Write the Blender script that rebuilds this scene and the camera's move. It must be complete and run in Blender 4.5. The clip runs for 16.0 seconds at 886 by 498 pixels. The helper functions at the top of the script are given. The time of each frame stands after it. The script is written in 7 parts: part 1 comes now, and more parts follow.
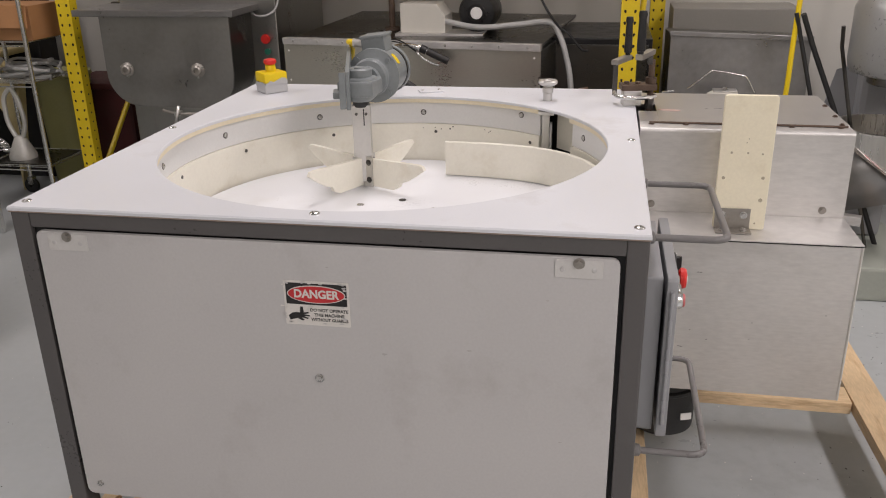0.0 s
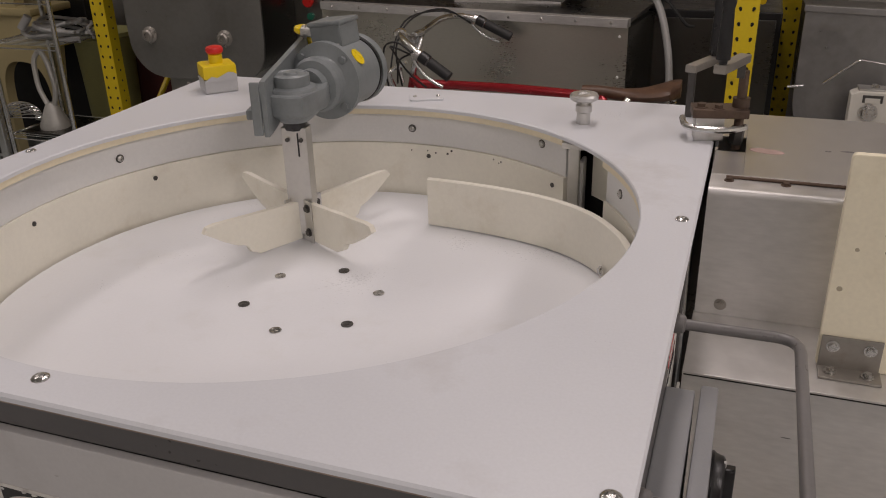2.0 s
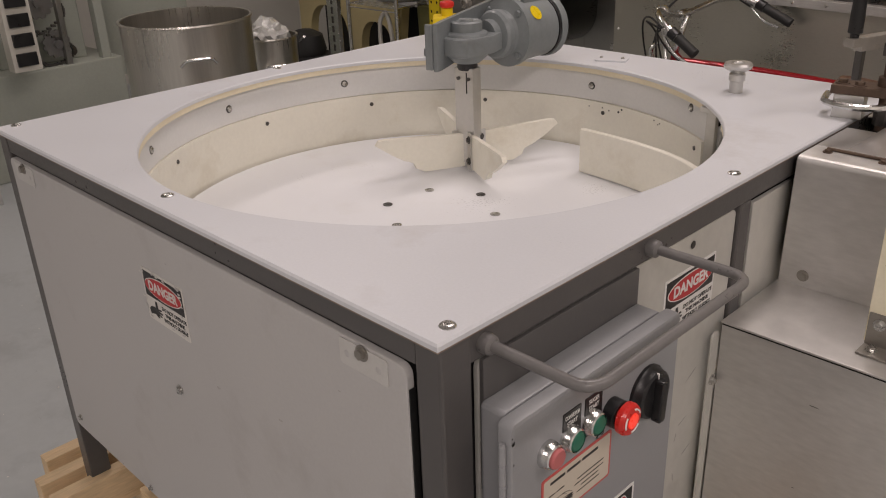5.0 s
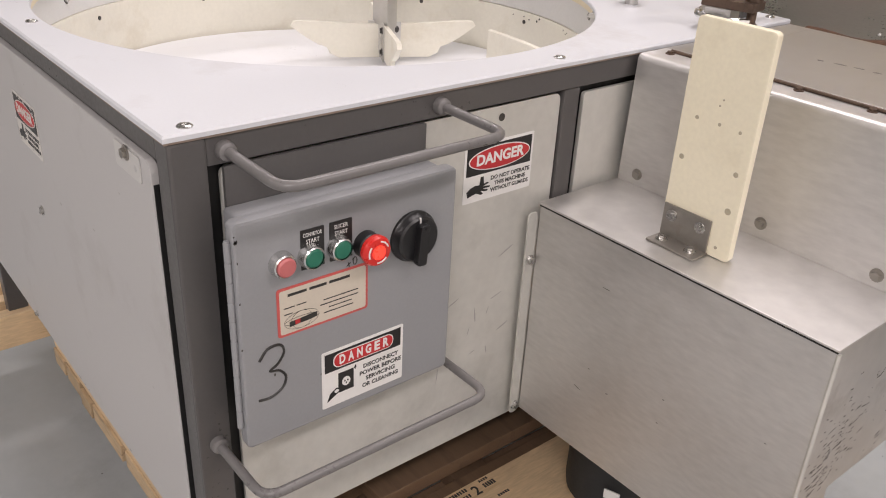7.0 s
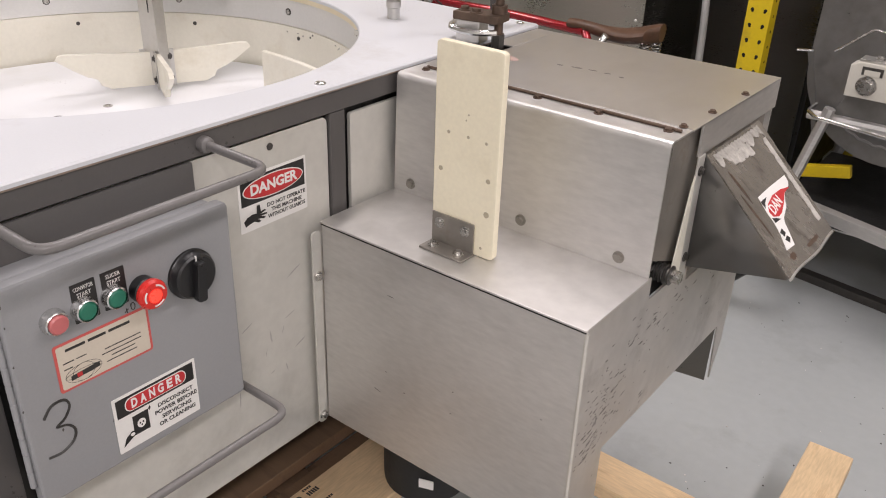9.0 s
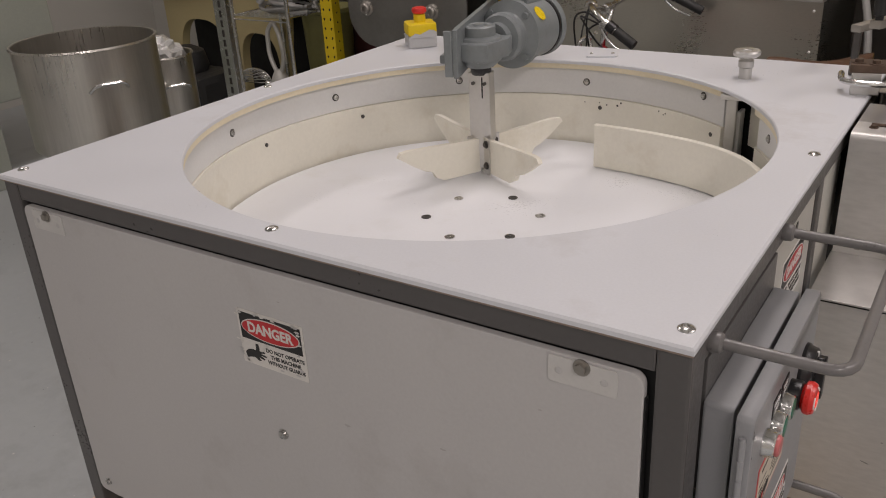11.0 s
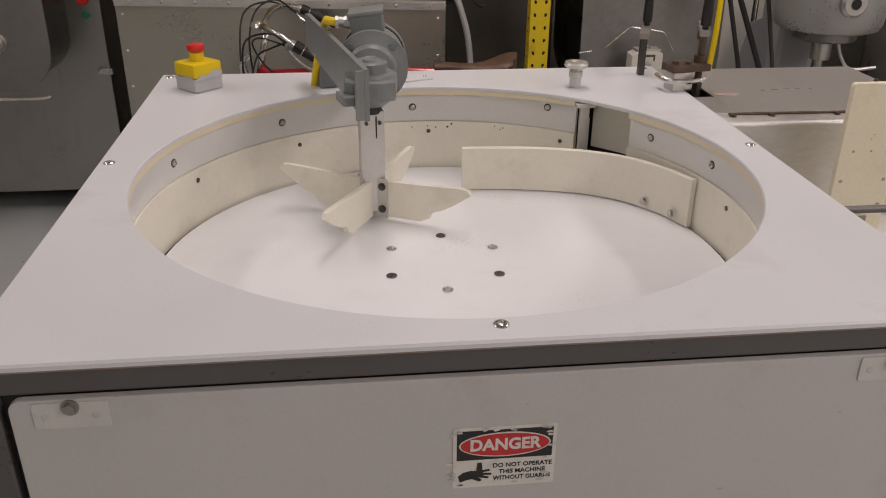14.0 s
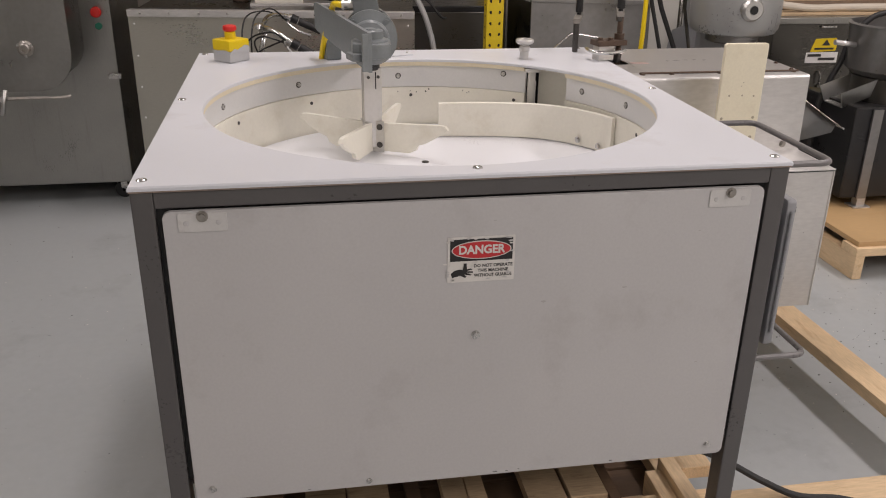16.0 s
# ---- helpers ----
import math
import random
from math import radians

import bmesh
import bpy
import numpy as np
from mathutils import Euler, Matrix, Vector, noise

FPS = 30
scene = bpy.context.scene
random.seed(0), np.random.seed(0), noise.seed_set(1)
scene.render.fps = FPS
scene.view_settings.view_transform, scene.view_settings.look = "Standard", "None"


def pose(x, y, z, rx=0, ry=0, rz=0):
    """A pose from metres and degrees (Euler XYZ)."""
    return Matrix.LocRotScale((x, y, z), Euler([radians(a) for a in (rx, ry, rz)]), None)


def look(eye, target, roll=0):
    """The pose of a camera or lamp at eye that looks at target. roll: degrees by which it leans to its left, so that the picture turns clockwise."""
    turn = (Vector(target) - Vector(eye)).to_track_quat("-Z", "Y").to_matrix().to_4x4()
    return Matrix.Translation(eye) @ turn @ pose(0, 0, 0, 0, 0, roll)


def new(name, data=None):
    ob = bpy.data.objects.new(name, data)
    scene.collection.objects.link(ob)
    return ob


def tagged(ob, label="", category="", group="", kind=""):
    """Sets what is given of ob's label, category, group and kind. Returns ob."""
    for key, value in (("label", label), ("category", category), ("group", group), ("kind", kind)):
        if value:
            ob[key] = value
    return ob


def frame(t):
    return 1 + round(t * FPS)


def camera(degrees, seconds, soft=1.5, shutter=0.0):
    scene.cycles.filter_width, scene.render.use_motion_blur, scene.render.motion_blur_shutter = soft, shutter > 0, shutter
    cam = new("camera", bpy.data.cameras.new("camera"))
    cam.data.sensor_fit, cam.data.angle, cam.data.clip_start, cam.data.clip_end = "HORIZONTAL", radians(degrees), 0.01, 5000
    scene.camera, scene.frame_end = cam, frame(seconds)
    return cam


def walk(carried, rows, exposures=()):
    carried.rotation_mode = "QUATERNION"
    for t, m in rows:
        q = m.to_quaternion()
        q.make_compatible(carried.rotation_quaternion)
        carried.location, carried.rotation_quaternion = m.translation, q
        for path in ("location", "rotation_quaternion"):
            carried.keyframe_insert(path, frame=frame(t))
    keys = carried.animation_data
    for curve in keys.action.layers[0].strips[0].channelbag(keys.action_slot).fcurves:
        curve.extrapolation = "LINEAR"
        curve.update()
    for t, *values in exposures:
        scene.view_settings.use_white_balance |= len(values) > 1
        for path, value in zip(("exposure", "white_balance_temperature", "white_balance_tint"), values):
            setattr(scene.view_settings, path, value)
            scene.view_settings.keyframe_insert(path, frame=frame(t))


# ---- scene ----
cam = camera(55.0, 16.0, 1.05)

PATH = [
    (0, (0.503, -1.366, 1.455), (0.157, 0.461, 0.72), -1.1),
    (0.5, (0.563, -1.154, 1.454), (0.194, 0.659, 0.695), -1.0),
    (1, (0.646, -0.953, 1.454), (0.192, 0.837, 0.687), -0.1),
    (1.5, (0.667, -0.718, 1.426), (0.132, 1.032, 0.62), -0.5),
    (2, (0.643, -0.519, 1.421), (0.017, 1.187, 0.586), -1.5),
    (2.5, (0.662, -0.459, 1.407), (-0.085, 1.183, 0.542), -2.5),
    (3, (0.68, -0.447, 1.409), (-0.125, 1.156, 0.526), -3.1),
    (5.3, (1.214, -0.506, 1.372), (-0.112, 0.736, 0.536), -1.7),
    (5.5, (1.274, -0.468, 1.343), (-0.04, 0.776, 0.491), -0.7),
    (6, (1.416, -0.374, 1.289), (0.091, 0.847, 0.42), 4.2),
    (6.5, (1.456, -0.335, 1.278), (0.117, 0.843, 0.374), 3.6),
    (7, (1.465, -0.327, 1.283), (0.109, 0.817, 0.361), 3.0),
    (7.5, (1.522, -0.311, 1.331), (0.216, 0.88, 0.396), 1.4),
    (8, (1.566, -0.291, 1.35), (0.437, 1.072, 0.417), 1.6),
    (8.5, (1.572, -0.282, 1.35), (0.498, 1.124, 0.418), 2.2),
    (9, (1.551, -0.299, 1.355), (0.476, 1.109, 0.427), 2.0),
    (9.5, (1.444, -0.37, 1.376), (0.284, 0.973, 0.454), 0.7),
    (10, (1.248, -0.534, 1.397), (0.015, 0.775, 0.522), -1.3),
    (10.2, (1.171, -0.595, 1.399), (-0.092, 0.706, 0.554), -2.8),
    (12.3, (0.191, -0.767, 1.444), (-0.14, 1.007, 0.58), -0.9),
    (12.5, (0.119, -0.737, 1.456), (-0.141, 1.05, 0.598), -0.8),
    (13, (-0.057, -0.705, 1.453), (-0.073, 1.097, 0.586), -1.0),
    (13.5, (-0.151, -0.771, 1.47), (0.025, 1.024, 0.605), -0.4),
    (14, (-0.166, -0.814, 1.459), (0.043, 0.977, 0.593), 0.6),
    (14.5, (-0.168, -0.841, 1.447), (0.057, 0.963, 0.614), 0.3),
    (15, (-0.217, -0.996, 1.43), (0.031, 0.821, 0.631), 0.7),
    (15.5, (-0.295, -1.193, 1.42), (-0.01, 0.623, 0.632), 0.7),
    (16, (-0.307, -1.409, 1.412), (0.005, 0.406, 0.633), 0.8),
]
EXPOSURES = [(0, -0.19, 6450, 9), (0.5, -0.26, 6450, 9), (1, -0.5, 6500, 10), (1.5, -0.63, 6600, 10), (2, -0.9, 6700, 11), (2.5, -0.97, 6800, 12), (3, -0.92, 6850, 12), (5.3, -0.6, 6850, 11), (6, -0.12, 6600, 10), (6.5, -0.04, 6500, 10), (8, -0.01, 6450, 9), (9, -0.03, 6400, 9), (9.5, -0.05, 6400, 8), (10, -0.54, 6450, 8), (12.5, -0.73, 6800, 11), (14, -0.68, 6830, 11), (14.5, -0.66, 6830, 11), (15, -0.66, 6830, 11), (15.5, -0.5, 6730, 10), (16, -0.33, 6550, 10)]
walk(cam, [(t, look(eye, target, roll)) for t, eye, target, roll in PATH], EXPOSURES)

# ---- world, lights, exposure ----
world = bpy.data.worlds.new("world")
scene.world = world
world.use_nodes = True
world.node_tree.nodes["Background"].inputs[0].default_value = (0.9, 0.95, 1.0, 1)
world.node_tree.nodes["Background"].inputs[1].default_value = 0.0
CEILING = 3.5
FL = -0.1  # the floor lies this far below the zero level of the skid


def ceiling_light(x, y, sx, sy, watts, colour=(1.0, 0.9, 0.9)):
    """A long fluorescent fixture under the ceiling."""
    data = bpy.data.lights.new("fluorescent", "AREA")
    data.shape, data.size, data.size_y, data.energy, data.color = "RECTANGLE", sx, sy, watts, colour
    ob = new("fluorescent", data)
    ob.matrix_world = pose(x, y, CEILING - 0.06)
    return ob


for lx, ly, w in ((-2.6, 1.4, 52), (0.2, 1.55, 53), (3.0, 1.2, 60), (-2.2, -3.8, 49), (0.6, -4.0, 46), (3.2, -2.5, 142)):
    ceiling_light(lx, ly, 0.35, 2.2, w)
scene.view_settings.exposure = 0.0

# ---- materials ----
MATS = {}


def material(name, base, rough=0.5, metal=0.0, vary=0.12, scale=6.0, fine=90.0, bump=0.15, stretch=(1, 1, 1), stain=None, stain_amount=0.3, stain_scale=4.0,
             spread=0.12, coat=0.0, bump_distance=0.002, emit=0.0, pieces=0.0):
    """A surface with slow blotches, fine grain, uneven gloss and small relief."""
    m = bpy.data.materials.new(name)
    m.use_nodes = True
    n, link = m.node_tree.nodes, m.node_tree.links
    b = n["Principled BSDF"]
    co = n.new("ShaderNodeTexCoord")
    mp = n.new("ShaderNodeMapping")
    mp.inputs["Scale"].default_value = stretch
    link.new(co.outputs["Object"], mp.inputs["Vector"])
    big, small = n.new("ShaderNodeTexNoise"), n.new("ShaderNodeTexNoise")
    big.inputs["Scale"].default_value, big.inputs["Detail"].default_value = scale, 5
    small.inputs["Scale"].default_value, small.inputs["Detail"].default_value = fine, 3
    link.new(co.outputs["Object"], big.inputs["Vector"])
    link.new(mp.outputs["Vector"], small.inputs["Vector"])
    mixed = n.new("ShaderNodeMix")
    mixed.inputs[0].default_value = 0.4
    link.new(big.outputs["Fac"], mixed.inputs[2])
    link.new(small.outputs["Fac"], mixed.inputs[3])
    ramp = n.new("ShaderNodeMapRange")
    ramp.inputs[1].default_value, ramp.inputs[2].default_value = 0.3, 0.7
    ramp.inputs[3].default_value, ramp.inputs[4].default_value = 1 - vary, 1 + vary
    link.new(mixed.outputs[0], ramp.inputs[0])
    tint = n.new("ShaderNodeVectorMath")
    tint.operation = "SCALE"
    tint.inputs[0].default_value = base
    value = ramp.outputs[0]
    if pieces:
        info = n.new("ShaderNodeObjectInfo")
        own = n.new("ShaderNodeMapRange")
        own.inputs[3].default_value, own.inputs[4].default_value = 1 - pieces, 1 + pieces
        link.new(info.outputs["Random"], own.inputs[0])
        times = n.new("ShaderNodeMath")
        times.operation = "MULTIPLY"
        link.new(value, times.inputs[0])
        link.new(own.outputs[0], times.inputs[1])
        value = times.outputs[0]
    link.new(value, tint.inputs["Scale"])
    colour = tint.outputs[0]
    if stain:
        spots = n.new("ShaderNodeTexNoise")
        spots.inputs["Scale"].default_value, spots.inputs["Detail"].default_value, spots.inputs["Roughness"].default_value = stain_scale, 7, 0.65
        link.new(mp.outputs["Vector"] if max(stretch) > 1 else co.outputs["Object"], spots.inputs["Vector"])
        edge = n.new("ShaderNodeMapRange")
        edge.inputs[1].default_value, edge.inputs[2].default_value = 0.56, 0.72
        edge.inputs[4].default_value = stain_amount
        link.new(spots.outputs["Fac"], edge.inputs[0])
        over = n.new("ShaderNodeMix")
        over.data_type = "RGBA"
        over.inputs[7].default_value = (*stain, 1)
        link.new(edge.outputs[0], over.inputs[0])
        link.new(colour, over.inputs[6])
        colour = over.outputs[2]
    link.new(colour, b.inputs["Base Color"])
    gloss = n.new("ShaderNodeMapRange")
    gloss.inputs[1].default_value, gloss.inputs[2].default_value = 0.3, 0.7
    gloss.inputs[3].default_value, gloss.inputs[4].default_value = max(0.03, rough - spread), min(1, rough + spread)
    link.new(mixed.outputs[0], gloss.inputs[0])
    link.new(gloss.outputs[0], b.inputs["Roughness"])
    b.inputs["Metallic"].default_value = metal
    b.inputs["Coat Weight"].default_value = coat
    if bump:
        relief = n.new("ShaderNodeBump")
        relief.inputs["Strength"].default_value, relief.inputs["Distance"].default_value = bump, bump_distance
        link.new(small.outputs["Fac"], relief.inputs["Height"])
        link.new(relief.outputs[0], b.inputs["Normal"])
    if emit:
        b.inputs["Emission Color"].default_value = (*base, 1)
        b.inputs["Emission Strength"].default_value = emit
    MATS[name] = m
    return m


WHITE_TOP = material("white_polyethylene", (0.655, 0.668, 0.698), 0.38, vary=0.05, scale=3, fine=260, bump=0.05, stain=(0.47, 0.45, 0.435), stain_amount=0.6, stain_scale=3)
WHITE_DISC = material("white_turntable", (0.79, 0.8, 0.825), 0.36, vary=0.03, scale=4, fine=200, bump=0.03, stain=(0.66, 0.65, 0.62), stain_amount=0.3, stain_scale=7)
WHITE_RING = material("grey_white_plastic", (0.7, 0.7, 0.69), 0.45, vary=0.05, scale=5, fine=150, bump=0.05)
CREAM = material("cream_plastic", (0.8, 0.772, 0.675), 0.45, vary=0.05, scale=6, fine=120, bump=0.06, stain=(0.55, 0.48, 0.34), stain_amount=0.3, stain_scale=9)
CREAM_EDGE = material("cream_cut_edge", (0.76, 0.68, 0.5), 0.5, vary=0.08, scale=12, fine=120, bump=0.1)
YELLOWED = material("yellowed_plastic", (0.86, 0.8, 0.62), 0.42, vary=0.06, scale=5, fine=160, bump=0.06, stain=(0.5, 0.4, 0.22), stain_amount=0.25, stain_scale=6)
PANEL = material("pale_grey_panel", (0.5, 0.49, 0.482), 0.42, vary=0.06, scale=2.5, fine=180, bump=0.06, stain=(0.36, 0.34, 0.32), stain_amount=0.45, stain_scale=4)
TAB_PAINT = material("pale_tab_paint", (0.55, 0.54, 0.52), 0.4, vary=0.06, scale=20, fine=180, bump=0.06, stain=(0.36, 0.33, 0.3), stain_amount=0.4, stain_scale=30)
FRAME = material("charcoal_frame_paint", (0.088, 0.083, 0.081), 0.34, vary=0.07, scale=4, fine=140, bump=0.06, stain=(0.15, 0.14, 0.135), stain_amount=0.12, stain_scale=9)
HANDLE = material("grey_rail_paint", (0.165, 0.158, 0.155), 0.34, vary=0.1, scale=9, fine=150, bump=0.08)
BOX_GREY = material("grey_enamel", (0.28, 0.285, 0.295), 0.38, vary=0.05, scale=3, fine=300, bump=0.08, stain=(0.24, 0.24, 0.24), stain_amount=0.3, stain_scale=8)
COVER_GREY = material("dark_grey_enamel", (0.1, 0.096, 0.094), 0.36, vary=0.07, scale=4, fine=200, bump=0.08, stain=(0.1, 0.1, 0.1), stain_amount=0.4, stain_scale=8)
GEAR_GREY = material("grey_machine_paint", (0.2, 0.22, 0.225), 0.4, vary=0.1, scale=14, fine=120, bump=0.18, stain=(0.12, 0.12, 0.12), stain_amount=0.4, stain_scale=16)
# Broad tone patches in the colour imitate smears of light on the sheet.
STEEL = material("brushed_stainless", (0.64, 0.627, 0.61), 0.47, 0.82, vary=0.15, scale=3.6, fine=20, bump=0.01, stretch=(2, 2, 7), stain=(0.42, 0.41, 0.39), stain_amount=0.35, stain_scale=1.3, spread=0.1, bump_distance=0.0005)
STEEL_SIDE = material("galvanised_sheet", (0.62, 0.61, 0.57), 0.45, 0.4, vary=0.1, scale=5, fine=60, bump=0.06, stain=(0.38, 0.37, 0.33), stain_amount=0.4, stain_scale=6, bump_distance=0.0006)
STEEL_WORN = material("scuffed_stainless", (0.55, 0.54, 0.525), 0.42, 0.75, vary=0.16, scale=6, fine=40, bump=0.03, stain=(0.27, 0.255, 0.24), stain_amount=0.6, stain_scale=7, bump_distance=0.0006)
STEEL_DIM = material("dull_stainless", (0.37, 0.365, 0.345), 0.34, 1.0, vary=0.12, scale=4, fine=30, bump=0.06, stretch=(16, 16, 1.5), stain=(0.25, 0.24, 0.22), stain_amount=0.35, stain_scale=2, bump_distance=0.0006)
STEEL_GREY = material("grey_stainless", (0.27, 0.265, 0.26), 0.36, 0.85, vary=0.14, scale=5, fine=40, bump=0.06, stain=(0.2, 0.195, 0.19), stain_amount=0.4, stain_scale=3, bump_distance=0.0006)
STEEL_DARK = material("dark_stainless", (0.13, 0.125, 0.115), 0.32, 1.0, vary=0.12, scale=4, fine=30, bump=0.06, stretch=(1.5, 1.5, 18), bump_distance=0.0006)
CHROME = material("bright_chrome", (0.7, 0.7, 0.69), 0.24, 1.0, vary=0.05, scale=20, fine=120, bump=0.02, spread=0.06)
BOLT = material("zinc_bolt", (0.55, 0.54, 0.52), 0.28, 1.0, vary=0.12, scale=60, fine=300, bump=0.05)
DARK_BOLT = material("dark_bolt", (0.09, 0.085, 0.08), 0.4, 0.6, vary=0.2, scale=60, fine=300, bump=0.05)
RUST = material("rusty_brown_steel", (0.11, 0.075, 0.055), 0.55, 0.5, vary=0.3, scale=30, fine=140, bump=0.3, stain=(0.2, 0.16, 0.13), stain_amount=0.5, stain_scale=25)
BLACK = material("black_plastic", (0.012, 0.012, 0.013), 0.35, vary=0.2, scale=20, fine=200, bump=0.05)
# Near-black for the shade in gaps and holes; also the cabinet bases' colour.
GAP = material("gap_shade_and_base_black", (0.008, 0.008, 0.008), 0.6, vary=0.2, scale=20, fine=100, bump=0.1)
RUBBER = material("black_rubber", (0.018, 0.018, 0.018), 0.6, vary=0.2, scale=12, fine=120, bump=0.2)
YELLOW = material("yellow_rack_paint", (0.68, 0.5, 0.015), 0.42, vary=0.08, scale=5, fine=90, bump=0.08, stain=(0.3, 0.2, 0.03), stain_amount=0.5, stain_scale=9)
YELLOW_BOX = material("yellow_plastic", (0.8, 0.58, 0.01), 0.35, vary=0.04, scale=12, fine=200, bump=0.03)
RED = material("red_plastic", (0.62, 0.025, 0.02), 0.3, vary=0.05, scale=20, fine=200, bump=0.02)
RED_LIT = material("lit_red_lens", (0.9, 0.05, 0.03), 0.25, vary=0.05, scale=20, fine=200, bump=0.0, emit=0.9)
PINK = material("faded_red_lens", (0.5, 0.14, 0.14), 0.35, vary=0.05, scale=20, fine=200, bump=0.02)
GREEN = material("green_button", (0.02, 0.16, 0.1), 0.35, vary=0.05, scale=20, fine=200, bump=0.02)
SIGN_WHITE = material("sign_white", (0.78, 0.77, 0.75), 0.4, vary=0.03, scale=12, fine=200, bump=0.02)
SIGN_WORN = material("worn_sign_white", (0.66, 0.64, 0.6), 0.45, vary=0.06, scale=18, fine=200, bump=0.05, stain=(0.3, 0.28, 0.26), stain_amount=0.5, stain_scale=50)
SIGN_BLACK = material("sign_black", (0.015, 0.014, 0.014), 0.4, vary=0.1, scale=20, fine=200, bump=0.02)
SIGN_RED = material("sign_red", (0.5, 0.025, 0.03), 0.4, vary=0.08, scale=20, fine=200, bump=0.02)
PLATE_TAN = material("cream_name_plate", (0.6, 0.54, 0.45), 0.4, vary=0.05, scale=14, fine=200, bump=0.02)
PLATE_RED = material("plate_red_border", (0.55, 0.1, 0.09), 0.4, vary=0.05, scale=14, fine=200, bump=0.02)
INK = material("black_ink", (0.03, 0.028, 0.026), 0.5, vary=0.1, scale=40, fine=200, bump=0.0)
PINE = material("pine_wood", (0.72, 0.535, 0.325), 0.55, vary=0.24, scale=5, fine=26, bump=0.25, stretch=(9, 1.2, 9), stain=(0.4, 0.22, 0.09), stain_amount=0.65, stain_scale=4, pieces=0.14)
PINE_X = material("pine_wood_along", (0.72, 0.535, 0.325), 0.55, vary=0.24, scale=5, fine=26, bump=0.25, stretch=(1.2, 9, 9), stain=(0.4, 0.22, 0.09), stain_amount=0.65, stain_scale=4, pieces=0.14)
# Darker pine for dusty blocks and planks; on deck slats it stands for shade.
PINE_DULL = material("dusty_and_shaded_pine", (0.46, 0.34, 0.21), 0.6, vary=0.3, scale=9, fine=26, bump=0.3, stretch=(1.2, 9, 9), stain=(0.16, 0.1, 0.06), stain_amount=0.8, stain_scale=6, pieces=0.2)
# Dark wood: old boards and planks, and fillers that blacken the skid's shaded gaps.
OLD_SHADE_WOOD = material("weathered_and_shade_wood", (0.16, 0.1, 0.06), 0.65, vary=0.22, scale=5, fine=22, bump=0.3, stretch=(1.2, 9, 9), stain=(0.06, 0.04, 0.03), stain_amount=0.6, stain_scale=3, pieces=0.2)
PLY = material("plywood", (0.5, 0.33, 0.16), 0.55, vary=0.12, scale=3, fine=25, bump=0.15, stretch=(1, 7, 7), stain=(0.36, 0.2, 0.08), stain_amount=0.4, stain_scale=2)
FLOOR = material("grey_epoxy_floor", (0.395, 0.417, 0.42), 0.32, vary=0.06, scale=1.4, fine=30, bump=0.015, stain=(0.22, 0.22, 0.215), stain_amount=0.35, stain_scale=3.5, spread=0.06)
WALL = material("painted_wall", (0.57, 0.555, 0.51), 0.6, vary=0.04, scale=1.5, fine=200, bump=0.1)
CEIL = material("ceiling_paint", (0.5, 0.5, 0.48), 0.7, vary=0.03, scale=1.5, fine=100, bump=0.05)
CARD = material("brown_cardboard", (0.4, 0.2, 0.085), 0.7, vary=0.08, scale=6, fine=90, bump=0.1)
CREAM_PAINT = material("cream_machine_paint", (0.5, 0.42, 0.22), 0.45, vary=0.08, scale=3, fine=90, bump=0.08)
LEATHER = material("worn_brown_leather", (0.095, 0.05, 0.03), 0.45, vary=0.3, scale=18, fine=90, bump=0.4, stain=(0.32, 0.2, 0.12), stain_amount=0.6, stain_scale=14)
BIKE_RED = material("metallic_red_paint", (0.32, 0.012, 0.02), 0.2, 0.4, vary=0.06, scale=12, fine=200, bump=0.02, coat=0.6)
WHITEWALL = material("cream_tyre_wall", (0.62, 0.58, 0.48), 0.55, vary=0.06, scale=20, fine=200, bump=0.05)
GREY_CORD = material("grey_cable", (0.4, 0.4, 0.39), 0.45, vary=0.08, scale=30, fine=200, bump=0.05)
WHITE_PAINT = material("white_enamel", (0.6, 0.58, 0.52), 0.4, vary=0.05, scale=6, fine=200, bump=0.05)
GREEN_GREY = material("grey_green_paint", (0.34, 0.36, 0.315), 0.45, vary=0.08, scale=4, fine=90, bump=0.06)
DARK_RED = material("dark_red_cloth", (0.05, 0.006, 0.006), 0.6, vary=0.2, scale=8, fine=60, bump=0.2)
ALUMINIUM = material("cast_aluminium", (0.6, 0.59, 0.57), 0.4, 1.0, vary=0.1, scale=14, fine=90, bump=0.1)

CHUTE_STEEL = material("grimy_stainless", (0.34, 0.315, 0.285), 0.26, 0.85, vary=0.3, scale=9, fine=22, bump=0.06, stretch=(1.6, 2.6, 1), stain=(0.06, 0.038, 0.026), stain_amount=0.85, stain_scale=7, bump_distance=0.0006)
LID_STEEL = material("worn_lid_stainless", (0.56, 0.545, 0.53), 0.38, 0.88, vary=0.06, scale=2.5, fine=14, bump=0.0, stretch=(3, 1.5, 3), stain=(0.42, 0.405, 0.385), stain_amount=0.3, stain_scale=1.6, spread=0.03, bump_distance=0.0005)
POT_STEEL = material("polished_pot_steel", (0.62, 0.6, 0.56), 0.3, 1.0, vary=0.12, scale=2.5, fine=12, bump=0.01, stretch=(9, 9, 0.6), stain=(0.3, 0.29, 0.26), stain_amount=0.3, stain_scale=2, spread=0.07, bump_distance=0.0005)
CABINET_GREY = material("grey_cabinet_paint", (0.25, 0.24, 0.215), 0.45, vary=0.07, scale=3, fine=90, bump=0.05)
BRACKET = material("dull_bracket_steel", (0.33, 0.31, 0.28), 0.45, 0.75, vary=0.15, scale=20, fine=90, bump=0.06, stain=(0.2, 0.15, 0.11), stain_amount=0.4, stain_scale=20)
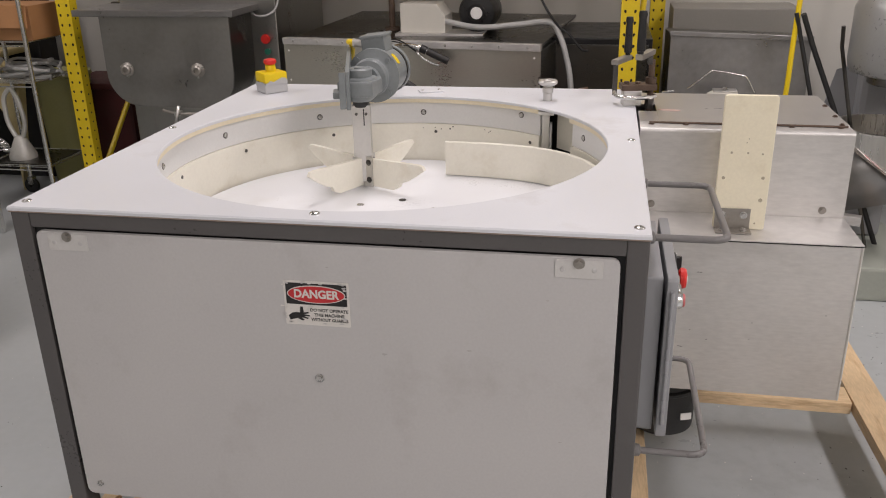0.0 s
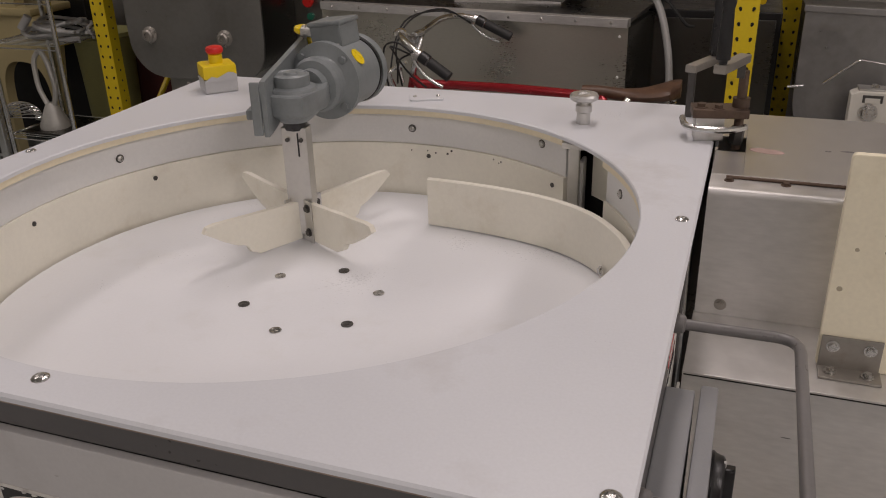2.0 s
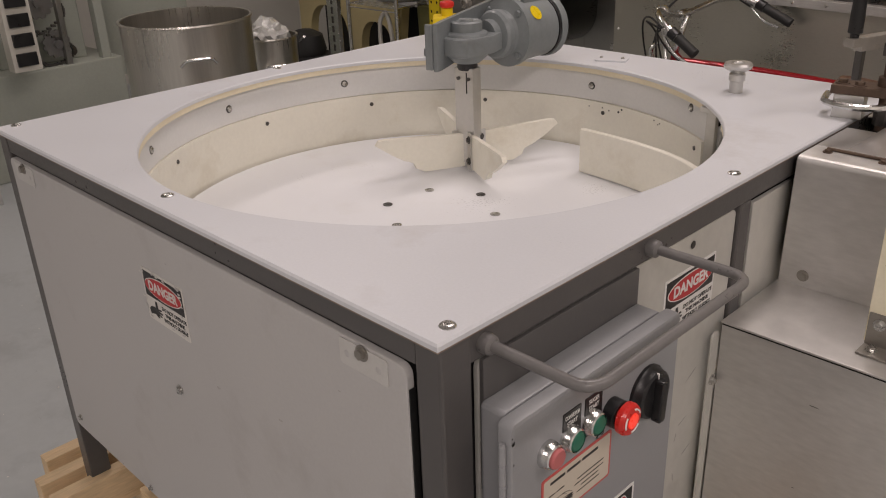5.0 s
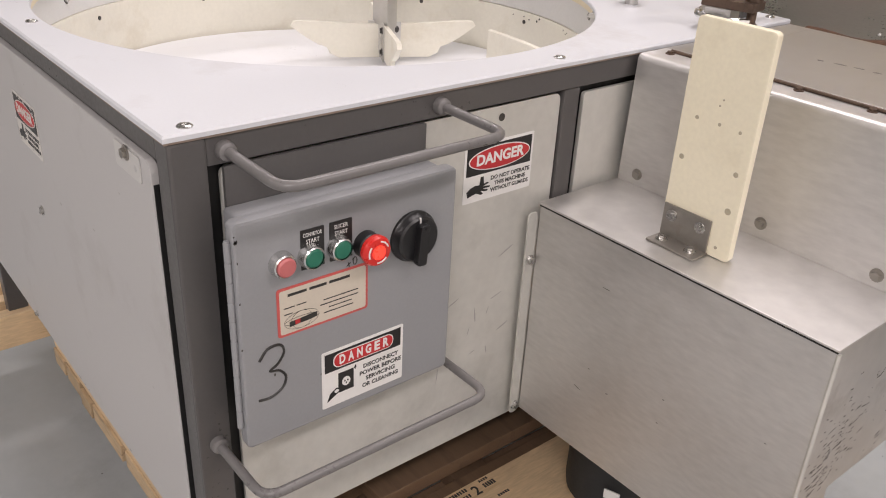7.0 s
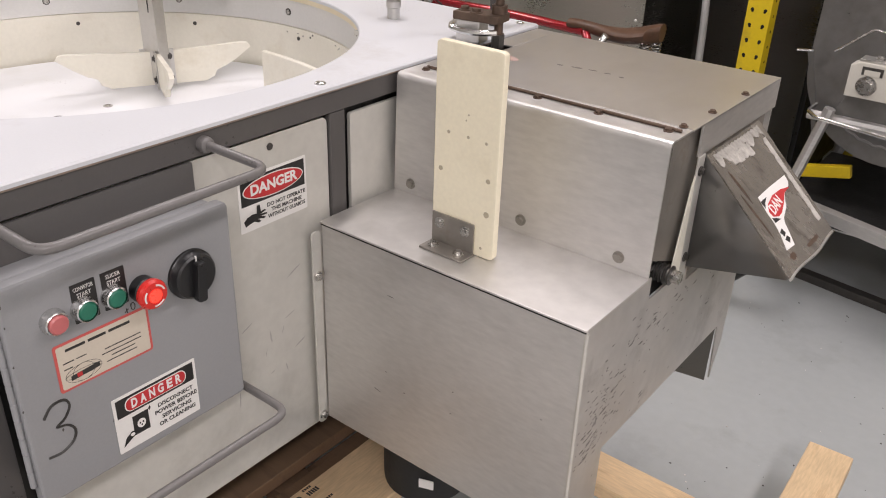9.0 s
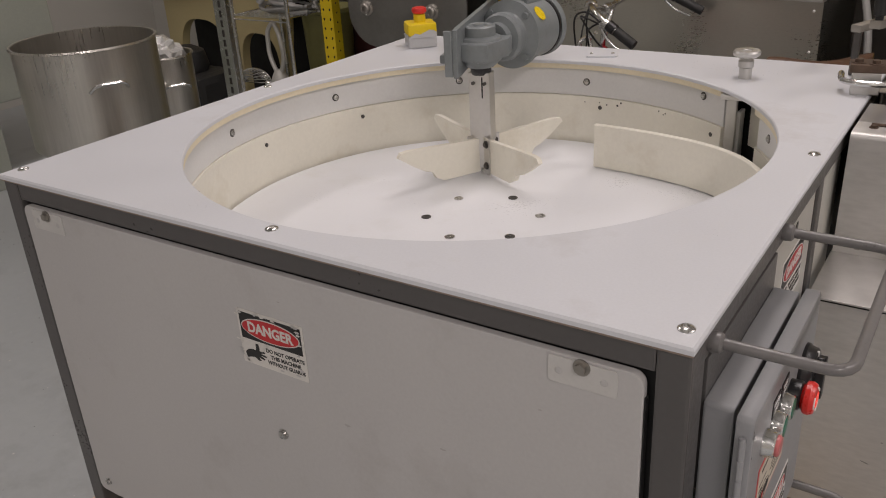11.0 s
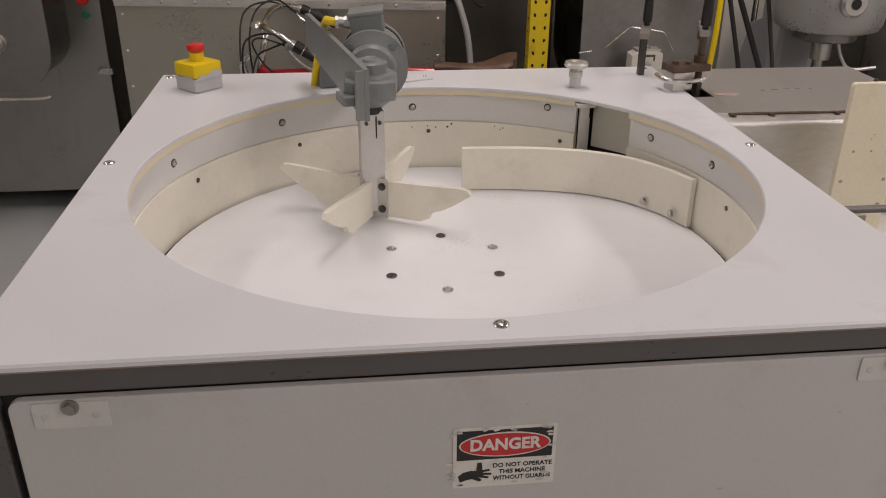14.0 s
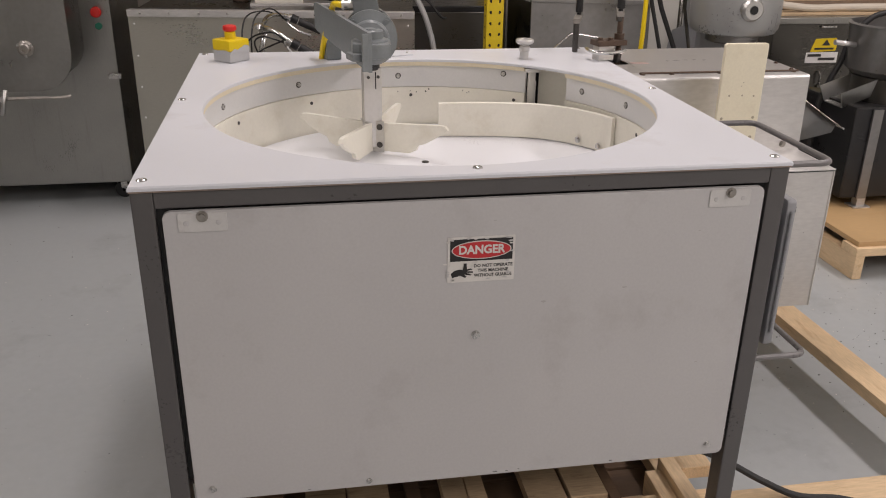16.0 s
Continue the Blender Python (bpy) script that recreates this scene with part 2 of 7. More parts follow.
OLIVE = material("olive_plastic", (0.3, 0.29, 0.12), 0.5, vary=0.1, scale=5, fine=90, bump=0.06)
SEAM = material("grimy_seam", (0.26, 0.2, 0.16), 0.6, vary=0.25, scale=14, fine=90, bump=0.1)
SCUFF = material("pale_scuff", (0.4, 0.385, 0.37), 0.5, vary=0.1, scale=60, fine=200, bump=0.03)
TANK_STEEL = material("mirror_dull_stainless", (0.5, 0.485, 0.43), 0.34, 0.9, vary=0.08, scale=3, fine=30, bump=0.0, stretch=(2, 2, 8))
PEENED = material("peened_stainless", (0.28, 0.275, 0.262), 0.36, 0.9, vary=0.12, scale=5, fine=48, bump=0.0)
MARK = material("worn_tan_mark", (0.44, 0.39, 0.28), 0.6, vary=0.2, scale=60, fine=200, bump=0.05)

PANEL.node_tree.nodes["Principled BSDF"].inputs["Specular IOR Level"].default_value = 0.3


# ---- mesh helpers ----
def thing(name, label, category, at=(0, 0, 0), group="", kind=""):
    ob = new(name)
    ob.location = (at[0], at[1], at[2] or FL)
    ob.empty_display_size = 0.05
    return tagged(ob, label, category, group, kind)


def part(name, bm, mat, parent=None, label="", smooth=True):
    """One bmesh, in world coordinates, as one mesh object under its thing or part."""
    me = bpy.data.meshes.new(name)
    bmesh.ops.recalc_face_normals(bm, faces=bm.faces)
    for f in bm.faces:
        f.normal_update()
    for f in bm.faces:
        # large plane faces stay flat beside their narrow bevels
        near = [g.calc_area() for e in f.edges for g in e.link_faces if g is not f and 0.05 < f.normal.angle(g.normal, 0) < 1.2]
        f.smooth = smooth and len(f.verts) < 9 and not (near and f.calc_area() > 4 * max(near))
    bm.to_mesh(me)
    bm.free()
    me.materials.append(mat)
    if smooth:
        rounded_faces = [p.use_smooth for p in me.polygons]
        me.set_sharp_from_angle(angle=radians(32))
        me.polygons.foreach_set("use_smooth", rounded_faces)
    ob = new(name, me)
    if parent is not None:
        ob.parent = parent
        ob.matrix_parent_inverse = origin_of(parent).inverted()
    return tagged(ob, label)


def origin_of(ob):
    """The world matrix of a thing or part, worked out without the depsgraph."""
    m = ob.matrix_parent_inverse @ ob.matrix_basis if ob.parent is not None else ob.matrix_basis
    return origin_of(ob.parent) @ m if ob.parent is not None else m.copy()


def B():
    return bmesh.new()


def box(bm, x0, x1, y0, y1, z0, z1, bev=0.0, m=None, seg=2):
    made = bmesh.ops.create_cube(bm, size=1)["verts"]
    t = Matrix.Translation(((x0 + x1) / 2, (y0 + y1) / 2, (z0 + z1) / 2)) @ Matrix.Diagonal((x1 - x0, y1 - y0, z1 - z0, 1))
    bmesh.ops.transform(bm, matrix=t, verts=made)
    if m is not None:
        bmesh.ops.transform(bm, matrix=m, verts=made)
    if bev:
        edges = list({e for v in made for e in v.link_edges})
        bmesh.ops.bevel(bm, geom=edges, offset=bev, segments=seg, profile=0.6, affect="EDGES")
    return bm


def aim(p, q):
    d = Vector(q) - Vector(p)
    return Matrix.Translation(Vector(p)) @ d.to_track_quat("Z", "Y").to_matrix().to_4x4(), d.length


def cyl(bm, p, q, r, r2=None, seg=20, cap=True):
    m, length = aim(p, q)
    made = bmesh.ops.create_cone(bm, cap_ends=cap, segments=seg, radius1=r, radius2=r if r2 is None else r2, depth=length)["verts"]
    bmesh.ops.transform(bm, matrix=m @ Matrix.Translation((0, 0, length / 2)), verts=made)
    return bm


def lathe(bm, profile, m=None, seg=32, closed=False):
    """Turns (radius, height) pairs round the z axis of m."""
    rings = []
    for r, h in profile:
        if r < 1e-6:
            rings.append([bm.verts.new((0, 0, h))])
        else:
            rings.append([bm.verts.new((r * math.cos(2 * math.pi * k / seg), r * math.sin(2 * math.pi * k / seg), h)) for k in range(seg)])
    pairs = list(zip(rings, rings[1:])) + ([(rings[-1], rings[0])] if closed else [])
    for a, b in pairs:
        for k in range(seg):
            j = (k + 1) % seg
            if len(a) == 1 and len(b) == 1:
                continue
            if len(a) == 1:
                bm.faces.new((a[0], b[k], b[j]))
            elif len(b) == 1:
                bm.faces.new((a[k], a[j], b[0]))
            else:
                bm.faces.new((a[k], a[j], b[j], b[k]))
    if m is not None:
        bmesh.ops.transform(bm, matrix=m, verts=[v for ring in rings for v in ring])
    return bm


def smooth_path(points, per=6, closed=False):
    """A Catmull-Rom curve through the points."""
    pts = [Vector(p) for p in points]
    out, n = [], len(pts)
    for i in range(n if closed else n - 1):
        a, b, c, d = (pts[(i + k) % n] if closed else pts[min(max(i + k, 0), n - 1)] for k in (-1, 0, 1, 2))
        for s in range(per):
            t = s / per
            out.append(0.5 * (2 * b + (c - a) * t + (2 * a - 5 * b + 4 * c - d) * t * t + (3 * b - a - 3 * c + d) * t ** 3))
    if not closed:
        out.append(pts[-1])
    return out


def rounded(points, r, per=5):
    """A polyline whose inner corners are turned with radius about r."""
    pts = [Vector(p) for p in points]
    out = [pts[0]]
    for a, b, c in zip(pts, pts[1:], pts[2:]):
        u, w = (a - b).normalized(), (c - b).normalized()
        p, q = b + u * r, b + w * r
        for k in range(per + 1):
            t = k / per
            out.append(p * (1 - t) ** 2 + b * 2 * t * (1 - t) + q * t * t)
    return out + [pts[-1]]


def tube(bm, path, r, seg=10, closed=False, cap=True):
    pts = [Vector(p) for p in path]
    n = len(pts)
    rings, side = [], None
    for i, p in enumerate(pts):
        d = (pts[(i + 1) % n] - pts[i - 1]) if closed else (pts[min(i + 1, n - 1)] - pts[max(i - 1, 0)])
        d.normalize()
        side = d.orthogonal().normalized() if side is None else (side - d * side.dot(d)).normalized()
        up = d.cross(side)
        rad = r[i] if isinstance(r, (list, tuple)) else r
        rings.append([bm.verts.new(p + (side * math.cos(2 * math.pi * k / seg) + up * math.sin(2 * math.pi * k / seg)) * rad) for k in range(seg)])
    for a, b in list(zip(rings, rings[1:])) + ([(rings[-1], rings[0])] if closed else []):
        for k in range(seg):
            j = (k + 1) % seg
            bm.faces.new((a[k], a[j], b[j], b[k]))
    if cap and not closed:
        bm.faces.new(rings[0][::-1])
        bm.faces.new(rings[-1])
    return bm


def prism(bm, outline, depth, m=None, bev=0.0):
    """An outline of (u, v) pairs, thickened along the third axis of m from 0 to depth."""
    before = set(bm.verts)
    low = [bm.verts.new((u, v, 0)) for u, v in outline]
    high = [bm.verts.new((u, v, depth)) for u, v in outline]
    faces = [bm.faces.new(low[::-1]), bm.faces.new(high)]
    n = len(outline)
    for k in range(n):
        j = (k + 1) % n
        faces.append(bm.faces.new((low[k], low[j], high[j], high[k])))
    if bev:
        bmesh.ops.bevel(bm, geom=list({e for f in faces[:2] for e in f.edges}), offset=bev, segments=2, profile=0.6, affect="EDGES")
    if m is not None:
        bmesh.ops.transform(bm, matrix=m, verts=[v for v in bm.verts if v not in before])
    return bm


def axes(origin, u, v):
    """A frame with its first axis along u, its second along v, its third out of both."""
    u, v = Vector(u).normalized(), Vector(v).normalized()
    w = u.cross(v)
    return Matrix(((u.x, v.x, w.x, origin[0]), (u.y, v.y, w.y, origin[1]), (u.z, v.z, w.z, origin[2]), (0, 0, 0, 1)))


def round_rect(u0, u1, v0, v1, r, per=4):
    out = []
    for cu, cv, a in ((u1 - r, v1 - r, 0), (u0 + r, v1 - r, 90), (u0 + r, v0 + r, 180), (u1 - r, v0 + r, 270)):
        for k in range(per + 1):
            t = radians(a + 90 * k / per)
            out.append((cu + r * math.cos(t), cv + r * math.sin(t)))
    return out


def ellipse(cu, cv, a, b, n=36):
    return [(cu + a * math.cos(2 * math.pi * k / n), cv + b * math.sin(2 * math.pi * k / n)) for k in range(n)]


def lettering(words, size, m, mat, parent, name="lettering", width=None, bold=0.0, align="CENTER"):
    """Words in the built-in font as a thin mesh, centred on m; width squeezes them to a given length."""
    data = bpy.data.curves.new("words", "FONT")
    data.body, data.size, data.align_x, data.align_y, data.extrude, data.offset = words, size, align, "CENTER", 0.0002, bold
    data.resolution_u = 3
    ob = bpy.data.objects.new("words", data)
    scene.collection.objects.link(ob)
    me = bpy.data.meshes.new_from_object(ob.evaluated_get(bpy.context.evaluated_depsgraph_get()))
    bpy.data.objects.remove(ob)
    bm = B()
    bm.from_mesh(me)
    bpy.data.meshes.remove(me)
    if width and bm.verts:
        xs = [v.co.x for v in bm.verts]
        k = width / max(1e-6, max(xs) - min(xs))
        bmesh.ops.transform(bm, matrix=Matrix.Diagonal((k, 1, 1, 1)), verts=bm.verts)
    bmesh.ops.transform(bm, matrix=m, verts=bm.verts)
    return part(name, bm, mat, parent, smooth=False)


def at(m, u, v, w=0.0):
    return m @ Matrix.Translation((u, v, w))


def bolt_head(bm, p, out, r=0.007, h=0.005, seg=6, washer=True):
    p, out = Vector(p), Vector(out).normalized()
    if washer:
        cyl(bm, p, p + out * 0.0015, r * 1.5, seg=16)
    cyl(bm, p, p + out * (h + 0.0015), r, seg=seg)
    return bm


def screw_head(bm, p, out, r=0.008):
    """A low domed screw with a cross recess."""
    m = aim(p, Vector(p) + Vector(out))[0]
    lathe(bm, [(r, 0), (r, 0.001), (r * 0.8, 0.0028), (r * 0.45, 0.0036), (r * 0.4, 0.002), (0, 0.002)], m, 16)
    return bm

# ---- the room ----
def slab(name, x0, x1, y0, y1, z0, z1, mat, label):
    return tagged(part(name, box(B(), x0, x1, y0, y1, z0, z1), mat, None, smooth=False), label, name.split("_")[0], kind="structure")


XL, XR, YF, YB = -5.2, 4.6, -5.8, 4.0
slab("floor", XL, XR, YF, YB, FL - 0.12, FL, FLOOR, "grey epoxy-coated concrete workshop floor with grit")
slab("wall_north", XL - 0.15, XR + 0.15, YB, YB + 0.15, FL - 0.12, CEILING, WALL, "plain pale beige painted wall")
slab("wall_south", XL - 0.15, XR + 0.15, YF - 0.15, YF, FL - 0.12, CEILING, WALL, "plain pale beige painted wall")
slab("wall_west", XL - 0.15, XL, YF, YB, FL - 0.12, CEILING, WALL, "plain pale beige painted wall")
slab("wall_east", XR, XR + 0.15, YF, YB, FL - 0.12, CEILING, WALL, "plain pale beige painted wall")
slab("ceiling", XL, XR, YF, YB, CEILING, CEILING + 0.12, CEIL, "plain off-white ceiling")

# ---- the dough rounder: frame, table top, bowl ----
TOP = 0.95
CX, CY = 0.0, 0.573
machine = thing("dough_rounder", "square dough rounder with white top and dark grey frame", "machine", (0, CY, 0.11))
LEG0 = 0.11


def frame_post(x0, y0):
    return part("frame_post", box(B(), x0, x0 + 0.038, y0, y0 + 0.046, LEG0, 0.9382, 0.004), FRAME, machine)


for px in (-0.598, 0.56):
    for py in (0.0, 1.199):
        frame_post(px, py)
part("frame_post", box(B(), 0.552, 0.594, 0.6385, 0.674, 0.30, 0.9015, 0.004), FRAME, machine)
for n_, b_ in (("front", (-0.56, 0.56, 0.001, 0.045, 0.9075, 0.9382)), ("back", (-0.56, 0.56, 1.2, 1.244, 0.902, 0.9382)),
               ("left", (-0.595, -0.551, 0.046, 1.199, 0.902, 0.9382)), ("right", (0.551, 0.595, 0.046, 1.199, 0.902, 0.9382)),
               ("low front", (-0.55, 0.55, 0.02, 0.045, 0.30, 0.34)), ("low right", (0.54, 0.566, 0.046, 0.637, 0.302, 0.335)),
               ("low left", (-0.59, -0.552, 0.046, 1.199, 0.302, 0.335)), ("low back", (-0.55, 0.55, 1.2, 1.24, 0.302, 0.335))):
    part("frame_rail", box(B(), *b_, 0.003), FRAME, machine)


def square_hole_plate(bm, x0, x1, y0, y1, z0, z1, cx, cy, r, n=128):
    angles = sorted([2 * math.pi * k / n for k in range(n)] + [math.atan2(y - cy, x - cx) % (2 * math.pi) for x in (x0, x1) for y in (y0, y1)])
    rows = []
    for a in angles:
        c, s = math.cos(a), math.sin(a)
        far = min([t for t in ((x1 - cx) / c if c > 1e-9 else (x0 - cx) / c if c < -1e-9 else 9, (y1 - cy) / s if s > 1e-9 else (y0 - cy) / s if s < -1e-9 else 9)])
        rows.append([bm.verts.new((cx + c * d, cy + s * d, z)) for d, z in ((r, z0), (r, z1 - 0.002), (r + 0.002, z1), (far - 0.003, z1), (far, z1 - 0.003), (far, z0))])
    for a, b in zip(rows, rows[1:] + rows[:1]):
        for k in range(6):
            j = (k + 1) % 6
            bm.faces.new((a[k], b[k], b[j], a[j]))
    return bm


for n_, b_ in (("front", (-0.5985, 0.5985, -0.0035, 0.002, 0.9385, 0.9413)), ("back", (-0.5985, 0.5985, 1.243, 1.2485, 0.9385, 0.9413)), ("left", (-0.5985, -0.59, 0.0025, 1.2425, 0.9385, 0.9413)), ("right", (0.59, 0.5985, 0.0025, 1.2425, 0.9385, 0.9413))):
    part("edge_seam", box(B(), *b_), SEAM, machine, "grimy brown seam under the table edge")
part("table_top", square_hole_plate(B(), -0.6, 0.6, -0.005, 1.25, 0.9415, TOP, CX, CY, 0.525), WHITE_TOP, machine, "white polyethylene table top with round opening")


def ring_wall(bm, r0, r1, z0, z1, a0, a1, n=72):
    rows = []
    for k in range(n + 1):
        a = radians(a0 + (a1 - a0) * k / n)
        c, s = math.cos(a), math.sin(a)
        rows.append([bm.verts.new((CX + c * r, CY + s * r, z)) for r, z in ((r0, z0), (r0, z1), (r1, z1), (r1, z0))])
    for a, b in zip(rows, rows[1:]):
        for k in range(4):
            j = (k + 1) % 4
            bm.faces.new((a[k], b[k], b[j], a[j]))
    bm.faces.new(rows[0])
    bm.faces.new(rows[-1][::-1])
    return bm


DISC = 0.755
part("bowl_wall", ring_wall(B(), 0.537, 0.546, 0.866, 0.9365, 50.6, 396, 120), WHITE_RING, machine, "grey-white upper bowl wall")
part("bowl_liner", ring_wall(B(), 0.532, 0.548, 0.748, 0.865, 50.6, 396, 120), CREAM, machine, "cream plastic bowl liner")
part("bowl_rim", ring_wall(B(), 0.5262, 0.5365, 0.930, 0.941, 50.6, 396, 120), CREAM_EDGE, machine, "yellowed cut edge of the rim")
# The tray is black to paint the shadow line round the disc.
part("bowl_tray", ring_wall(B(), 0.002, 0.56, 0.70, 0.735, 0, 360, 72), GAP, machine)
bm = B()
lathe(bm, [(0, 0.737), (0.5245, 0.737), (0.5255, 0.752), (0.523, DISC), (0, DISC)], Matrix.Translation((CX, CY, 0)), 96)
turntable = part("turntable", bm, WHITE_DISC, machine, "smooth white turntable disc")
for k in range(6):
    a = radians(87 + 60 * k)
    p = (CX + 0.112 * math.cos(a), 0.59 + 0.112 * math.sin(a), DISC + 0.0005)
    bm = B()
    lathe(bm, [(0.0098, 0), (0.0098, 0.0012), (0.007, 0.0016), (0.006, 0.0006), (0.0034, 0.0006), (0.003, 0.0016), (0, 0.0016)], Matrix.Translation(p), 16)
    part("countersunk_screw", bm, BOLT if k % 2 else DARK_BOLT, turntable)

# screws round the upper wall, dark holes round the liner
for a in (10.3, 30, 58, 91.8, 125.3, 158.8, 192.4, 224.5, 259, 293, 326):
    t = radians(a)
    d = Vector((math.cos(t), math.sin(t), 0))
    bm = B()
    at_wall = Vector((CX, CY, 0.915 if a == 58 else 0.899)) + d * 0.5375
    lathe(bm, [(0.0062, 0.0014), (0.0058, 0.004), (0.0034, 0.0054), (0.003, 0.0036), (0, 0.0036)], aim(at_wall, at_wall - d)[0], 16)
    screw = part("button_screw", bm, BOLT, machine)
    part("washer", cyl(B(), at_wall, at_wall - d * 0.0014, 0.0086, seg=16), DARK_BOLT, screw)
for a in (1.6, 54, 87.8, 121.3, 152, 181.8, 214, 246, 280, 314):
    t = radians(a)
    d = Vector((math.cos(t), math.sin(t), 0))
    bm = B()
    cyl(bm, Vector((CX, CY, 0.842)) + d * 0.536, Vector((CX, CY, 0.842)) + d * 0.5305, 0.0048, seg=12)
    part("liner_plug", bm, DARK_BOLT, machine)
random.seed(4)
for k, a in enumerate((92, 88, 86, 82, 71, 69, 69.6, 83)):
    t = radians(a)
    d = Vector((math.cos(t), math.sin(t), 0))
    z = random.uniform(0.85, 0.86)
    bm = B()
    cyl(bm, Vector((CX, CY, z)) + d * 0.534, Vector((CX, CY, z)) + d * 0.5313, random.uniform(0.0014, 0.0028), seg=8)
    part("chip_mark", bm, DARK_BOLT, machine)

# the outlet gap in the wall, with its gate
part("outlet_guide", ring_wall(B(), 0.585, 0.592, 0.826, 0.9355, 30, 48.5, 24), CREAM, machine, "curved pale wall behind the outlet")
# Black ring added for the darkness behind and below the guide.
part("outlet_backing", ring_wall(B(), 0.594, 0.598, 0.74, 0.935, 28, 66, 24), GAP, machine)
part("outlet_floor", ring_wall(B(), 0.5485, 0.584, 0.752, 0.758, 33, 64, 16), DARK_BOLT, machine)
gate = part("gate_post", box(B(), 0.347, 0.368, 0.974, 0.988, 0.757, 0.928, 0.003), STEEL_SIDE, machine, "flat grey gate post")
part("gate_cap", box(B(), 0.336, 0.379, 0.966, 1.0, 0.9285, 0.9385, 0.002), STEEL_SIDE, gate)
part("gate_plate", box(B(), 0.366, 0.374, 0.988, 1.022, 0.757, 0.9, 0.002), WHITE_RING, machine, "small pale plate behind the gate post")
random.seed(14)
for k in range(14):
    t, r = radians(random.uniform(36, 50)), random.uniform(0.55, 0.58)
    p = (CX + r * math.cos(t), CY + r * math.sin(t))
    s = random.uniform(0.003, 0.008)
    part("dough_scrap", box(B(), p[0] - s, p[0] + s, p[1] - s * 0.6, p[1] + s * 0.6, 0.7582, 0.7582 + s * 0.6, s * 0.2, seg=1), RUST if k % 3 else GREY_CORD, machine)

# the curved baffle that leads the dough to the outlet
curve = smooth_path([(0.079, 0.945, 0), (0.17, 0.937, 0), (0.255, 0.922, 0), (0.345, 0.893, 0), (0.42, 0.843, 0), (0.475, 0.772, 0), (0.5, 0.718, 0), (0.5095, 0.695, 0)], 8)
bm = B()
rows = []
for i, p in enumerate(curve):
    d = (curve[min(i + 1, len(curve) - 1)] - curve[max(i - 1, 0)]).normalized()
    w = Vector((-d.y, d.x, 0)) * 0.006
    h = 0.854 + 0.006 * i / len(curve)
    rows.append([bm.verts.new((*(p + s * w).xy, z)) for s, z in ((-1, DISC + 0.003), (-1, h - 0.002), (-0.6, h), (0.6, h), (1, h - 0.002), (1, DISC + 0.003))])
for a, b in zip(rows, rows[1:]):
    for k in range(6):
        bm.faces.new((a[k], b[k], b[(k + 1) % 6], a[(k + 1) % 6]))
bm.faces.new(rows[0])
bm.faces.new(rows[-1][::-1])
baffle = part("baffle", bm, CREAM, machine, "bent cream plastic baffle strip")
for p, out in (((0.447, 0.794, 0.775), (-0.85, -0.5, 0)), ((0.482, 0.725, 0.775), (-0.95, -0.3, 0))):
    part("button_screw", bolt_head(B(), p, out, 0.006, 0.004, 12), BOLT, baffle)

# screws of the table top
for p in ((-0.58, 0.03), (0.002, 0.03), (0.58, 0.03), (-0.58, 0.633), (0.58, 0.633), (-0.58, 1.225), (0.57, 1.225)):
    part("top_screw", screw_head(B(), (*p, TOP), (0, 0, 1), 0.0095), BOLT, machine)

# ---- front guard panel ----
m_front = axes((0, 0, 0), (1, 0, 0), (0, 0, 1))
front = part("front_panel", prism(B(), round_rect(-0.549, 0.551, 0.296, 0.9035, 0.014), 0.011, at(m_front, 0, 0, -0.006), 0.002), PANEL, machine, "scuffed pale grey removable guard panel")
# Black strip stands in for the shade along the panel's right edge.
part("gap_seal", box(B(), 0.5513, 0.5528, -0.003, 0.006, 0.33, 0.875), GAP, front)
part("screw_washer", cyl(B(), (0, -0.0051, 0.628), (0, -0.0056, 0.628), 0.009, seg=14), DARK_BOLT, front)
# Black sheet behind the panel stands in for the shade round its edges.
part("panel_gap", box(B(), -0.5599, 0.5599, 0.012, 0.018, 0.342, 0.907), GAP, machine)
for u in (-0.4825, 0.4815):
    tab = part("hanging_tab", prism(B(), round_rect(u - 0.041, u + 0.041, 0.866, 0.9, 0.004), 0.0016, at(m_front, 0, 0, 0.0052), 0.0005), TAB_PAINT, front)
    part("hex_screw", bolt_head(B(), (u, -0.0068, 0.894), (0, -1, 0), 0.0068, 0.005, 6), BRACKET, tab)
    for du in (-0.028, 0.026):
        part("spot_weld", cyl(B(), (u + du, -0.0067, 0.882), (u + du, -0.0074, 0.882), 0.005, 0.003, 12), PANEL, tab)
for u, v, r in ((0.0, 0.628, 0.006), (-0.515, 0.325, 0.005), (0.515, 0.322, 0.005), (-0.21, 0.31, 0.004)):
    part("panel_screw", bolt_head(B(), (u, -0.0052, v), (0, -1, 0), r, 0.004, 12), BOLT, front)


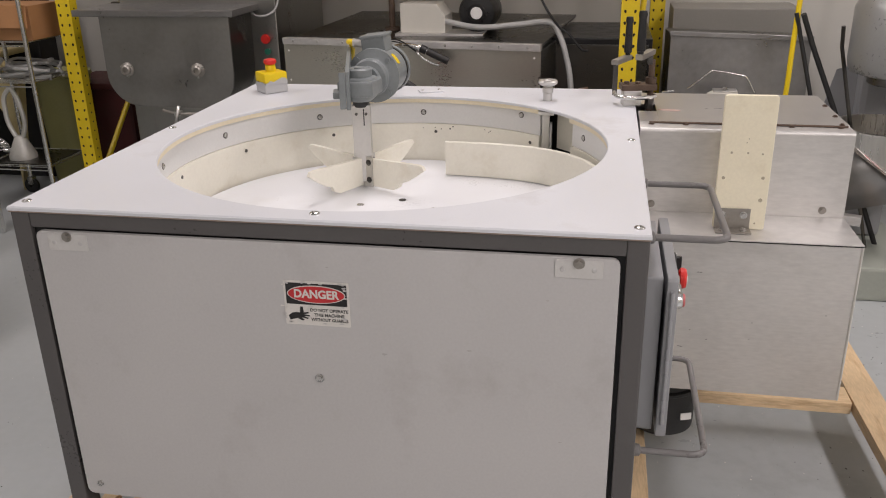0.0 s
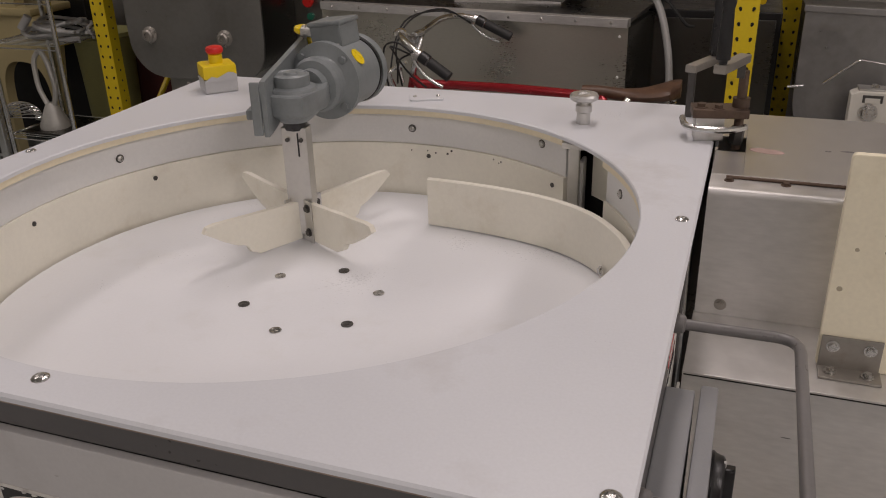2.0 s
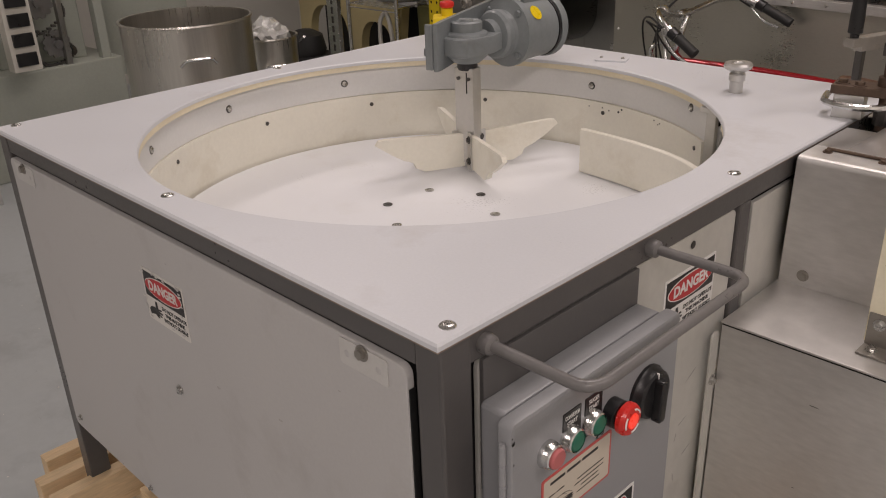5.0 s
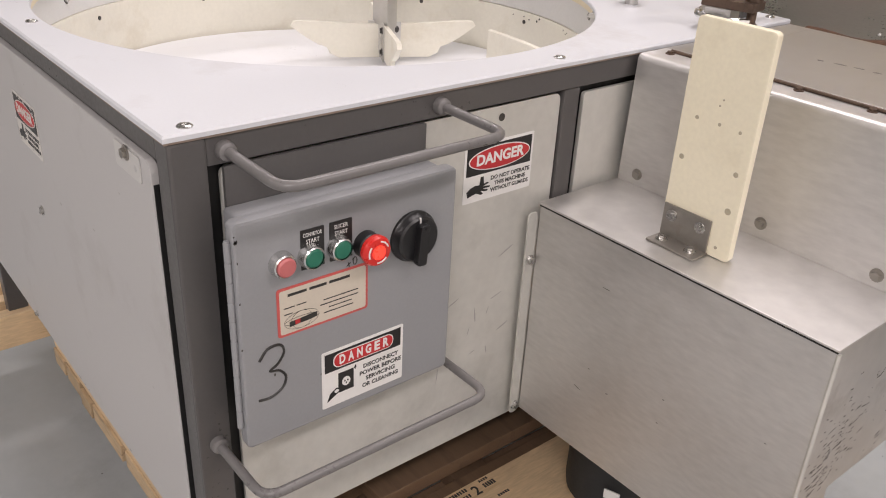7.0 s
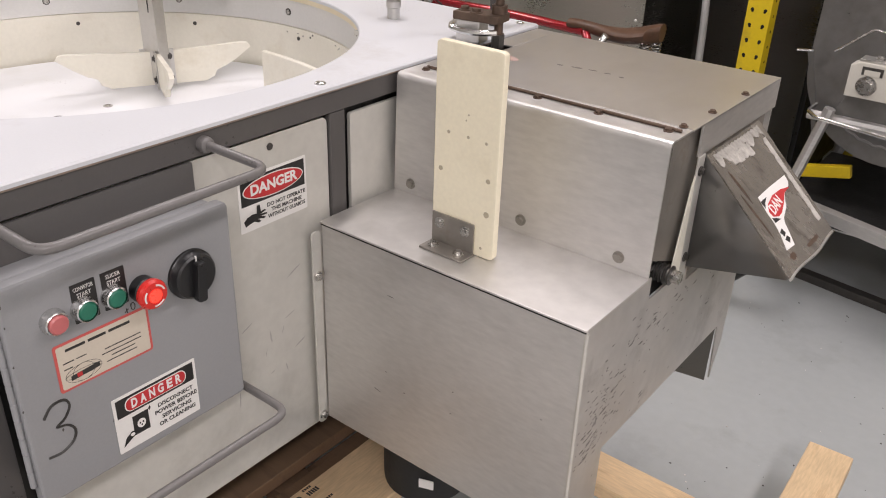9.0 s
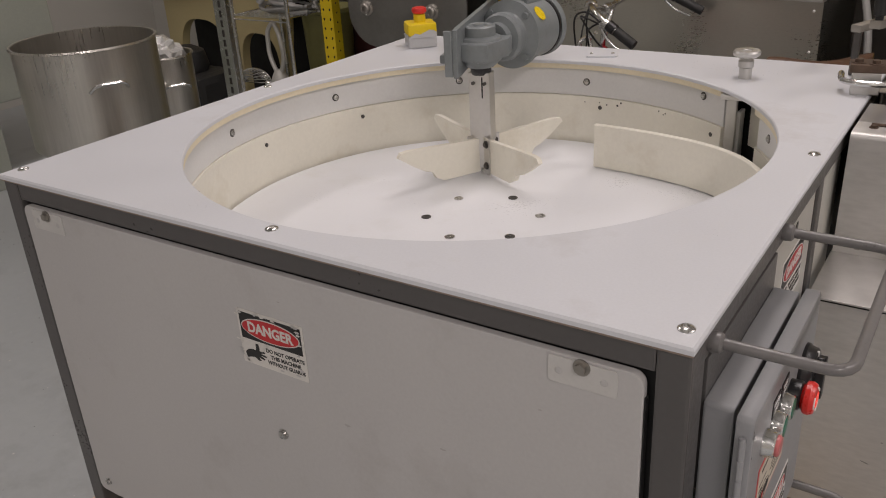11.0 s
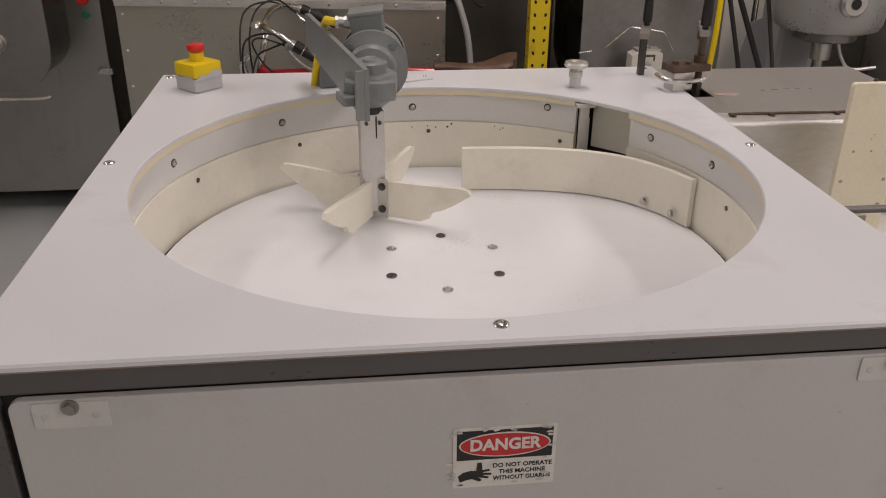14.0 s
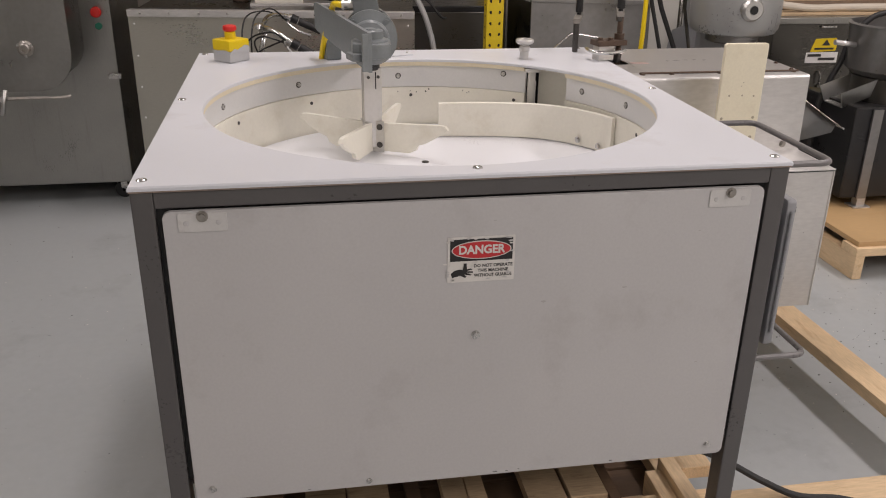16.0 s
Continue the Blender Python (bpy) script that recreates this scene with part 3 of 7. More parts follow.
def lettered_sign(m, w, h, lines, parent, worn=False, pic="arm", name="danger_sign", label="danger warning sticker"):
    """A danger sticker: black head with a red oval, lettering below, a dark pictogram beside it."""
    white = SIGN_WORN if worn else SIGN_WHITE
    sign = part(name, prism(B(), round_rect(-w / 2, w / 2, -h / 2, h / 2, 0.002), 0.0008, m), white, parent, label, smooth=False)
    e = 0.0045
    low = -0.03 * h if pic == "arm" else 0.13 * h
    part("black_field", prism(B(), [(-w / 2 + e, low), (w / 2 - e, low), (w / 2 - e, h / 2 - e), (-w / 2 + e, h / 2 - e)], 0.0005, at(m, 0, 0, 0.0008)), SIGN_BLACK, sign, smooth=False)
    cv = (low + h / 2 - e) / 2
    tall = (h / 2 - e - low) / 2 - 0.0035
    shapes = (ellipse(0, cv, w * 0.445, tall), ellipse(0, cv, w * 0.43, tall - 0.0018)) if pic == "arm" else \
        (round_rect(-w * 0.37, w * 0.37, cv - tall, cv + tall, tall * 0.9, 6), round_rect(-w * 0.358, w * 0.358, cv - tall + 0.0014, cv + tall - 0.0014, (tall - 0.0014) * 0.9, 6))
    part("white_oval", prism(B(), shapes[0], 0.0004, at(m, 0, 0, 0.0013)), white, sign, smooth=False)
    part("red_oval", prism(B(), shapes[1], 0.0004, at(m, 0, 0, 0.0017)), SIGN_RED, sign, smooth=False)
    if pic == "arm":
        lettering("DANGER", h * 0.255, at(m, 0, cv, 0.0023), white, sign, width=w * 0.69, bold=0.0008)
    else:
        for k, letter in enumerate("DANGER"):
            lettering(letter, h * 0.215, at(m, w * (-0.265 + 0.106 * k), cv, 0.0023), white, sign, width=w * 0.07, bold=0.0007)
    first, step, size = (-0.15, 0.108, 0.098) if pic == "arm" else (0.0, 0.118, 0.1)
    widths = (0.58, 0.46, 0.57) if pic == "arm" else (0.44, 0.53, 0.37, 0.46)
    for k, line in enumerate(lines):
        lettering(line, h * size, at(m, w * (0.18 if pic == "arm" else 0.215), h * (first - step * k), 0.001), SIGN_BLACK, sign, width=w * widths[k], bold=0.00022)
    if pic == "arm":
        glove = [(-0.45, -0.3), (-0.4, -0.24), (-0.33, -0.215), (-0.25, -0.225), (-0.15, -0.2), (-0.13, -0.225), (-0.22, -0.255), (-0.12, -0.27), (-0.12, -0.3), (-0.22, -0.295), (-0.14, -0.335), (-0.16, -0.36), (-0.25, -0.33), (-0.21, -0.385), (-0.24, -0.405), (-0.31, -0.355), (-0.38, -0.375), (-0.43, -0.4)]
        bm = prism(B(), [(w * u, h * v) for u, v in glove], 0.0004, at(m, 0, 0, 0.0008))
        prism(bm, [(w * u, h * v) for u, v in ((-0.27, -0.21), (-0.26, -0.08), (-0.22, -0.08), (-0.21, -0.21), (-0.24, -0.26))], 0.0004, at(m, 0, 0, 0.0014))
        part("pictogram", bm, SIGN_BLACK, sign, smooth=False)
    else:
        part("pictogram", prism(B(), [(-w * 0.31, -h * 0.3), (-w * 0.125, -h * 0.3), (-w * 0.125, h * 0.05), (-w * 0.31, h * 0.05)], 0.0004, at(m, 0, 0, 0.0008)), SIGN_BLACK, sign, smooth=False)
        part("outlet_symbol", prism(B(), ellipse(-w * 0.217, -h * 0.13, w * 0.05, w * 0.055, 20), 0.0004, at(m, 0, 0, 0.0013)), white, sign, smooth=False)
        for du, dv in ((-0.018, 0.012), (0.018, 0.012), (0.0, -0.03)):
            part("outlet_hole", prism(B(), ellipse(-w * (0.217 - du), h * (-0.13 + dv), w * 0.009, w * 0.013, 8), 0.0003, at(m, 0, 0, 0.0017)), SIGN_BLACK, sign, smooth=False)
        part("plug_symbol", prism(B(), [(-w * 0.45, -h * 0.4), (-w * 0.41, -h * 0.26), (-w * 0.34, -h * 0.19), (-w * 0.29, -h * 0.21), (-w * 0.3, -h * 0.28), (-w * 0.37, -h * 0.33)], 0.0004, at(m, 0, 0, 0.0013)), SIGN_BLACK, sign, smooth=False)
        part("plug_face", prism(B(), ellipse(-w * 0.335, -h * 0.245, w * 0.026, w * 0.02, 12), 0.0003, at(m, 0, 0, 0.0017)), white, sign, smooth=False)
        part("spark_symbol", prism(B(), [(-w * 0.12, h * 0.04), (-w * 0.1, h * 0.1), (-w * 0.09, h * 0.05), (-w * 0.105, h * 0.01)], 0.0003, at(m, 0, 0, 0.0008)), SIGN_BLACK, sign, smooth=False)
    return sign


GUARD_WORDS = ("DO NOT OPERATE", "THIS MACHINE", "WITHOUT GUARDS")
front_sign = lettered_sign(at(m_front, 0.006, 0.786, 0.0052), 0.126, 0.09, GUARD_WORDS, front, True, label="worn danger sticker with torn edge")
random.seed(11)
for k in range(26):
    u = random.choice((-1, 1)) * random.uniform(0.055, 0.062) if k % 2 else random.uniform(-0.06, 0.06)
    v = random.uniform(-0.04, 0.042) if k % 2 else random.choice((-1, 1)) * random.uniform(0.039, 0.0425)
    bm = prism(B(), [(random.uniform(0.7, 1.3) * 0.004 * math.cos(t), random.uniform(0.5, 1.2) * 0.002 * math.sin(t)) for t in (0, 1, 2.1, 3.1, 4.2, 5.3)], 0.0003, at(m_front, u, 0.787 + v, 0.0078 if v > 0.0 else 0.0064))
    part("torn_patch", bm, PANEL if k % 3 else SIGN_WORN, front_sign, smooth=False)

# scuffs on the panel
random.seed(7)
for u, v, w in ((0.13, 0.69, 0.016), (0.29, 0.71, 0.012), (-0.47, 0.62, 0.006), (0.46, 0.53, 0.008), (0.03, 0.86, 0.006), (0.43, 0.82, 0.008), (0.05, 0.303, 0.012), (0.075, 0.302, 0.008), (0.1, 0.304, 0.006), (-0.33, 0.302, 0.007), (0.3, 0.303, 0.009)):
    bm = prism(B(), [(w / 2 * math.cos(t) * random.uniform(0.6, 1.2), w * 0.16 * math.sin(t) * random.uniform(0.5, 1.3)) for t in (0, 0.8, 1.5, 2.3, 3.1, 4, 4.8, 5.5)], 0.0002, at(m_front, u, v, 0.0051))
    part("scuff", bm, MATS["grey_rail_paint"] if v < 0.31 else MATS["pale_scuff"], front, smooth=False)

# ---- other guard panels ----
part("side_panel", box(B(), -0.596, -0.586, 0.05, 1.195, 0.30, 0.899, 0.003), PANEL, machine)
part("back_panel", box(B(), -0.55, 0.55, 1.236, 1.246, 0.30, 0.899, 0.003), PANEL, machine)
m_right = axes((0.582, 0, 0), (0, 1, 0), (0, 0, 1))
right = part("right_panel", prism(B(), round_rect(0.064, 0.636, 0.297, 0.897, 0.012), 0.007, at(m_right, 0, 0, 0.0), 0.0015), STEEL_SIDE, machine, "pale bare metal guard panel with black streaks")
# Black sheet stands in for the shade in the right panels' gaps.
part("panel_gap", box(B(), 0.57, 0.578, 0.046, 1.19, 0.31, 0.9015), GAP, machine)
part("access_cover", prism(B(), round_rect(0.066, 0.366, 0.72, 0.8985, 0.003), 0.006, at(m_right, 0, 0, 0.0075), 0.001), COVER_GREY, machine, "dark grey painted cover above the control box")
part("end_panel", prism(B(), round_rect(0.689, 0.84, 0.62, 0.889, 0.006), 0.008, at(m_right, 0, 0, 0.0), 0.0015), STEEL_SIDE, machine)
part("panel_hole", cyl(B(), (0.5895, 0.512, 0.879), (0.5903, 0.512, 0.879), 0.006, seg=14), DARK_BOLT, right)
lettered_sign(at(m_right, 0.514, 0.7985, 0.0072), 0.14, 0.093, GUARD_WORDS, right)
random.seed(21)
for k in range(11):
    u, v, w = random.uniform(0.4, 0.62), random.uniform(0.36, 0.68), random.uniform(0.005, 0.018)
    a = random.choice((75, 100, 92, 20)) + random.uniform(-8, 8)
    bm = prism(B(), [(w * math.cos(t) * random.uniform(0.7, 1.2), w * 0.09 * math.sin(t) * random.uniform(0.5, 1.3)) for t in (0, 0.9, 1.8, 3.1, 4.1, 5.2)], 0.0002, at(m_right, u, v, 0.0071) @ pose(0, 0, 0, 0, 0, a))
    part("streak", bm, SCUFF, right, smooth=False)

# ---- control box on the right side ----
control = part("control_box", prism(B(), round_rect(0.06, 0.366, 0.531, 0.848, 0.006), 0.034, at(m_right, 0, 0, 0.0135), 0.003), BOX_GREY, machine, "grey enamelled electrical control box")
FACE = 0.655
door = part("box_door", prism(B(), round_rect(0.043, 0.374, 0.527, 0.853, 0.008), 0.02, axes((FACE - 0.02, 0, 0), (0, 1, 0), (0, 0, 1)), 0.004), BOX_GREY, control, "grey enamelled hinged door with chipped edges")
barrel = []
for k in range(10):
    barrel += [(0.0042, 0.027 * k), (0.0042, 0.027 * k + 0.0245), (0.0034, 0.027 * k + 0.025), (0.0034, 0.027 * k + 0.0268)]
part("hinge", lathe(B(), [(0, 0)] + barrel + [(0, 0.27)], Matrix.Translation((0.645, 0.0395, 0.56)), 10), BOX_GREY, control)
m_box = axes((FACE, 0, 0), (0, 1, 0), (0, 0, 1))


def push_button(u, v, lens, proud=0.022, r=0.0125):
    m = at(m_box, u, v)
    bm = B()
    lathe(bm, [(0, 0), (0.0168, 0), (0.0168, 0.005), (0.0155, 0.008), (0.015, 0.0125), (r + 0.001, 0.014), (r + 0.001, 0.007), (0, 0.007)], m, 24)
    bezel = part("push_button", bm, CHROME, control, "chrome-ringed push button")
    bm = B()
    lathe(bm, [(r, 0.0075), (r, proud - 0.002), (r - 0.002, proud), (0, proud + 0.0005)], m, 24)
    part("button_cap", bm, lens, bezel)
    return bezel


push_button(0.102, 0.787, PINK, 0.0185)
for u, words in ((0.1465, ("CONVEYOR", "START")), (0.1875, ("SLICER", "START"))):
    lab = part("legend_plate", prism(B(), round_rect(u - 0.0165, u + 0.0165, 0.768, 0.822, 0.001), 0.0012, at(m_box, 0, 0, 0.0)), SIGN_BLACK, control, smooth=False)
    lettering(words[0], 0.0078, at(m_box, u, 0.8145, 0.0014), SIGN_WHITE, lab, width=0.0265 if len(words[0]) > 6 else 0.02)
    lettering(words[1], 0.008, at(m_box, u, 0.8055, 0.0014), SIGN_WHITE, lab, width=0.019)
    push_button(u - 0.0045, 0.7865, GREEN, 0.0145)
m = at(m_box, 0.2245, 0.779) @ Matrix.Diagonal((1, 1, 0.86, 1))
bm = B()
lathe(bm, [(0, 0), (0.0185, 0), (0.0185, 0.016), (0.0165, 0.018), (0, 0.018)], m, 24)
stop = part("stop_button", bm, BLACK, control, "red mushroom emergency stop with lit centre")
bm = B()
lathe(bm, [(0.014, 0.018), (0.0205, 0.023), (0.021, 0.03), (0.0185, 0.0355), (0.0105, 0.0375), (0.0105, 0.036), (0, 0.036)], m, 28)
part("mushroom_head", bm, RED, stop)
bm = B()
lathe(bm, [(0.0098, 0.0362), (0.0098, 0.038), (0, 0.0388)], m, 20)
part("lit_lens", bm, RED_LIT, stop)
bm = B()
for a0 in (20, 140, 260):
    tube(bm, [at(m, 0.0148 * math.cos(radians(a0 + t)), 0.0148 * math.sin(radians(a0 + t)), 0.0367).translation for t in range(0, 75, 15)], 0.0012, 6)
part("arrow_mark", bm, SIGN_WHITE, stop)
m = at(m_box, 0.301, 0.769) @ Matrix.Diagonal((0.95, 0.95, 0.8, 1))
bm = B()
lathe(bm, [(0, 0), (0.0385, 0), (0.0385, 0.005), (0.036, 0.008), (0.034, 0.018), (0.031, 0.021), (0, 0.021)], m, 40)
rotary = part("rotary_switch", bm, BLACK, control, "large black rotary disconnect switch")
part("switch_grip", prism(B(), round_rect(-0.008, 0.008, -0.036, 0.026, 0.004), 0.015, at(m, 0, 0, 0.02) @ pose(0, 0, 0, 0, 0, -4), 0.002), BLACK, rotary)
part("pointer_mark", box(B(), -0.001, 0.001, 0.026, 0.034, 0.0185, 0.0222, m=m), SIGN_WHITE, rotary)

# name plate: its lettering becomes bars and plain shapes
plate = part("name_plate", prism(B(), round_rect(0.094, 0.2285, 0.681, 0.751, 0.004), 0.0008, m_box), PLATE_RED, control, "cream name plate with red border", smooth=False)
part("plate_field", prism(B(), round_rect(0.0975, 0.225, 0.6845, 0.7475, 0.003), 0.0004, at(m_box, 0, 0, 0.0008)), PLATE_TAN, plate, smooth=False)
for u0, u1, v, h in ((0.109, 0.136, 0.7375, 0.0038), (0.14, 0.165, 0.7375, 0.0038), (0.169, 0.2, 0.7375, 0.0038), (0.103, 0.118, 0.721, 0.0014), (0.121, 0.135, 0.721, 0.0014), (0.103, 0.115, 0.712, 0.0014),
                     (0.16, 0.213, 0.7155, 0.0014), (0.155, 0.213, 0.709, 0.0014), (0.168, 0.203, 0.7025, 0.0014), (0.16, 0.205, 0.696, 0.0014)):
    part("word_bar", prism(B(), [(u0, v), (u1, v), (u1, v + h), (u0, v + h)], 0.0003, at(m_box, 0, 0, 0.0012)), INK, plate, smooth=False)
bm = B()
for a, b in ((0.025, 0.0125), (0.015, 0.0125), (0.025, 0.005)):
    tube(bm, [at(m_box, u, v, 0.0013).translation for u, v in ellipse(0.128, 0.6995, a, b, 28)], 0.0003, 4, closed=True)
part("emblem_lines", bm, INK, plate)
part("emblem_bar", prism(B(), [(0.11, 0.6935), (0.15, 0.6965), (0.15, 0.7035), (0.11, 0.7005)], 0.0003, at(m_box, 0, 0, 0.0016)), INK, plate, smooth=False)
part("emblem_mark", prism(B(), [(0.118, 0.695), (0.125, 0.6955), (0.125, 0.7015), (0.118, 0.701)], 0.0003, at(m_box, 0, 0, 0.002)), SIGN_RED, plate, smooth=False)
lettered_sign(at(m_box, 0.2225, 0.5875, 0.0), 0.134, 0.092, ("DISCONNECT", "POWER BEFORE", "SERVICING", "OR CLEANING"), control, pic="plug")
three = smooth_path([Vector((u, v, 0)) for u, v in ((0.066, 0.6575), (0.078, 0.6715), (0.095, 0.672), (0.101, 0.66), (0.092, 0.645), (0.08, 0.6375), (0.094, 0.633), (0.102, 0.621), (0.097, 0.606), (0.08, 0.597), (0.062, 0.5985))], 6)
part("marker_number", tube(B(), [at(m_box, p.x, p.y, 0.0002).translation for p in three], 0.0019, 5), INK, control, "number 3 in black marker")
bm = B()
tube(bm, [at(m_box, u, v, 0.0002).translation for u, v in ((0.196, 0.7535), (0.202, 0.7575))], 0.0007, 5)
tube(bm, [at(m_box, u, v, 0.0002).translation for u, v in ((0.2, 0.752), (0.199, 0.759))], 0.0007, 5)
tube(bm, [at(m_box, u, v, 0.0002).translation for u, v in ellipse(0.209, 0.7585, 0.003, 0.0055, 12)], 0.0007, 5, closed=True)
part("marker_scribble", bm, INK, control)
random.seed(5)
for k in range(14):
    u, v = (0.0445 + random.uniform(0, 0.003), random.uniform(0.54, 0.845) if k % 2 else 0.83) if k < 8 else (random.uniform(0.06, 0.36), random.uniform(0.55, 0.84))
    part("paint_chip", prism(B(), [(random.uniform(0.5, 1.2) * 0.0015 * math.cos(t), random.uniform(0.6, 2.2) * 0.0015 * math.sin(t)) for t in (0, 1.2, 2.4, 3.5, 4.8)], 0.0002, at(m_box, u, v, 0.0001)), DARK_BOLT, door, smooth=False)


def guard_rail(y0, y1, z, reach, y0b=None):
    """A bent tube rail held by two collars."""
    path = rounded([(0.594, y0, z), (reach, y0b if y0b is not None else y0, z), (reach, y1, z), (0.594, y1, z)], 0.028)
    rail = part("guard_rail", tube(B(), path, 0.0066, 12), HANDLE, machine, "bent grey steel guard rail")
    for y in (y0, y1):
        bm = B()
        lathe(bm, [(0, 0), (0.0118, 0), (0.0122, 0.006), (0.0112, 0.013), (0.0085, 0.0155), (0.0066, 0.016)], aim((0.594, y, z), (0.7, y, z))[0], 20)
        part("rail_collar", bm, HANDLE, rail)


guard_rail(0.068, 0.387, 0.92, 0.734)
guard_rail(0.026, 0.397, 0.508, 0.728)

# ---- gearmotor with the stirring blades ----
SX, SY = -0.122, 0.804
AX = Vector((0.07, 1.0, 0)).normalized()
SIDE = Vector((AX.y, -AX.x, 0))
C0 = Vector((SX, SY, 1.04))


def along(d, side=0.0, up=0.0):
    return C0 + AX * d + SIDE * side + Vector((0, 0, up))


bm = B()
lathe(bm, [(0, 0.995), (0.028, 0.995), (0.034, 1.0), (0.043, 1.008), (0.047, 1.016), (0.047, 1.05), (0.043, 1.057), (0.033, 1.06), (0.033, 1.078), (0.029, 1.081), (0.026, 1.079), (0.014, 1.079), (0.012, 1.083), (0, 1.083)], Matrix.Translation((SX, SY, 0)), 36)
motor = part("gearmotor", bm, GEAR_GREY, machine, "grey painted right-angle gearmotor")
gear_box = prism(B(), [(-0.058, -0.03), (-0.046, -0.05), (0.03, -0.052), (0.07, -0.034), (0.07, 0.034), (0.03, 0.05), (-0.046, 0.046), (-0.058, 0.03)], 0.038, Matrix.Translation((SX, SY, 1.014)) @ axes((0, 0, 0), AX, -SIDE), 0.006)
part("gear_case", gear_box, GEAR_GREY, motor, "cast grey gear case with angled sides")
bm = B()
lathe(bm, [(0, 0.05), (0.034, 0.052), (0.034, 0.07), (0.047, 0.074), (0.052, 0.08), (0.052, 0.091), (0.046, 0.096), (0.05, 0.104), (0.058, 0.108), (0.074, 0.112), (0.074, 0.126), (0.066, 0.129), (0.065, 0.215), (0, 0.216)], aim(C0, C0 + AX)[0], 44)
part("motor_body", bm, GEAR_GREY, motor)
bm = B()
lathe(bm, [(0, 0.2165), (0.0665, 0.2165), (0.067, 0.22), (0.0665, 0.2235), (0, 0.2235)], aim(C0, C0 + AX)[0], 44)
part("seal_band", bm, BLACK, motor)
bm = B()
lathe(bm, [(0, 0.224), (0.068, 0.224), (0.069, 0.228), (0.069, 0.24), (0.063, 0.248), (0, 0.25)], aim(C0, C0 + AX)[0], 44)
part("end_bell", bm, GEAR_GREY, motor)
for k in range(4):
    a = radians(45 + 90 * k)
    p = along(0.112, 0.062 * math.cos(a), 0.062 * math.sin(a))
    part("flange_bolt", bolt_head(B(), p, -AX, 0.0075, 0.007, 6), GEAR_GREY, motor)
    p = along(0.08, 0.043 * math.cos(a + 0.4), 0.043 * math.sin(a + 0.4))
    part("flange_bolt", bolt_head(B(), p, -AX, 0.005, 0.005, 6), GEAR_GREY, motor)
m = axes(along(0.178), AX, (0, 0, 1)) @ pose(0, 0, 0, -7)
tbox = part("terminal_box", box(B(), -0.035, 0.035, 0.055, 0.1, -0.034, 0.034, 0.005, m), GEAR_GREY, motor)
part("terminal_lid", box(B(), -0.038, 0.038, 0.097, 0.106, -0.037, 0.037, 0.004, m), GEAR_GREY, tbox)
gl = m @ Vector((-0.01, 0.085, -0.034))
bm = B()
cyl(bm, gl, gl - SIDE * 0.012, 0.013, seg=6)
cyl(bm, gl - SIDE * 0.012, gl - SIDE * 0.024, 0.011, seg=14)
cyl(bm, gl - SIDE * 0.024, gl - SIDE * 0.03, 0.013, seg=6)
part("cable_gland", bm, ALUMINIUM, tbox)
part("warning_label", prism(B(), ellipse(0, 0, 0.014, 0.017, 18), 0.0006, axes(C0 + AX * 0.155 + Vector((0, 0, 0.0415)) + SIDE * 0.0512, AX, Vector((-SIDE.x * 0.63, -SIDE.y * 0.63, 0.77)))), YELLOW_BOX, motor, "yellow warning label")
part("motor_label", prism(B(), round_rect(-0.03, 0.02, -0.02, 0.02, 0.002), 0.0005, axes(C0 + AX * 0.165 + Vector((0, 0, 0.0655)), AX, -SIDE)), SIGN_WORN, motor)
# side plate that carries it
ARM = Vector((-0.26, 0.966, 0)).normalized()
m_arm = axes((-0.14, 0.716, 0), ARM, (0, 0, 1))
arm = part("support_arm", prism(B(), [(0.0, 0.987), (0.02, 0.988), (0.44, 1.028), (0.46, 1.035), (0.46, 1.105), (0.44, 1.108), (0.03, 1.086), (0.0, 1.084)], 0.01, at(m_arm, 0, 0, 0.005), 0.0015), GEAR_GREY, motor, "flat grey steel support arm")
part("arm_flange", box(B(), -0.004, 0.004, 0.99, 1.083, -0.012, 0.0045, 0.002, m_arm), GEAR_GREY, arm)
part("arm_stand", box(B(), 0.385, 0.44, 0.9505, 1.05, 0.016, 0.06, 0.003, m_arm), GEAR_GREY, arm)
bm = B()
box(bm, 0.018, 0.075, 1.012, 1.03, -0.03, 0.004, 0.004, m_arm)
part("gear_lug", bm, GEAR_GREY, arm)
cable = smooth_path([gl - SIDE * 0.028, gl - SIDE * 0.045 + Vector((0, 0.005, 0.002)), (-0.205, 1.03, 1.112), (-0.216, 1.06, 1.07), (-0.232, 1.1, 1.0), (-0.24, 1.13, 0.95)], 6)
part("yellow_cable", tube(B(), cable, 0.0085, 10), YELLOW_BOX, motor, "yellow sheathed cable")

# spindle: flat sided white bar, black collar, angle brackets, four blades
TURN = -27.0
m_sp = Matrix.Translation((SX, SY, 0)) @ pose(0, 0, 0, 0, 0, TURN)
spindle = part("spindle", box(B(), -0.024, 0.024, -0.015, 0.015, 0.775, 0.984, 0.002, Matrix.Translation((SX, SY, 0)) @ pose(0, 0, 0, 0, 0, 8)), ALUMINIUM, machine, "flat aluminium spindle bar")
part("spindle_collar", lathe(B(), [(0, 0.979), (0.02, 0.979), (0.022, 0.984), (0.022, 0.9955), (0, 0.9955)], Matrix.Translation((SX, SY, 0)), 20), BLACK, spindle)
m_bar = Matrix.Translation((SX, SY, 0)) @ pose(0, 0, 0, 0, 0, 8)
part("slot", box(B(), 0.006, 0.009, -0.0156, -0.0145, 0.93, 0.975, 0, m_bar), BLACK, spindle)
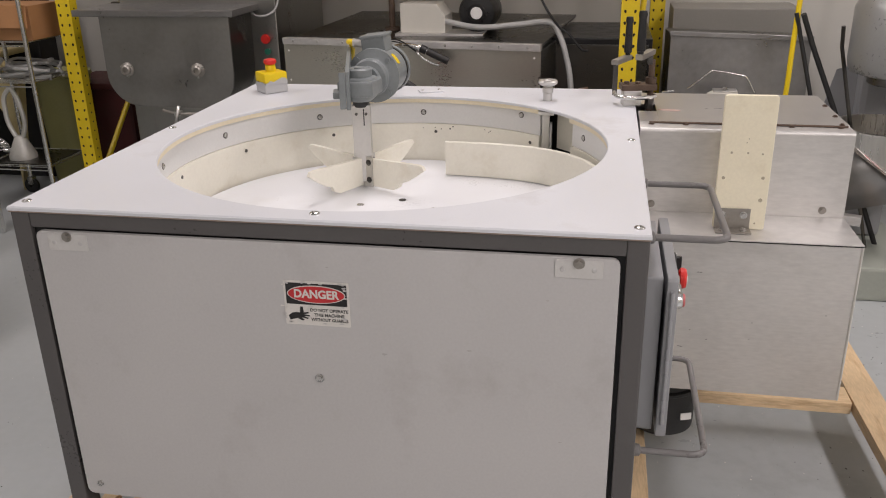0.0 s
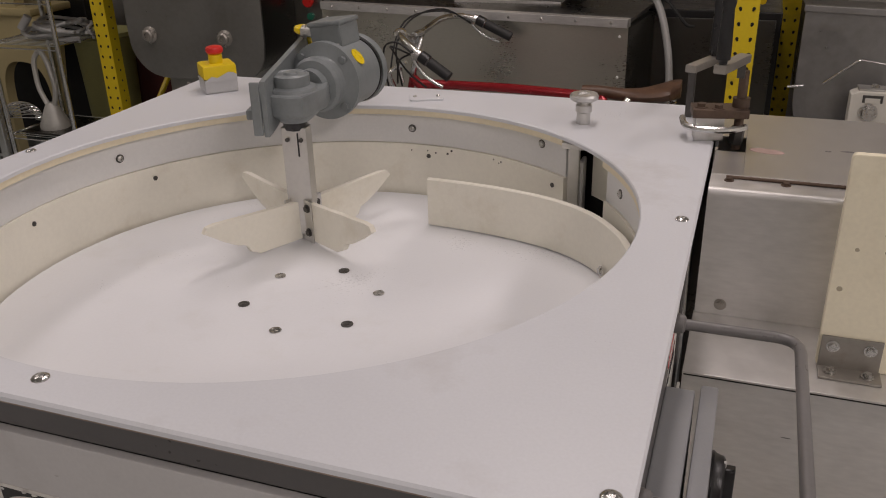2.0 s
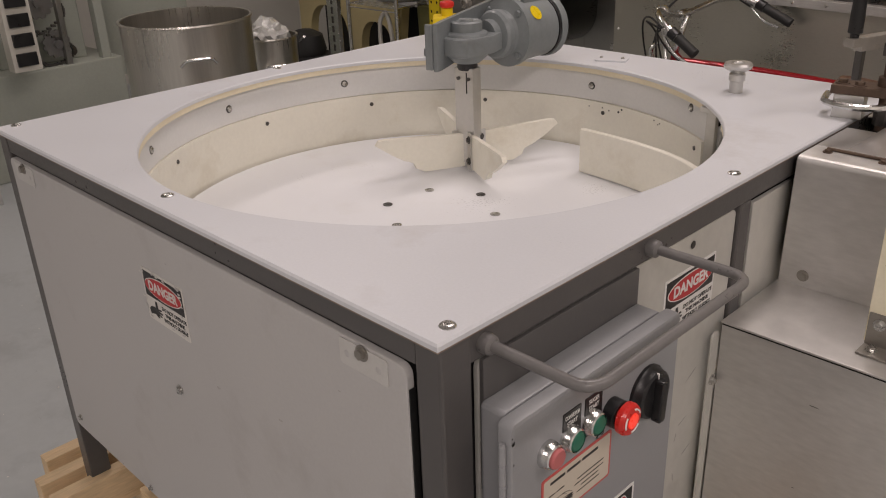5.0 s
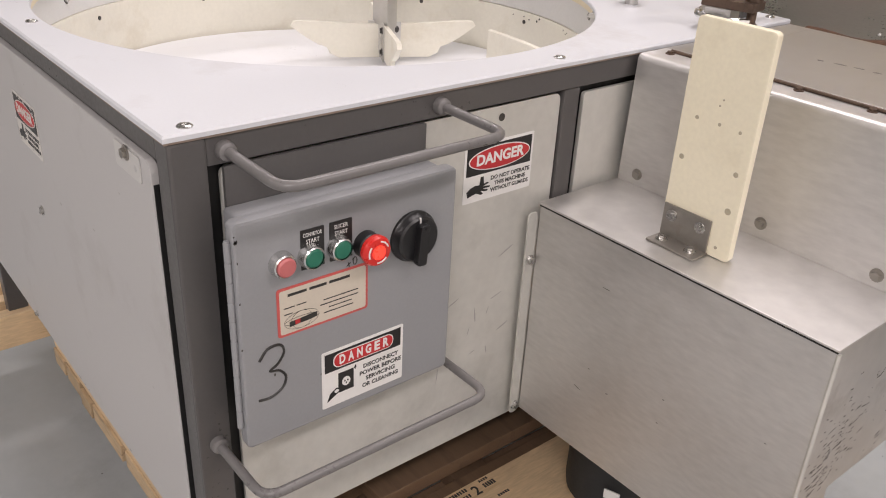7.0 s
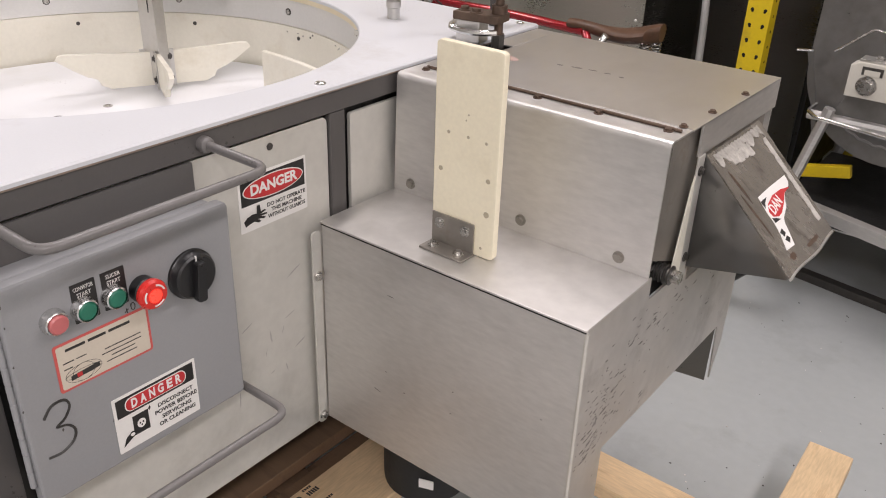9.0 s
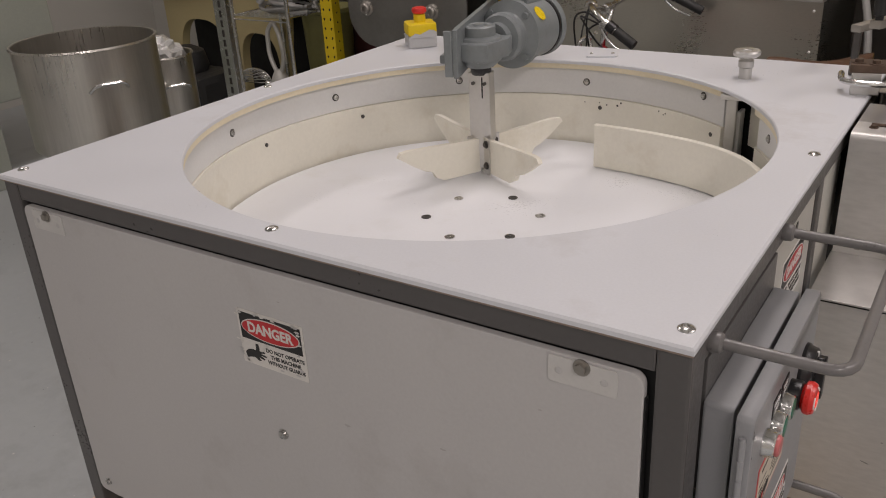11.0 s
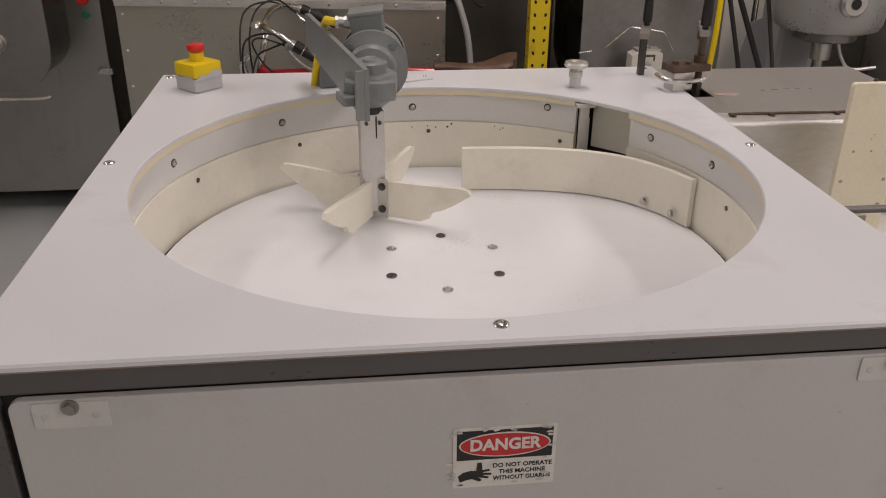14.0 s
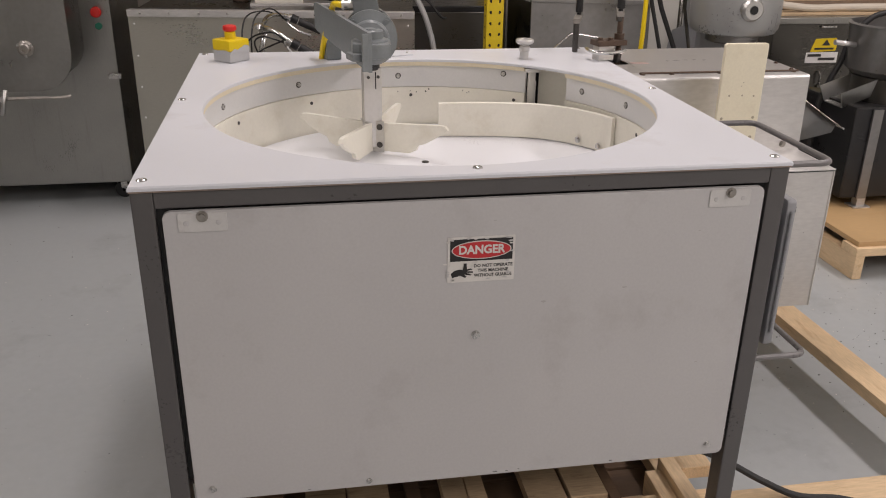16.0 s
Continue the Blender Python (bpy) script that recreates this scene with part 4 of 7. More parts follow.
for u in (-0.012, 0.014):
    part("bolt", bolt_head(B(), m_bar @ Vector((u, -0.015, 0.962)), m_bar.to_3x3() @ Vector((0, -1, 0)), 0.0038, 0.003, 12, False), DARK_BOLT, spindle)
BLADE = [(0.012, 0.765), (0.105, 0.765), (0.125, 0.775), (0.13, 0.79), (0.15, 0.795), (0.175, 0.81), (0.2, 0.828), (0.212, 0.836), (0.205, 0.846), (0.19, 0.848), (0.012, 0.84)]
for k in range(4):
    mk = m_sp @ pose(0, 0, 0, 0, 0, 90 * k)
    frame_k = mk @ axes((0, 0, 0), (1, 0, 0), (0, 0, 1))
    part("blade", prism(B(), BLADE, 0.011, at(frame_k, 0, 0, -0.0055), 0.0015), CREAM, spindle, "cream plastic stirring blade")
    br = part("angle_bracket", box(B(), 0.004, 0.036, -0.0085, -0.0057, 0.762, 0.846, 0.0006, mk), ALUMINIUM, spindle)
    for z in (0.782, 0.83):
        part("bolt", bolt_head(B(), mk @ Vector((0.024, -0.0085, z)), mk.to_3x3() @ Vector((0, -1, 0)), 0.0055, 0.004, 6), DARK_BOLT, spindle)

# ---- small things on the table top ----
knob = part("pull_knob", lathe(B(), [(0, TOP), (0.013, TOP), (0.013, 0.972), (0.0155, 0.974), (0.0155, 0.986), (0.012, 0.99), (0.02, 0.994), (0.0265, 0.998), (0.0275, 1.004), (0.025, 1.008), (0.013, 1.008), (0.012, 1.005), (0, 1.005)],
                              Matrix.Translation((0.355, 1.068, 0)), 32), ALUMINIUM, machine, "turned aluminium pull knob")
pl = part("name_tag", prism(B(), round_rect(-0.036, 0.036, -0.024, 0.024, 0.005), 0.004, Matrix.Translation((-0.005, 1.168, TOP)) @ pose(0, 0, 0, 0, 0, 22), 0.001), WHITE_TOP, machine)
for u in (-0.025, 0.025):
    part("rivet", screw_head(B(), Matrix.Translation((-0.005, 1.168, TOP + 0.004)) @ pose(0, 0, 0, 0, 0, 22) @ Vector((u, 0, 0)), (0, 0, 1), 0.004), BOLT, pl)

clamp = part("clamp_block", box(B(), 0.562, 0.612, 1.012, 1.052, TOP, 0.992, 0.002, pose(0.587, 1.03, 0, 0, 0, 10) @ pose(-0.587, -1.03, 0)), ALUMINIUM, machine, "machined clamp block with brown steel plate")
part("clamp_plate", box(B(), 0.556, 0.652, 1.008, 1.06, 0.9925, 1.008, 0.002, pose(0.587, 1.03, 0, 0, 0, 10) @ pose(-0.587, -1.03, 0)), RUST, clamp)
for p in ((0.572, 1.026, 1.008), (0.602, 1.022, 1.008)):
    part("plate_bolt", bolt_head(B(), p, (0, 0, 1), 0.008, 0.006, 6), RUST, clamp)
part("hose_clamp", tube(B(), smooth_path([(0.54, 1.05, 0.98), (0.55, 1.012, 0.976), (0.585, 1.0, 0.975), (0.625, 1.003, 0.976), (0.65, 1.022, 0.978)], 6), 0.006, 8), CHROME, clamp)
bm = B()
cyl(bm, (0.638, 1.046, 0.93), (0.638, 1.046, 1.072), 0.0085, seg=14)
cyl(bm, (0.638, 1.046, 1.008), (0.638, 1.046, 1.024), 0.015, seg=18)
part("clamp_post", bm, RUST, clamp)
bm = B()
cyl(bm, (0.636, 1.048, 0.94), (0.638, 1.046, 0.97), 0.013, seg=6)
part("post_nut", bm, DARK_BOLT, clamp)


def crank(base, top_z, swing, parent):
    """A flat steel post with an offset link and a long black grip."""
    x, y, z = base
    post = part("crank_post", box(B(), x - 0.007, x + 0.007, y - 0.009, y + 0.009, z, top_z, 0.002), DARK_BOLT, parent, "dark steel crank post")
    link = Vector((swing[0], swing[1], 0))
    m_ = axes((x, y, top_z - 0.006), link, (0, 0, 1))
    part("crank_link", box(B(), -0.012, link.length + 0.012, -0.003, 0.012, -0.011, 0.011, 0.003, m_), BRACKET, post)
    gx, gy = x + swing[0], y + swing[1]
    bm = B()
    lathe(bm, [(0, 0), (0.007, 0), (0.0075, 0.006), (0.0115, 0.008), (0.0115, 0.03), (0.0095, 0.09), (0.0115, 0.1), (0.0095, 0.11), (0, 0.111)], Matrix.Translation((gx, gy, top_z + 0.006)), 20)
    part("crank_grip", bm, BLACK, post, "black plastic grip")


crank((0.543, 1.168, TOP), 1.046, (0.034, 0.085), machine)
crank((0.632, 1.044, 1.06), 1.094, (-0.03, -0.085), clamp)

es = thing("emergency_stop_box", "yellow and grey emergency stop box with red button", "switch", (-0.495, 1.125, TOP))
m_es = Matrix.Translation((-0.495, 1.122, TOP)) @ pose(0, 0, 0, 0, 0, 45) @ Matrix.Diagonal((0.98, 0.98, 0.98, 1))
part("base", box(B(), -0.038, 0.038, -0.036, 0.036, 0, 0.032, 0.005, m_es), material("grey_plastic", (0.5, 0.5, 0.5), 0.45, vary=0.04, scale=20, fine=200, bump=0.03), es)
part("cover", box(B(), -0.0385, 0.0385, -0.0365, 0.0365, 0.0322, 0.064, 0.006, m_es), YELLOW_BOX, es)
bm = prism(B(), [(-0.037, 0.03), (-0.03, 0.034), (-0.02, 0.04), (-0.008, 0.036), (0.004, 0.041), (0.018, 0.047), (0.03, 0.045), (0.037, 0.04), (0.037, 0.028), (-0.037, 0.028)], 0.0006, m_es @ axes((0, -0.0366, 0), (1, 0, 0), (0, 0, 1)))
part("worn_label", bm, MATS["grey_plastic"], es, smooth=False)
bm = prism(B(), [(-0.037, 0.03), (-0.026, 0.033), (-0.012, 0.032), (0.004, 0.035), (0.02, 0.036), (0.037, 0.032), (0.037, 0.028), (-0.037, 0.028)], 0.0006, m_es @ pose(0, 0, 0, 0, 0, -90) @ axes((0, -0.0387, 0), (1, 0, 0), (0, 0, 1)))
part("worn_label", bm, MATS["grey_plastic"], es, smooth=False)
bm = B()
lathe(bm, [(0, 0.064), (0.016, 0.064), (0.016, 0.082), (0.014, 0.084), (0, 0.084)], m_es, 24)
part("collar", bm, YELLOW_BOX, es)
bm = B()
lathe(bm, [(0, 0.084), (0.016, 0.085), (0.0195, 0.089), (0.02, 0.095), (0.018, 0.1), (0.012, 0.102), (0, 0.103)], m_es, 28)
part("red_button", bm, RED, es)

# ---- conveyor housing on the right ----
X0, X1, Y0, Y1 = 0.6, 1.116, 0.601, 1.225
house = part("conveyor_housing", box(B(), X0 + 0.004, X1, Y0, Y0 + 0.003, 0.312, 0.722, 0.0008), STEEL, machine, "brushed stainless conveyor housing with stepped top")
# ledge, upper front, lid
part("ledge", box(B(), X0 + 0.004, X1 + 0.002, Y0 - 0.005, 0.79, 0.7225, 0.726, 0.0012), STEEL, house)
prof = rounded([(0, 0.785, 0.7265), (0, 0.791, 0.943), (0, 0.865, 0.943)], 0.01, 6)
bm = B()
rows = [[bm.verts.new((x, p.y + dy, p.z + dz)) for x, dy, dz in ((X0 + 0.006, 0, 0), (X1, 0, 0), (X1, 0.003, -0.003), (X0 + 0.006, 0.003, -0.003))] for p in prof]
for a, b in zip(rows, rows[1:]):
    for k in range(4):
        bm.faces.new((a[k], a[(k + 1) % 4], b[(k + 1) % 4], b[k]))
bm.faces.new(rows[0])
bm.faces.new(rows[-1][::-1])
part("upper_front", bm, STEEL, house)
lid = part("lid", box(B(), X0 + 0.055, X1 + 0.002, 0.862, Y1 + 0.012, 0.9405, 0.9437, 0.001), LID_STEEL, house, "worn stainless lid sheet")
part("lid", box(B(), X0 + 0.006, X0 + 0.0548, 1.075, Y1 + 0.012, 0.9405, 0.9437, 0.001), LID_STEEL, house)
part("lid", box(B(), X0 + 0.006, X0 + 0.0548, 0.862, 0.985, 0.9405, 0.9437, 0.001), LID_STEEL, house)
part("hinge_rod", tube(B(), [(X0 + 0.03, 0.845, 0.9455), (0.8, 0.843, 0.9458), (1.0, 0.841, 0.9458), (1.108, 0.84, 0.9455)], 0.0028, 8), RUST, house)
for x in (0.635, 0.72, 0.865, 0.975, 1.09):
    part("lid_screw", bolt_head(B(), (x, 0.834, 0.943), (0, 0, 1), 0.005, 0.003, 12), RUST, house)
for p in ((1.105, 0.96), (1.108, 1.09), (1.1, 0.865)):
    part("lid_screw", bolt_head(B(), (*p, 0.9437), (0, 0, 1), 0.0045, 0.003, 12), RUST, house)
for x, y, w in ((0.79, 1.026, 0.006), (0.822, 1.032, 0.012), (0.852, 1.036, 0.011), (0.88, 1.036, 0.008), (0.91, 1.032, 0.005)):
    part("lid_scuff", prism(B(), [(w * math.cos(t) * random.uniform(0.7, 1.2), 0.003 * math.sin(t) * random.uniform(0.6, 1.3)) for t in (0, 0.8, 1.6, 2.4, 3.1, 4, 4.8, 5.5)], 0.0003, Matrix.Translation((x, y, 0.9438)) @ pose(0, 0, 0, 0, 0, 6)), MATS["grey_rail_paint"], lid, smooth=False)
part("red_smear", prism(B(), ellipse(0, 0, 0.03, 0.014, 12), 0.0003, Matrix.Translation((0.69, 1.0, 0.9438)) @ pose(0, 0, 0, 0, 0, -12)), material("faded_pink_smear", (0.5, 0.36, 0.33), 0.5, 0.3, vary=0.2, scale=30, fine=90, bump=0.03), lid, smooth=False)
# Three black pieces put shade into the corner, the bolt notch and the ledge.
part("corner_gap", box(B(), X1 - 0.02, X1 - 0.0125, 0.7935, 0.8245, 0.735, 0.9395), GAP, house)
part("bolt_gap", box(B(), X1 - 0.036, X1 - 0.026, 0.796, 0.944, 0.65, 0.7335), GAP, house)
part("ledge_gap", box(B(), X0 + 0.006, X1 + 0.0005, Y0 - 0.0036, Y0 - 0.0005, 0.7195, 0.722), GAP, house)
# Dark block added to stand in for shade inside the housing.
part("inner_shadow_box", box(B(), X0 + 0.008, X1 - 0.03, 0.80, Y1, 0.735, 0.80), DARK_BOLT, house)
part("housing_back", box(B(), X0 + 0.004, X1, Y1, Y1 + 0.003, 0.45, 0.9402), STEEL, house)
# end sheet with notch, foot strips and slot
end = [(Y0 + 0.003, 0.312), (0.705, 0.312), (0.705, 0.45), (1.04, 0.45), (1.18, 0.45), (1.195, 0.315), (Y1, 0.39), (Y1, 0.655), (0.945, 0.655), (0.945, 0.682), (0.80, 0.682), (0.80, 0.722), (Y0 + 0.003, 0.722)]
m_end = axes((X1, 0, 0), (0, 1, 0), (0, 0, 1))
part("end_sheet", prism(B(), end, 0.003, at(m_end, 0, 0, -0.003), 0.0005), STEEL_WORN, house, "scratched stainless end sheet")
part("end_flap", prism(B(), [(-0.16, 0), (0, 0), (0, -0.135), (-0.09, -0.09)], 0.003, axes((X1 - 0.004, 1.18, 0.45), (-0.55, -0.83, 0), (0, 0, 1)) @ Matrix.Diagonal((-1, 1, 1, 1))), STEEL_DARK, house)
part("upper_end", prism(B(), [(0.805, 0.745), (0.945, 0.69), (0.945, 0.658), (Y1, 0.658), (Y1, 0.938), (0.825, 0.938)], 0.003, at(m_end, 0, 0, -0.012), 0.0005), BRACKET, house)
part("corner_cap", box(B(), X1 - 0.002, X1 + 0.002, 0.90, Y1 + 0.012, 0.89, 0.9437, 0.0008), STEEL, house)
bm = B()
cyl(bm, (X1 - 0.06, 0.865, 0.70), (X1 + 0.02, 0.865, 0.70), 0.011, seg=16)
bolt = part("tension_bolt", bm, BOLT, house)
bm = B()
for k in range(5):
    lathe(bm, [(0.011, 0), (0.0165, 0.0015), (0.0165, 0.0035), (0.011, 0.005)], aim((X1 - 0.03 + 0.008 * k, 0.865, 0.70), (X1 + 1, 0.865, 0.70))[0], 18)
part("spring", bm, DARK_BOLT, house)
for p in ((0.882, 0.7855, 0.75), (1.063, 0.7855, 0.745), (0.645, 0.7855, 0.746)):
    part("hex_bolt", bolt_head(B(), p, (0, -1, 0), 0.0066, 0.005, 6), BRACKET, house)
part("folded_edge", tube(B(), [(X1 + 0.0005, Y0 + 0.0005, 0.313), (X1 + 0.001, Y0, 0.5), (X1 + 0.0005, Y0 + 0.0005, 0.718)], 0.0032, 8), STEEL_SIDE, house)
# mounting flange against the machine
fl = part("mounting_flange", prism(B(), round_rect(0.579, 0.5995, 0.305, 0.708, 0.008), 0.004, axes((0.5985, 0, 0), (0, 1, 0), (0, 0, 1)) @ Matrix.Translation((0, 0, 0)), 0.001), STEEL_SIDE, house)
for z in (0.622, 0.322):
    part("hex_bolt", bolt_head(B(), (0.6026, 0.589, z), (1, 0, 0), 0.006, 0.006, 6), BOLT, fl)
random.seed(31)
for k in range(260):
    if k % 3:
        y = random.gauss(0.67, 0.05)
        z = random.gauss(0.53 + 0.5 * (y - 0.67), 0.045)
    elif k % 2:
        y, z = random.gauss(0.86, 0.06), random.gauss(0.63, 0.025)
    else:
        y, z = random.uniform(0.6, 1.1), random.uniform(0.46, 0.66)
    w = random.choice((0.0015, 0.002, 0.003, 0.0045, 0.008))
    if y < 0.615 or z > 0.67 or z < 0.33 or (y > 0.69 and z < 0.465):
        continue
    bm = prism(B(), [(w * math.cos(t) * random.uniform(0.7, 1.2), (0.0006 + w * 0.1) * math.sin(t) * random.uniform(0.5, 1.5)) for t in (0, 0.9, 1.8, 3.1, 4.1, 5.2)], 0.0002, at(m_end, y, z, 0.0001) @ pose(0, 0, 0, 0, 0, random.uniform(-10, 16)))
    part("scratch", bm, DARK_BOLT if k % 5 < 2 else MATS["grey_rail_paint"], house, smooth=False)
for k in range(7):
    x, z, w = random.uniform(0.7, 1.1), random.uniform(0.36, 0.7), random.choice((0.002, 0.003, 0.008))
    bm = prism(B(), [(w * math.cos(t), 0.0009 * math.sin(t)) for t in (0, 0.9, 1.8, 3.1, 4.1, 5.2)], 0.0002, axes((x, Y0 - 0.0001, z), (1, 0, 0), (0, 0, 1)) @ pose(0, 0, 0, 0, 0, random.uniform(-20, 20)))
    part("scratch", bm, MATS["grey_rail_paint"], house, smooth=False)
# discharge chute with its torn sticker
c_top0, c_top1 = Vector((X1 + 0.004, 0.925, 0.886)), Vector((X1 + 0.004, 1.145, 0.886))
c_low0, c_low1 = Vector((X1 + 0.182, 0.885, 0.762)), Vector((X1 + 0.182, 1.06, 0.762))
m_ch = axes(c_top0, (0, 1, 0), c_top0 - c_low0)
slope = (c_low0 - c_top0).length
chute = part("discharge_chute", prism(B(), [(0, 0.0), (0.222, 0.0), (0.178, -slope), (-0.03, -slope)], 0.003, m_ch, 0.0008), CHUTE_STEEL, house, "scraped stainless discharge chute with torn danger sticker")
bm = B()
verts = [Vector((X1 + 0.003, 0.925, 0.888)), Vector((X1 + 0.182, 0.895, 0.764)), Vector((X1 + 0.17, 0.893, 0.742)), Vector((X1 + 0.003, 0.925, 0.692))]
lo = [bm.verts.new(v) for v in verts]
hi = [bm.verts.new(v + Vector((0, 0.003, 0))) for v in verts]
bm.faces.new(lo)
bm.faces.new(hi[::-1])
for k in range(4):
    bm.faces.new((lo[k], hi[k], hi[(k + 1) % 4], lo[(k + 1) % 4]))
part("chute_cheek", bm, STEEL_GREY, chute)
part("chute_flange", box(B(), X1 + 0.0005, X1 + 0.0035, 0.9, 0.925, 0.685, 0.89, 0.0008), STEEL_SIDE, chute)
part("liner_strip", prism(B(), [(0.866, 0.698), (0.8995, 0.69), (0.8995, 0.86), (0.893, 0.84), (0.88, 0.77)], 0.003, at(m_end, 0, 0, 0.0004)), CREAM, chute)
for z in (0.865, 0.715):
    part("flange_bolt", bolt_head(B(), (X1 + 0.0035, 0.912, z), (1, 0, 0), 0.0055, 0.005, 6), DARK_BOLT, chute)
tear_shape = [(0.044, -0.1), (0.1, -0.099), (0.164, -0.1), (0.16, -0.112), (0.15, -0.118), (0.135, -0.117), (0.112, -0.13), (0.1, -0.14), (0.07, -0.15), (0.062, -0.157), (0.056, -0.17), (0.044, -0.19), (0.013, -0.188), (0.028, -0.165), (0.036, -0.143), (0.036, -0.13), (0.04, -0.115)]
tear = part("torn_sticker", prism(B(), tear_shape, 0.0006, at(m_ch, 0, 0, 0.0031)), SIGN_WHITE, chute, "torn danger sticker", smooth=False)
part("red_oval", prism(B(), [(0.15, -0.1195), (0.12, -0.113), (0.085, -0.112), (0.055, -0.118), (0.043, -0.128), (0.045, -0.138), (0.06, -0.143), (0.075, -0.142), (0.1, -0.133), (0.125, -0.1215)], 0.0004, at(m_ch, 0, 0, 0.0037)), SIGN_RED, tear, smooth=False)
lettering("DAN", 0.024, at(m_ch, 0.074, -0.127, 0.0043) @ pose(0, 0, 0, 0, 0, 8), SIGN_WHITE, tear, width=0.046, bold=0.0005)
for shape in ([(0.041, -0.108), (0.066, -0.108), (0.05, -0.114), (0.041, -0.121)], [(0.038, -0.138), (0.052, -0.1435), (0.06, -0.148), (0.038, -0.147)], [(0.03, -0.162), (0.042, -0.159), (0.044, -0.168), (0.034, -0.171)], [(0.03, -0.175), (0.042, -0.172), (0.046, -0.178), (0.036, -0.183)]):
    part("black_print", prism(B(), shape, 0.0004, at(m_ch, 0, 0, 0.0037)), SIGN_BLACK, tear, smooth=False)
random.seed(9)


def ragged(cu, cv, a, b, n=26, rough=0.35):
    return [(cu + a * math.cos(2 * math.pi * k / n) * random.uniform(1 - rough, 1 + rough * 0.4), cv + b * math.sin(2 * math.pi * k / n) * random.uniform(1 - rough, 1 + rough * 0.4)) for k in range(n)]


def crust(along, low, n, wobble, depth):
    """A ragged dried band: straight-ish on one side, frayed on the other."""
    near = [(along[0] + (along[1] - along[0]) * k / n, low[0] + 0.0015 * math.sin(2.1 * k)) for k in range(n + 1)]
    far = [(u + 0.002 * math.sin(3.3 * k), low[1] - wobble * (0.5 + noise.noise(Vector((u * 60, depth * 900, 1.7)))) - 0.25 * wobble * random.random()) for k, (u, _) in enumerate(near)]
    return near + far[::-1]


CRUST = material("dried_grey_crust", (0.42, 0.4, 0.37), 0.8, vary=0.3, scale=40, fine=160, bump=0.5, stain=(0.2, 0.17, 0.14), stain_amount=0.7, stain_scale=45)
part("residue", prism(B(), crust((0.012, 0.2), (-0.006, -0.014), 40, 0.02, 0.001), 0.0012, at(m_ch, 0, 0, 0.003)), CRUST, chute, "dried grey crust", smooth=False)
part("residue", prism(B(), crust((0.05, 0.13), (-0.02, -0.03), 22, 0.014, 0.004), 0.0016, at(m_ch, 0, 0, 0.003)), CRUST, chute, smooth=False)
part("residue", prism(B(), [(0.196 - 0.17 * -v - q, v) for v, q in [(-0.03 - 0.007 * k, 0.004 + 0.004 * abs(math.sin(1.9 * k))) for k in range(24)]] + [(0.203 - 0.17 * -v, v) for v in [-0.03 - 0.007 * k for k in range(23, -1, -1)]], 0.001, at(m_ch, 0, 0, 0.003)), CRUST, chute, smooth=False)
for u, v, a, b in ((0.02, -0.07, 0.004, 0.03), (0.006, -0.12, 0.003, 0.04), (0.02, -0.2, 0.012, 0.006), (0.1, -0.206, 0.03, 0.004)):
    part("residue", prism(B(), ragged(u, v, a, b, 30, 0.3), 0.0004, at(m_ch, 0, 0, 0.003)), RUST, chute, smooth=False)
part("bent_edge", tube(B(), [at(m_ch, u - 0.03, -slope + 0.002 * math.sin(40 * u), 0.002).translation for u in [0.205 * k / 14 for k in range(15)]], 0.0025, 6), STEEL, chute)

# upright yellowed plate on its angle bracket
m_pl = axes((0.846, 0.677, 0.727), (1, 0, 0), (0, 0.0, 1))
flag = part("deflector_plate", prism(B(), round_rect(-0.059, 0.061, 0.0, 0.326, 0.007), 0.013, at(m_pl, 0, 0, -0.0065), 0.002), YELLOWED, house, "upright yellowed plastic plate with drill marks")
br = part("angle_bracket", box(B(), 0.79, 0.872, 0.6665, 0.6695, 0.7265, 0.78, 0.001), BRACKET, flag)
part("bracket_foot", box(B(), 0.79, 0.874, 0.634, 0.6695, 0.7264, 0.73, 0.001), BRACKET, flag)
for x in (0.806, 0.856):
    part("hex_bolt", bolt_head(B(), (x, 0.6665, 0.764), (0, -1, 0), 0.006, 0.005, 6), BOLT, flag)
    part("hex_bolt", bolt_head(B(), (x, 0.651, 0.73), (0, 0, 1), 0.006, 0.005, 6), BOLT, flag)
for u, v, r in ((-0.032, 0.19, 0.003), (0.005, 0.19, 0.0025), (0.038, 0.188, 0.0025), (-0.045, 0.128, 0.004), (0.045, 0.13, 0.004), (0.045, 0.075, 0.005), (0.0, 0.215, 0.0015), (0.004, 0.224, 0.0015), (0.038, 0.016, 0.0025)):
    part("drill_mark", cyl(B(), at(m_pl, u, v, 0.0064).translation, at(m_pl, u, v, 0.0069).translation, r, seg=12), MARK, flag)

# drive motor hanging under the housing
drive = part("drive_motor", lathe(B(), [(0, 0.075), (0.075, 0.075), (0.088, 0.085), (0.09, 0.1), (0.09, 0.2), (0.094, 0.204), (0.094, 0.212), (0.086, 0.216), (0.07, 0.3), (0, 0.3)], Matrix.Translation((0.712, 0.772, 0.03)), 36), RUBBER, machine, "black drive motor under the housing")
part("motor_label", box(B(), 0.757, 0.787, 0.686, 0.6885, 0.165, 0.185, 0, pose(0.76, 0.693, 0, 0, 0, 20) @ pose(-0.76, -0.693, 0)), SIGN_WHITE, drive)
part("motor_mount", box(B(), 0.64, 0.82, 0.66, 0.9, 0.31, 0.33, 0.003), DARK_BOLT, machine)

# ---- wooden skid ----
skid = thing("wooden_skid", "wooden skid of pine boards and beams under the machine", "pallet", (0, 0.6, 0))


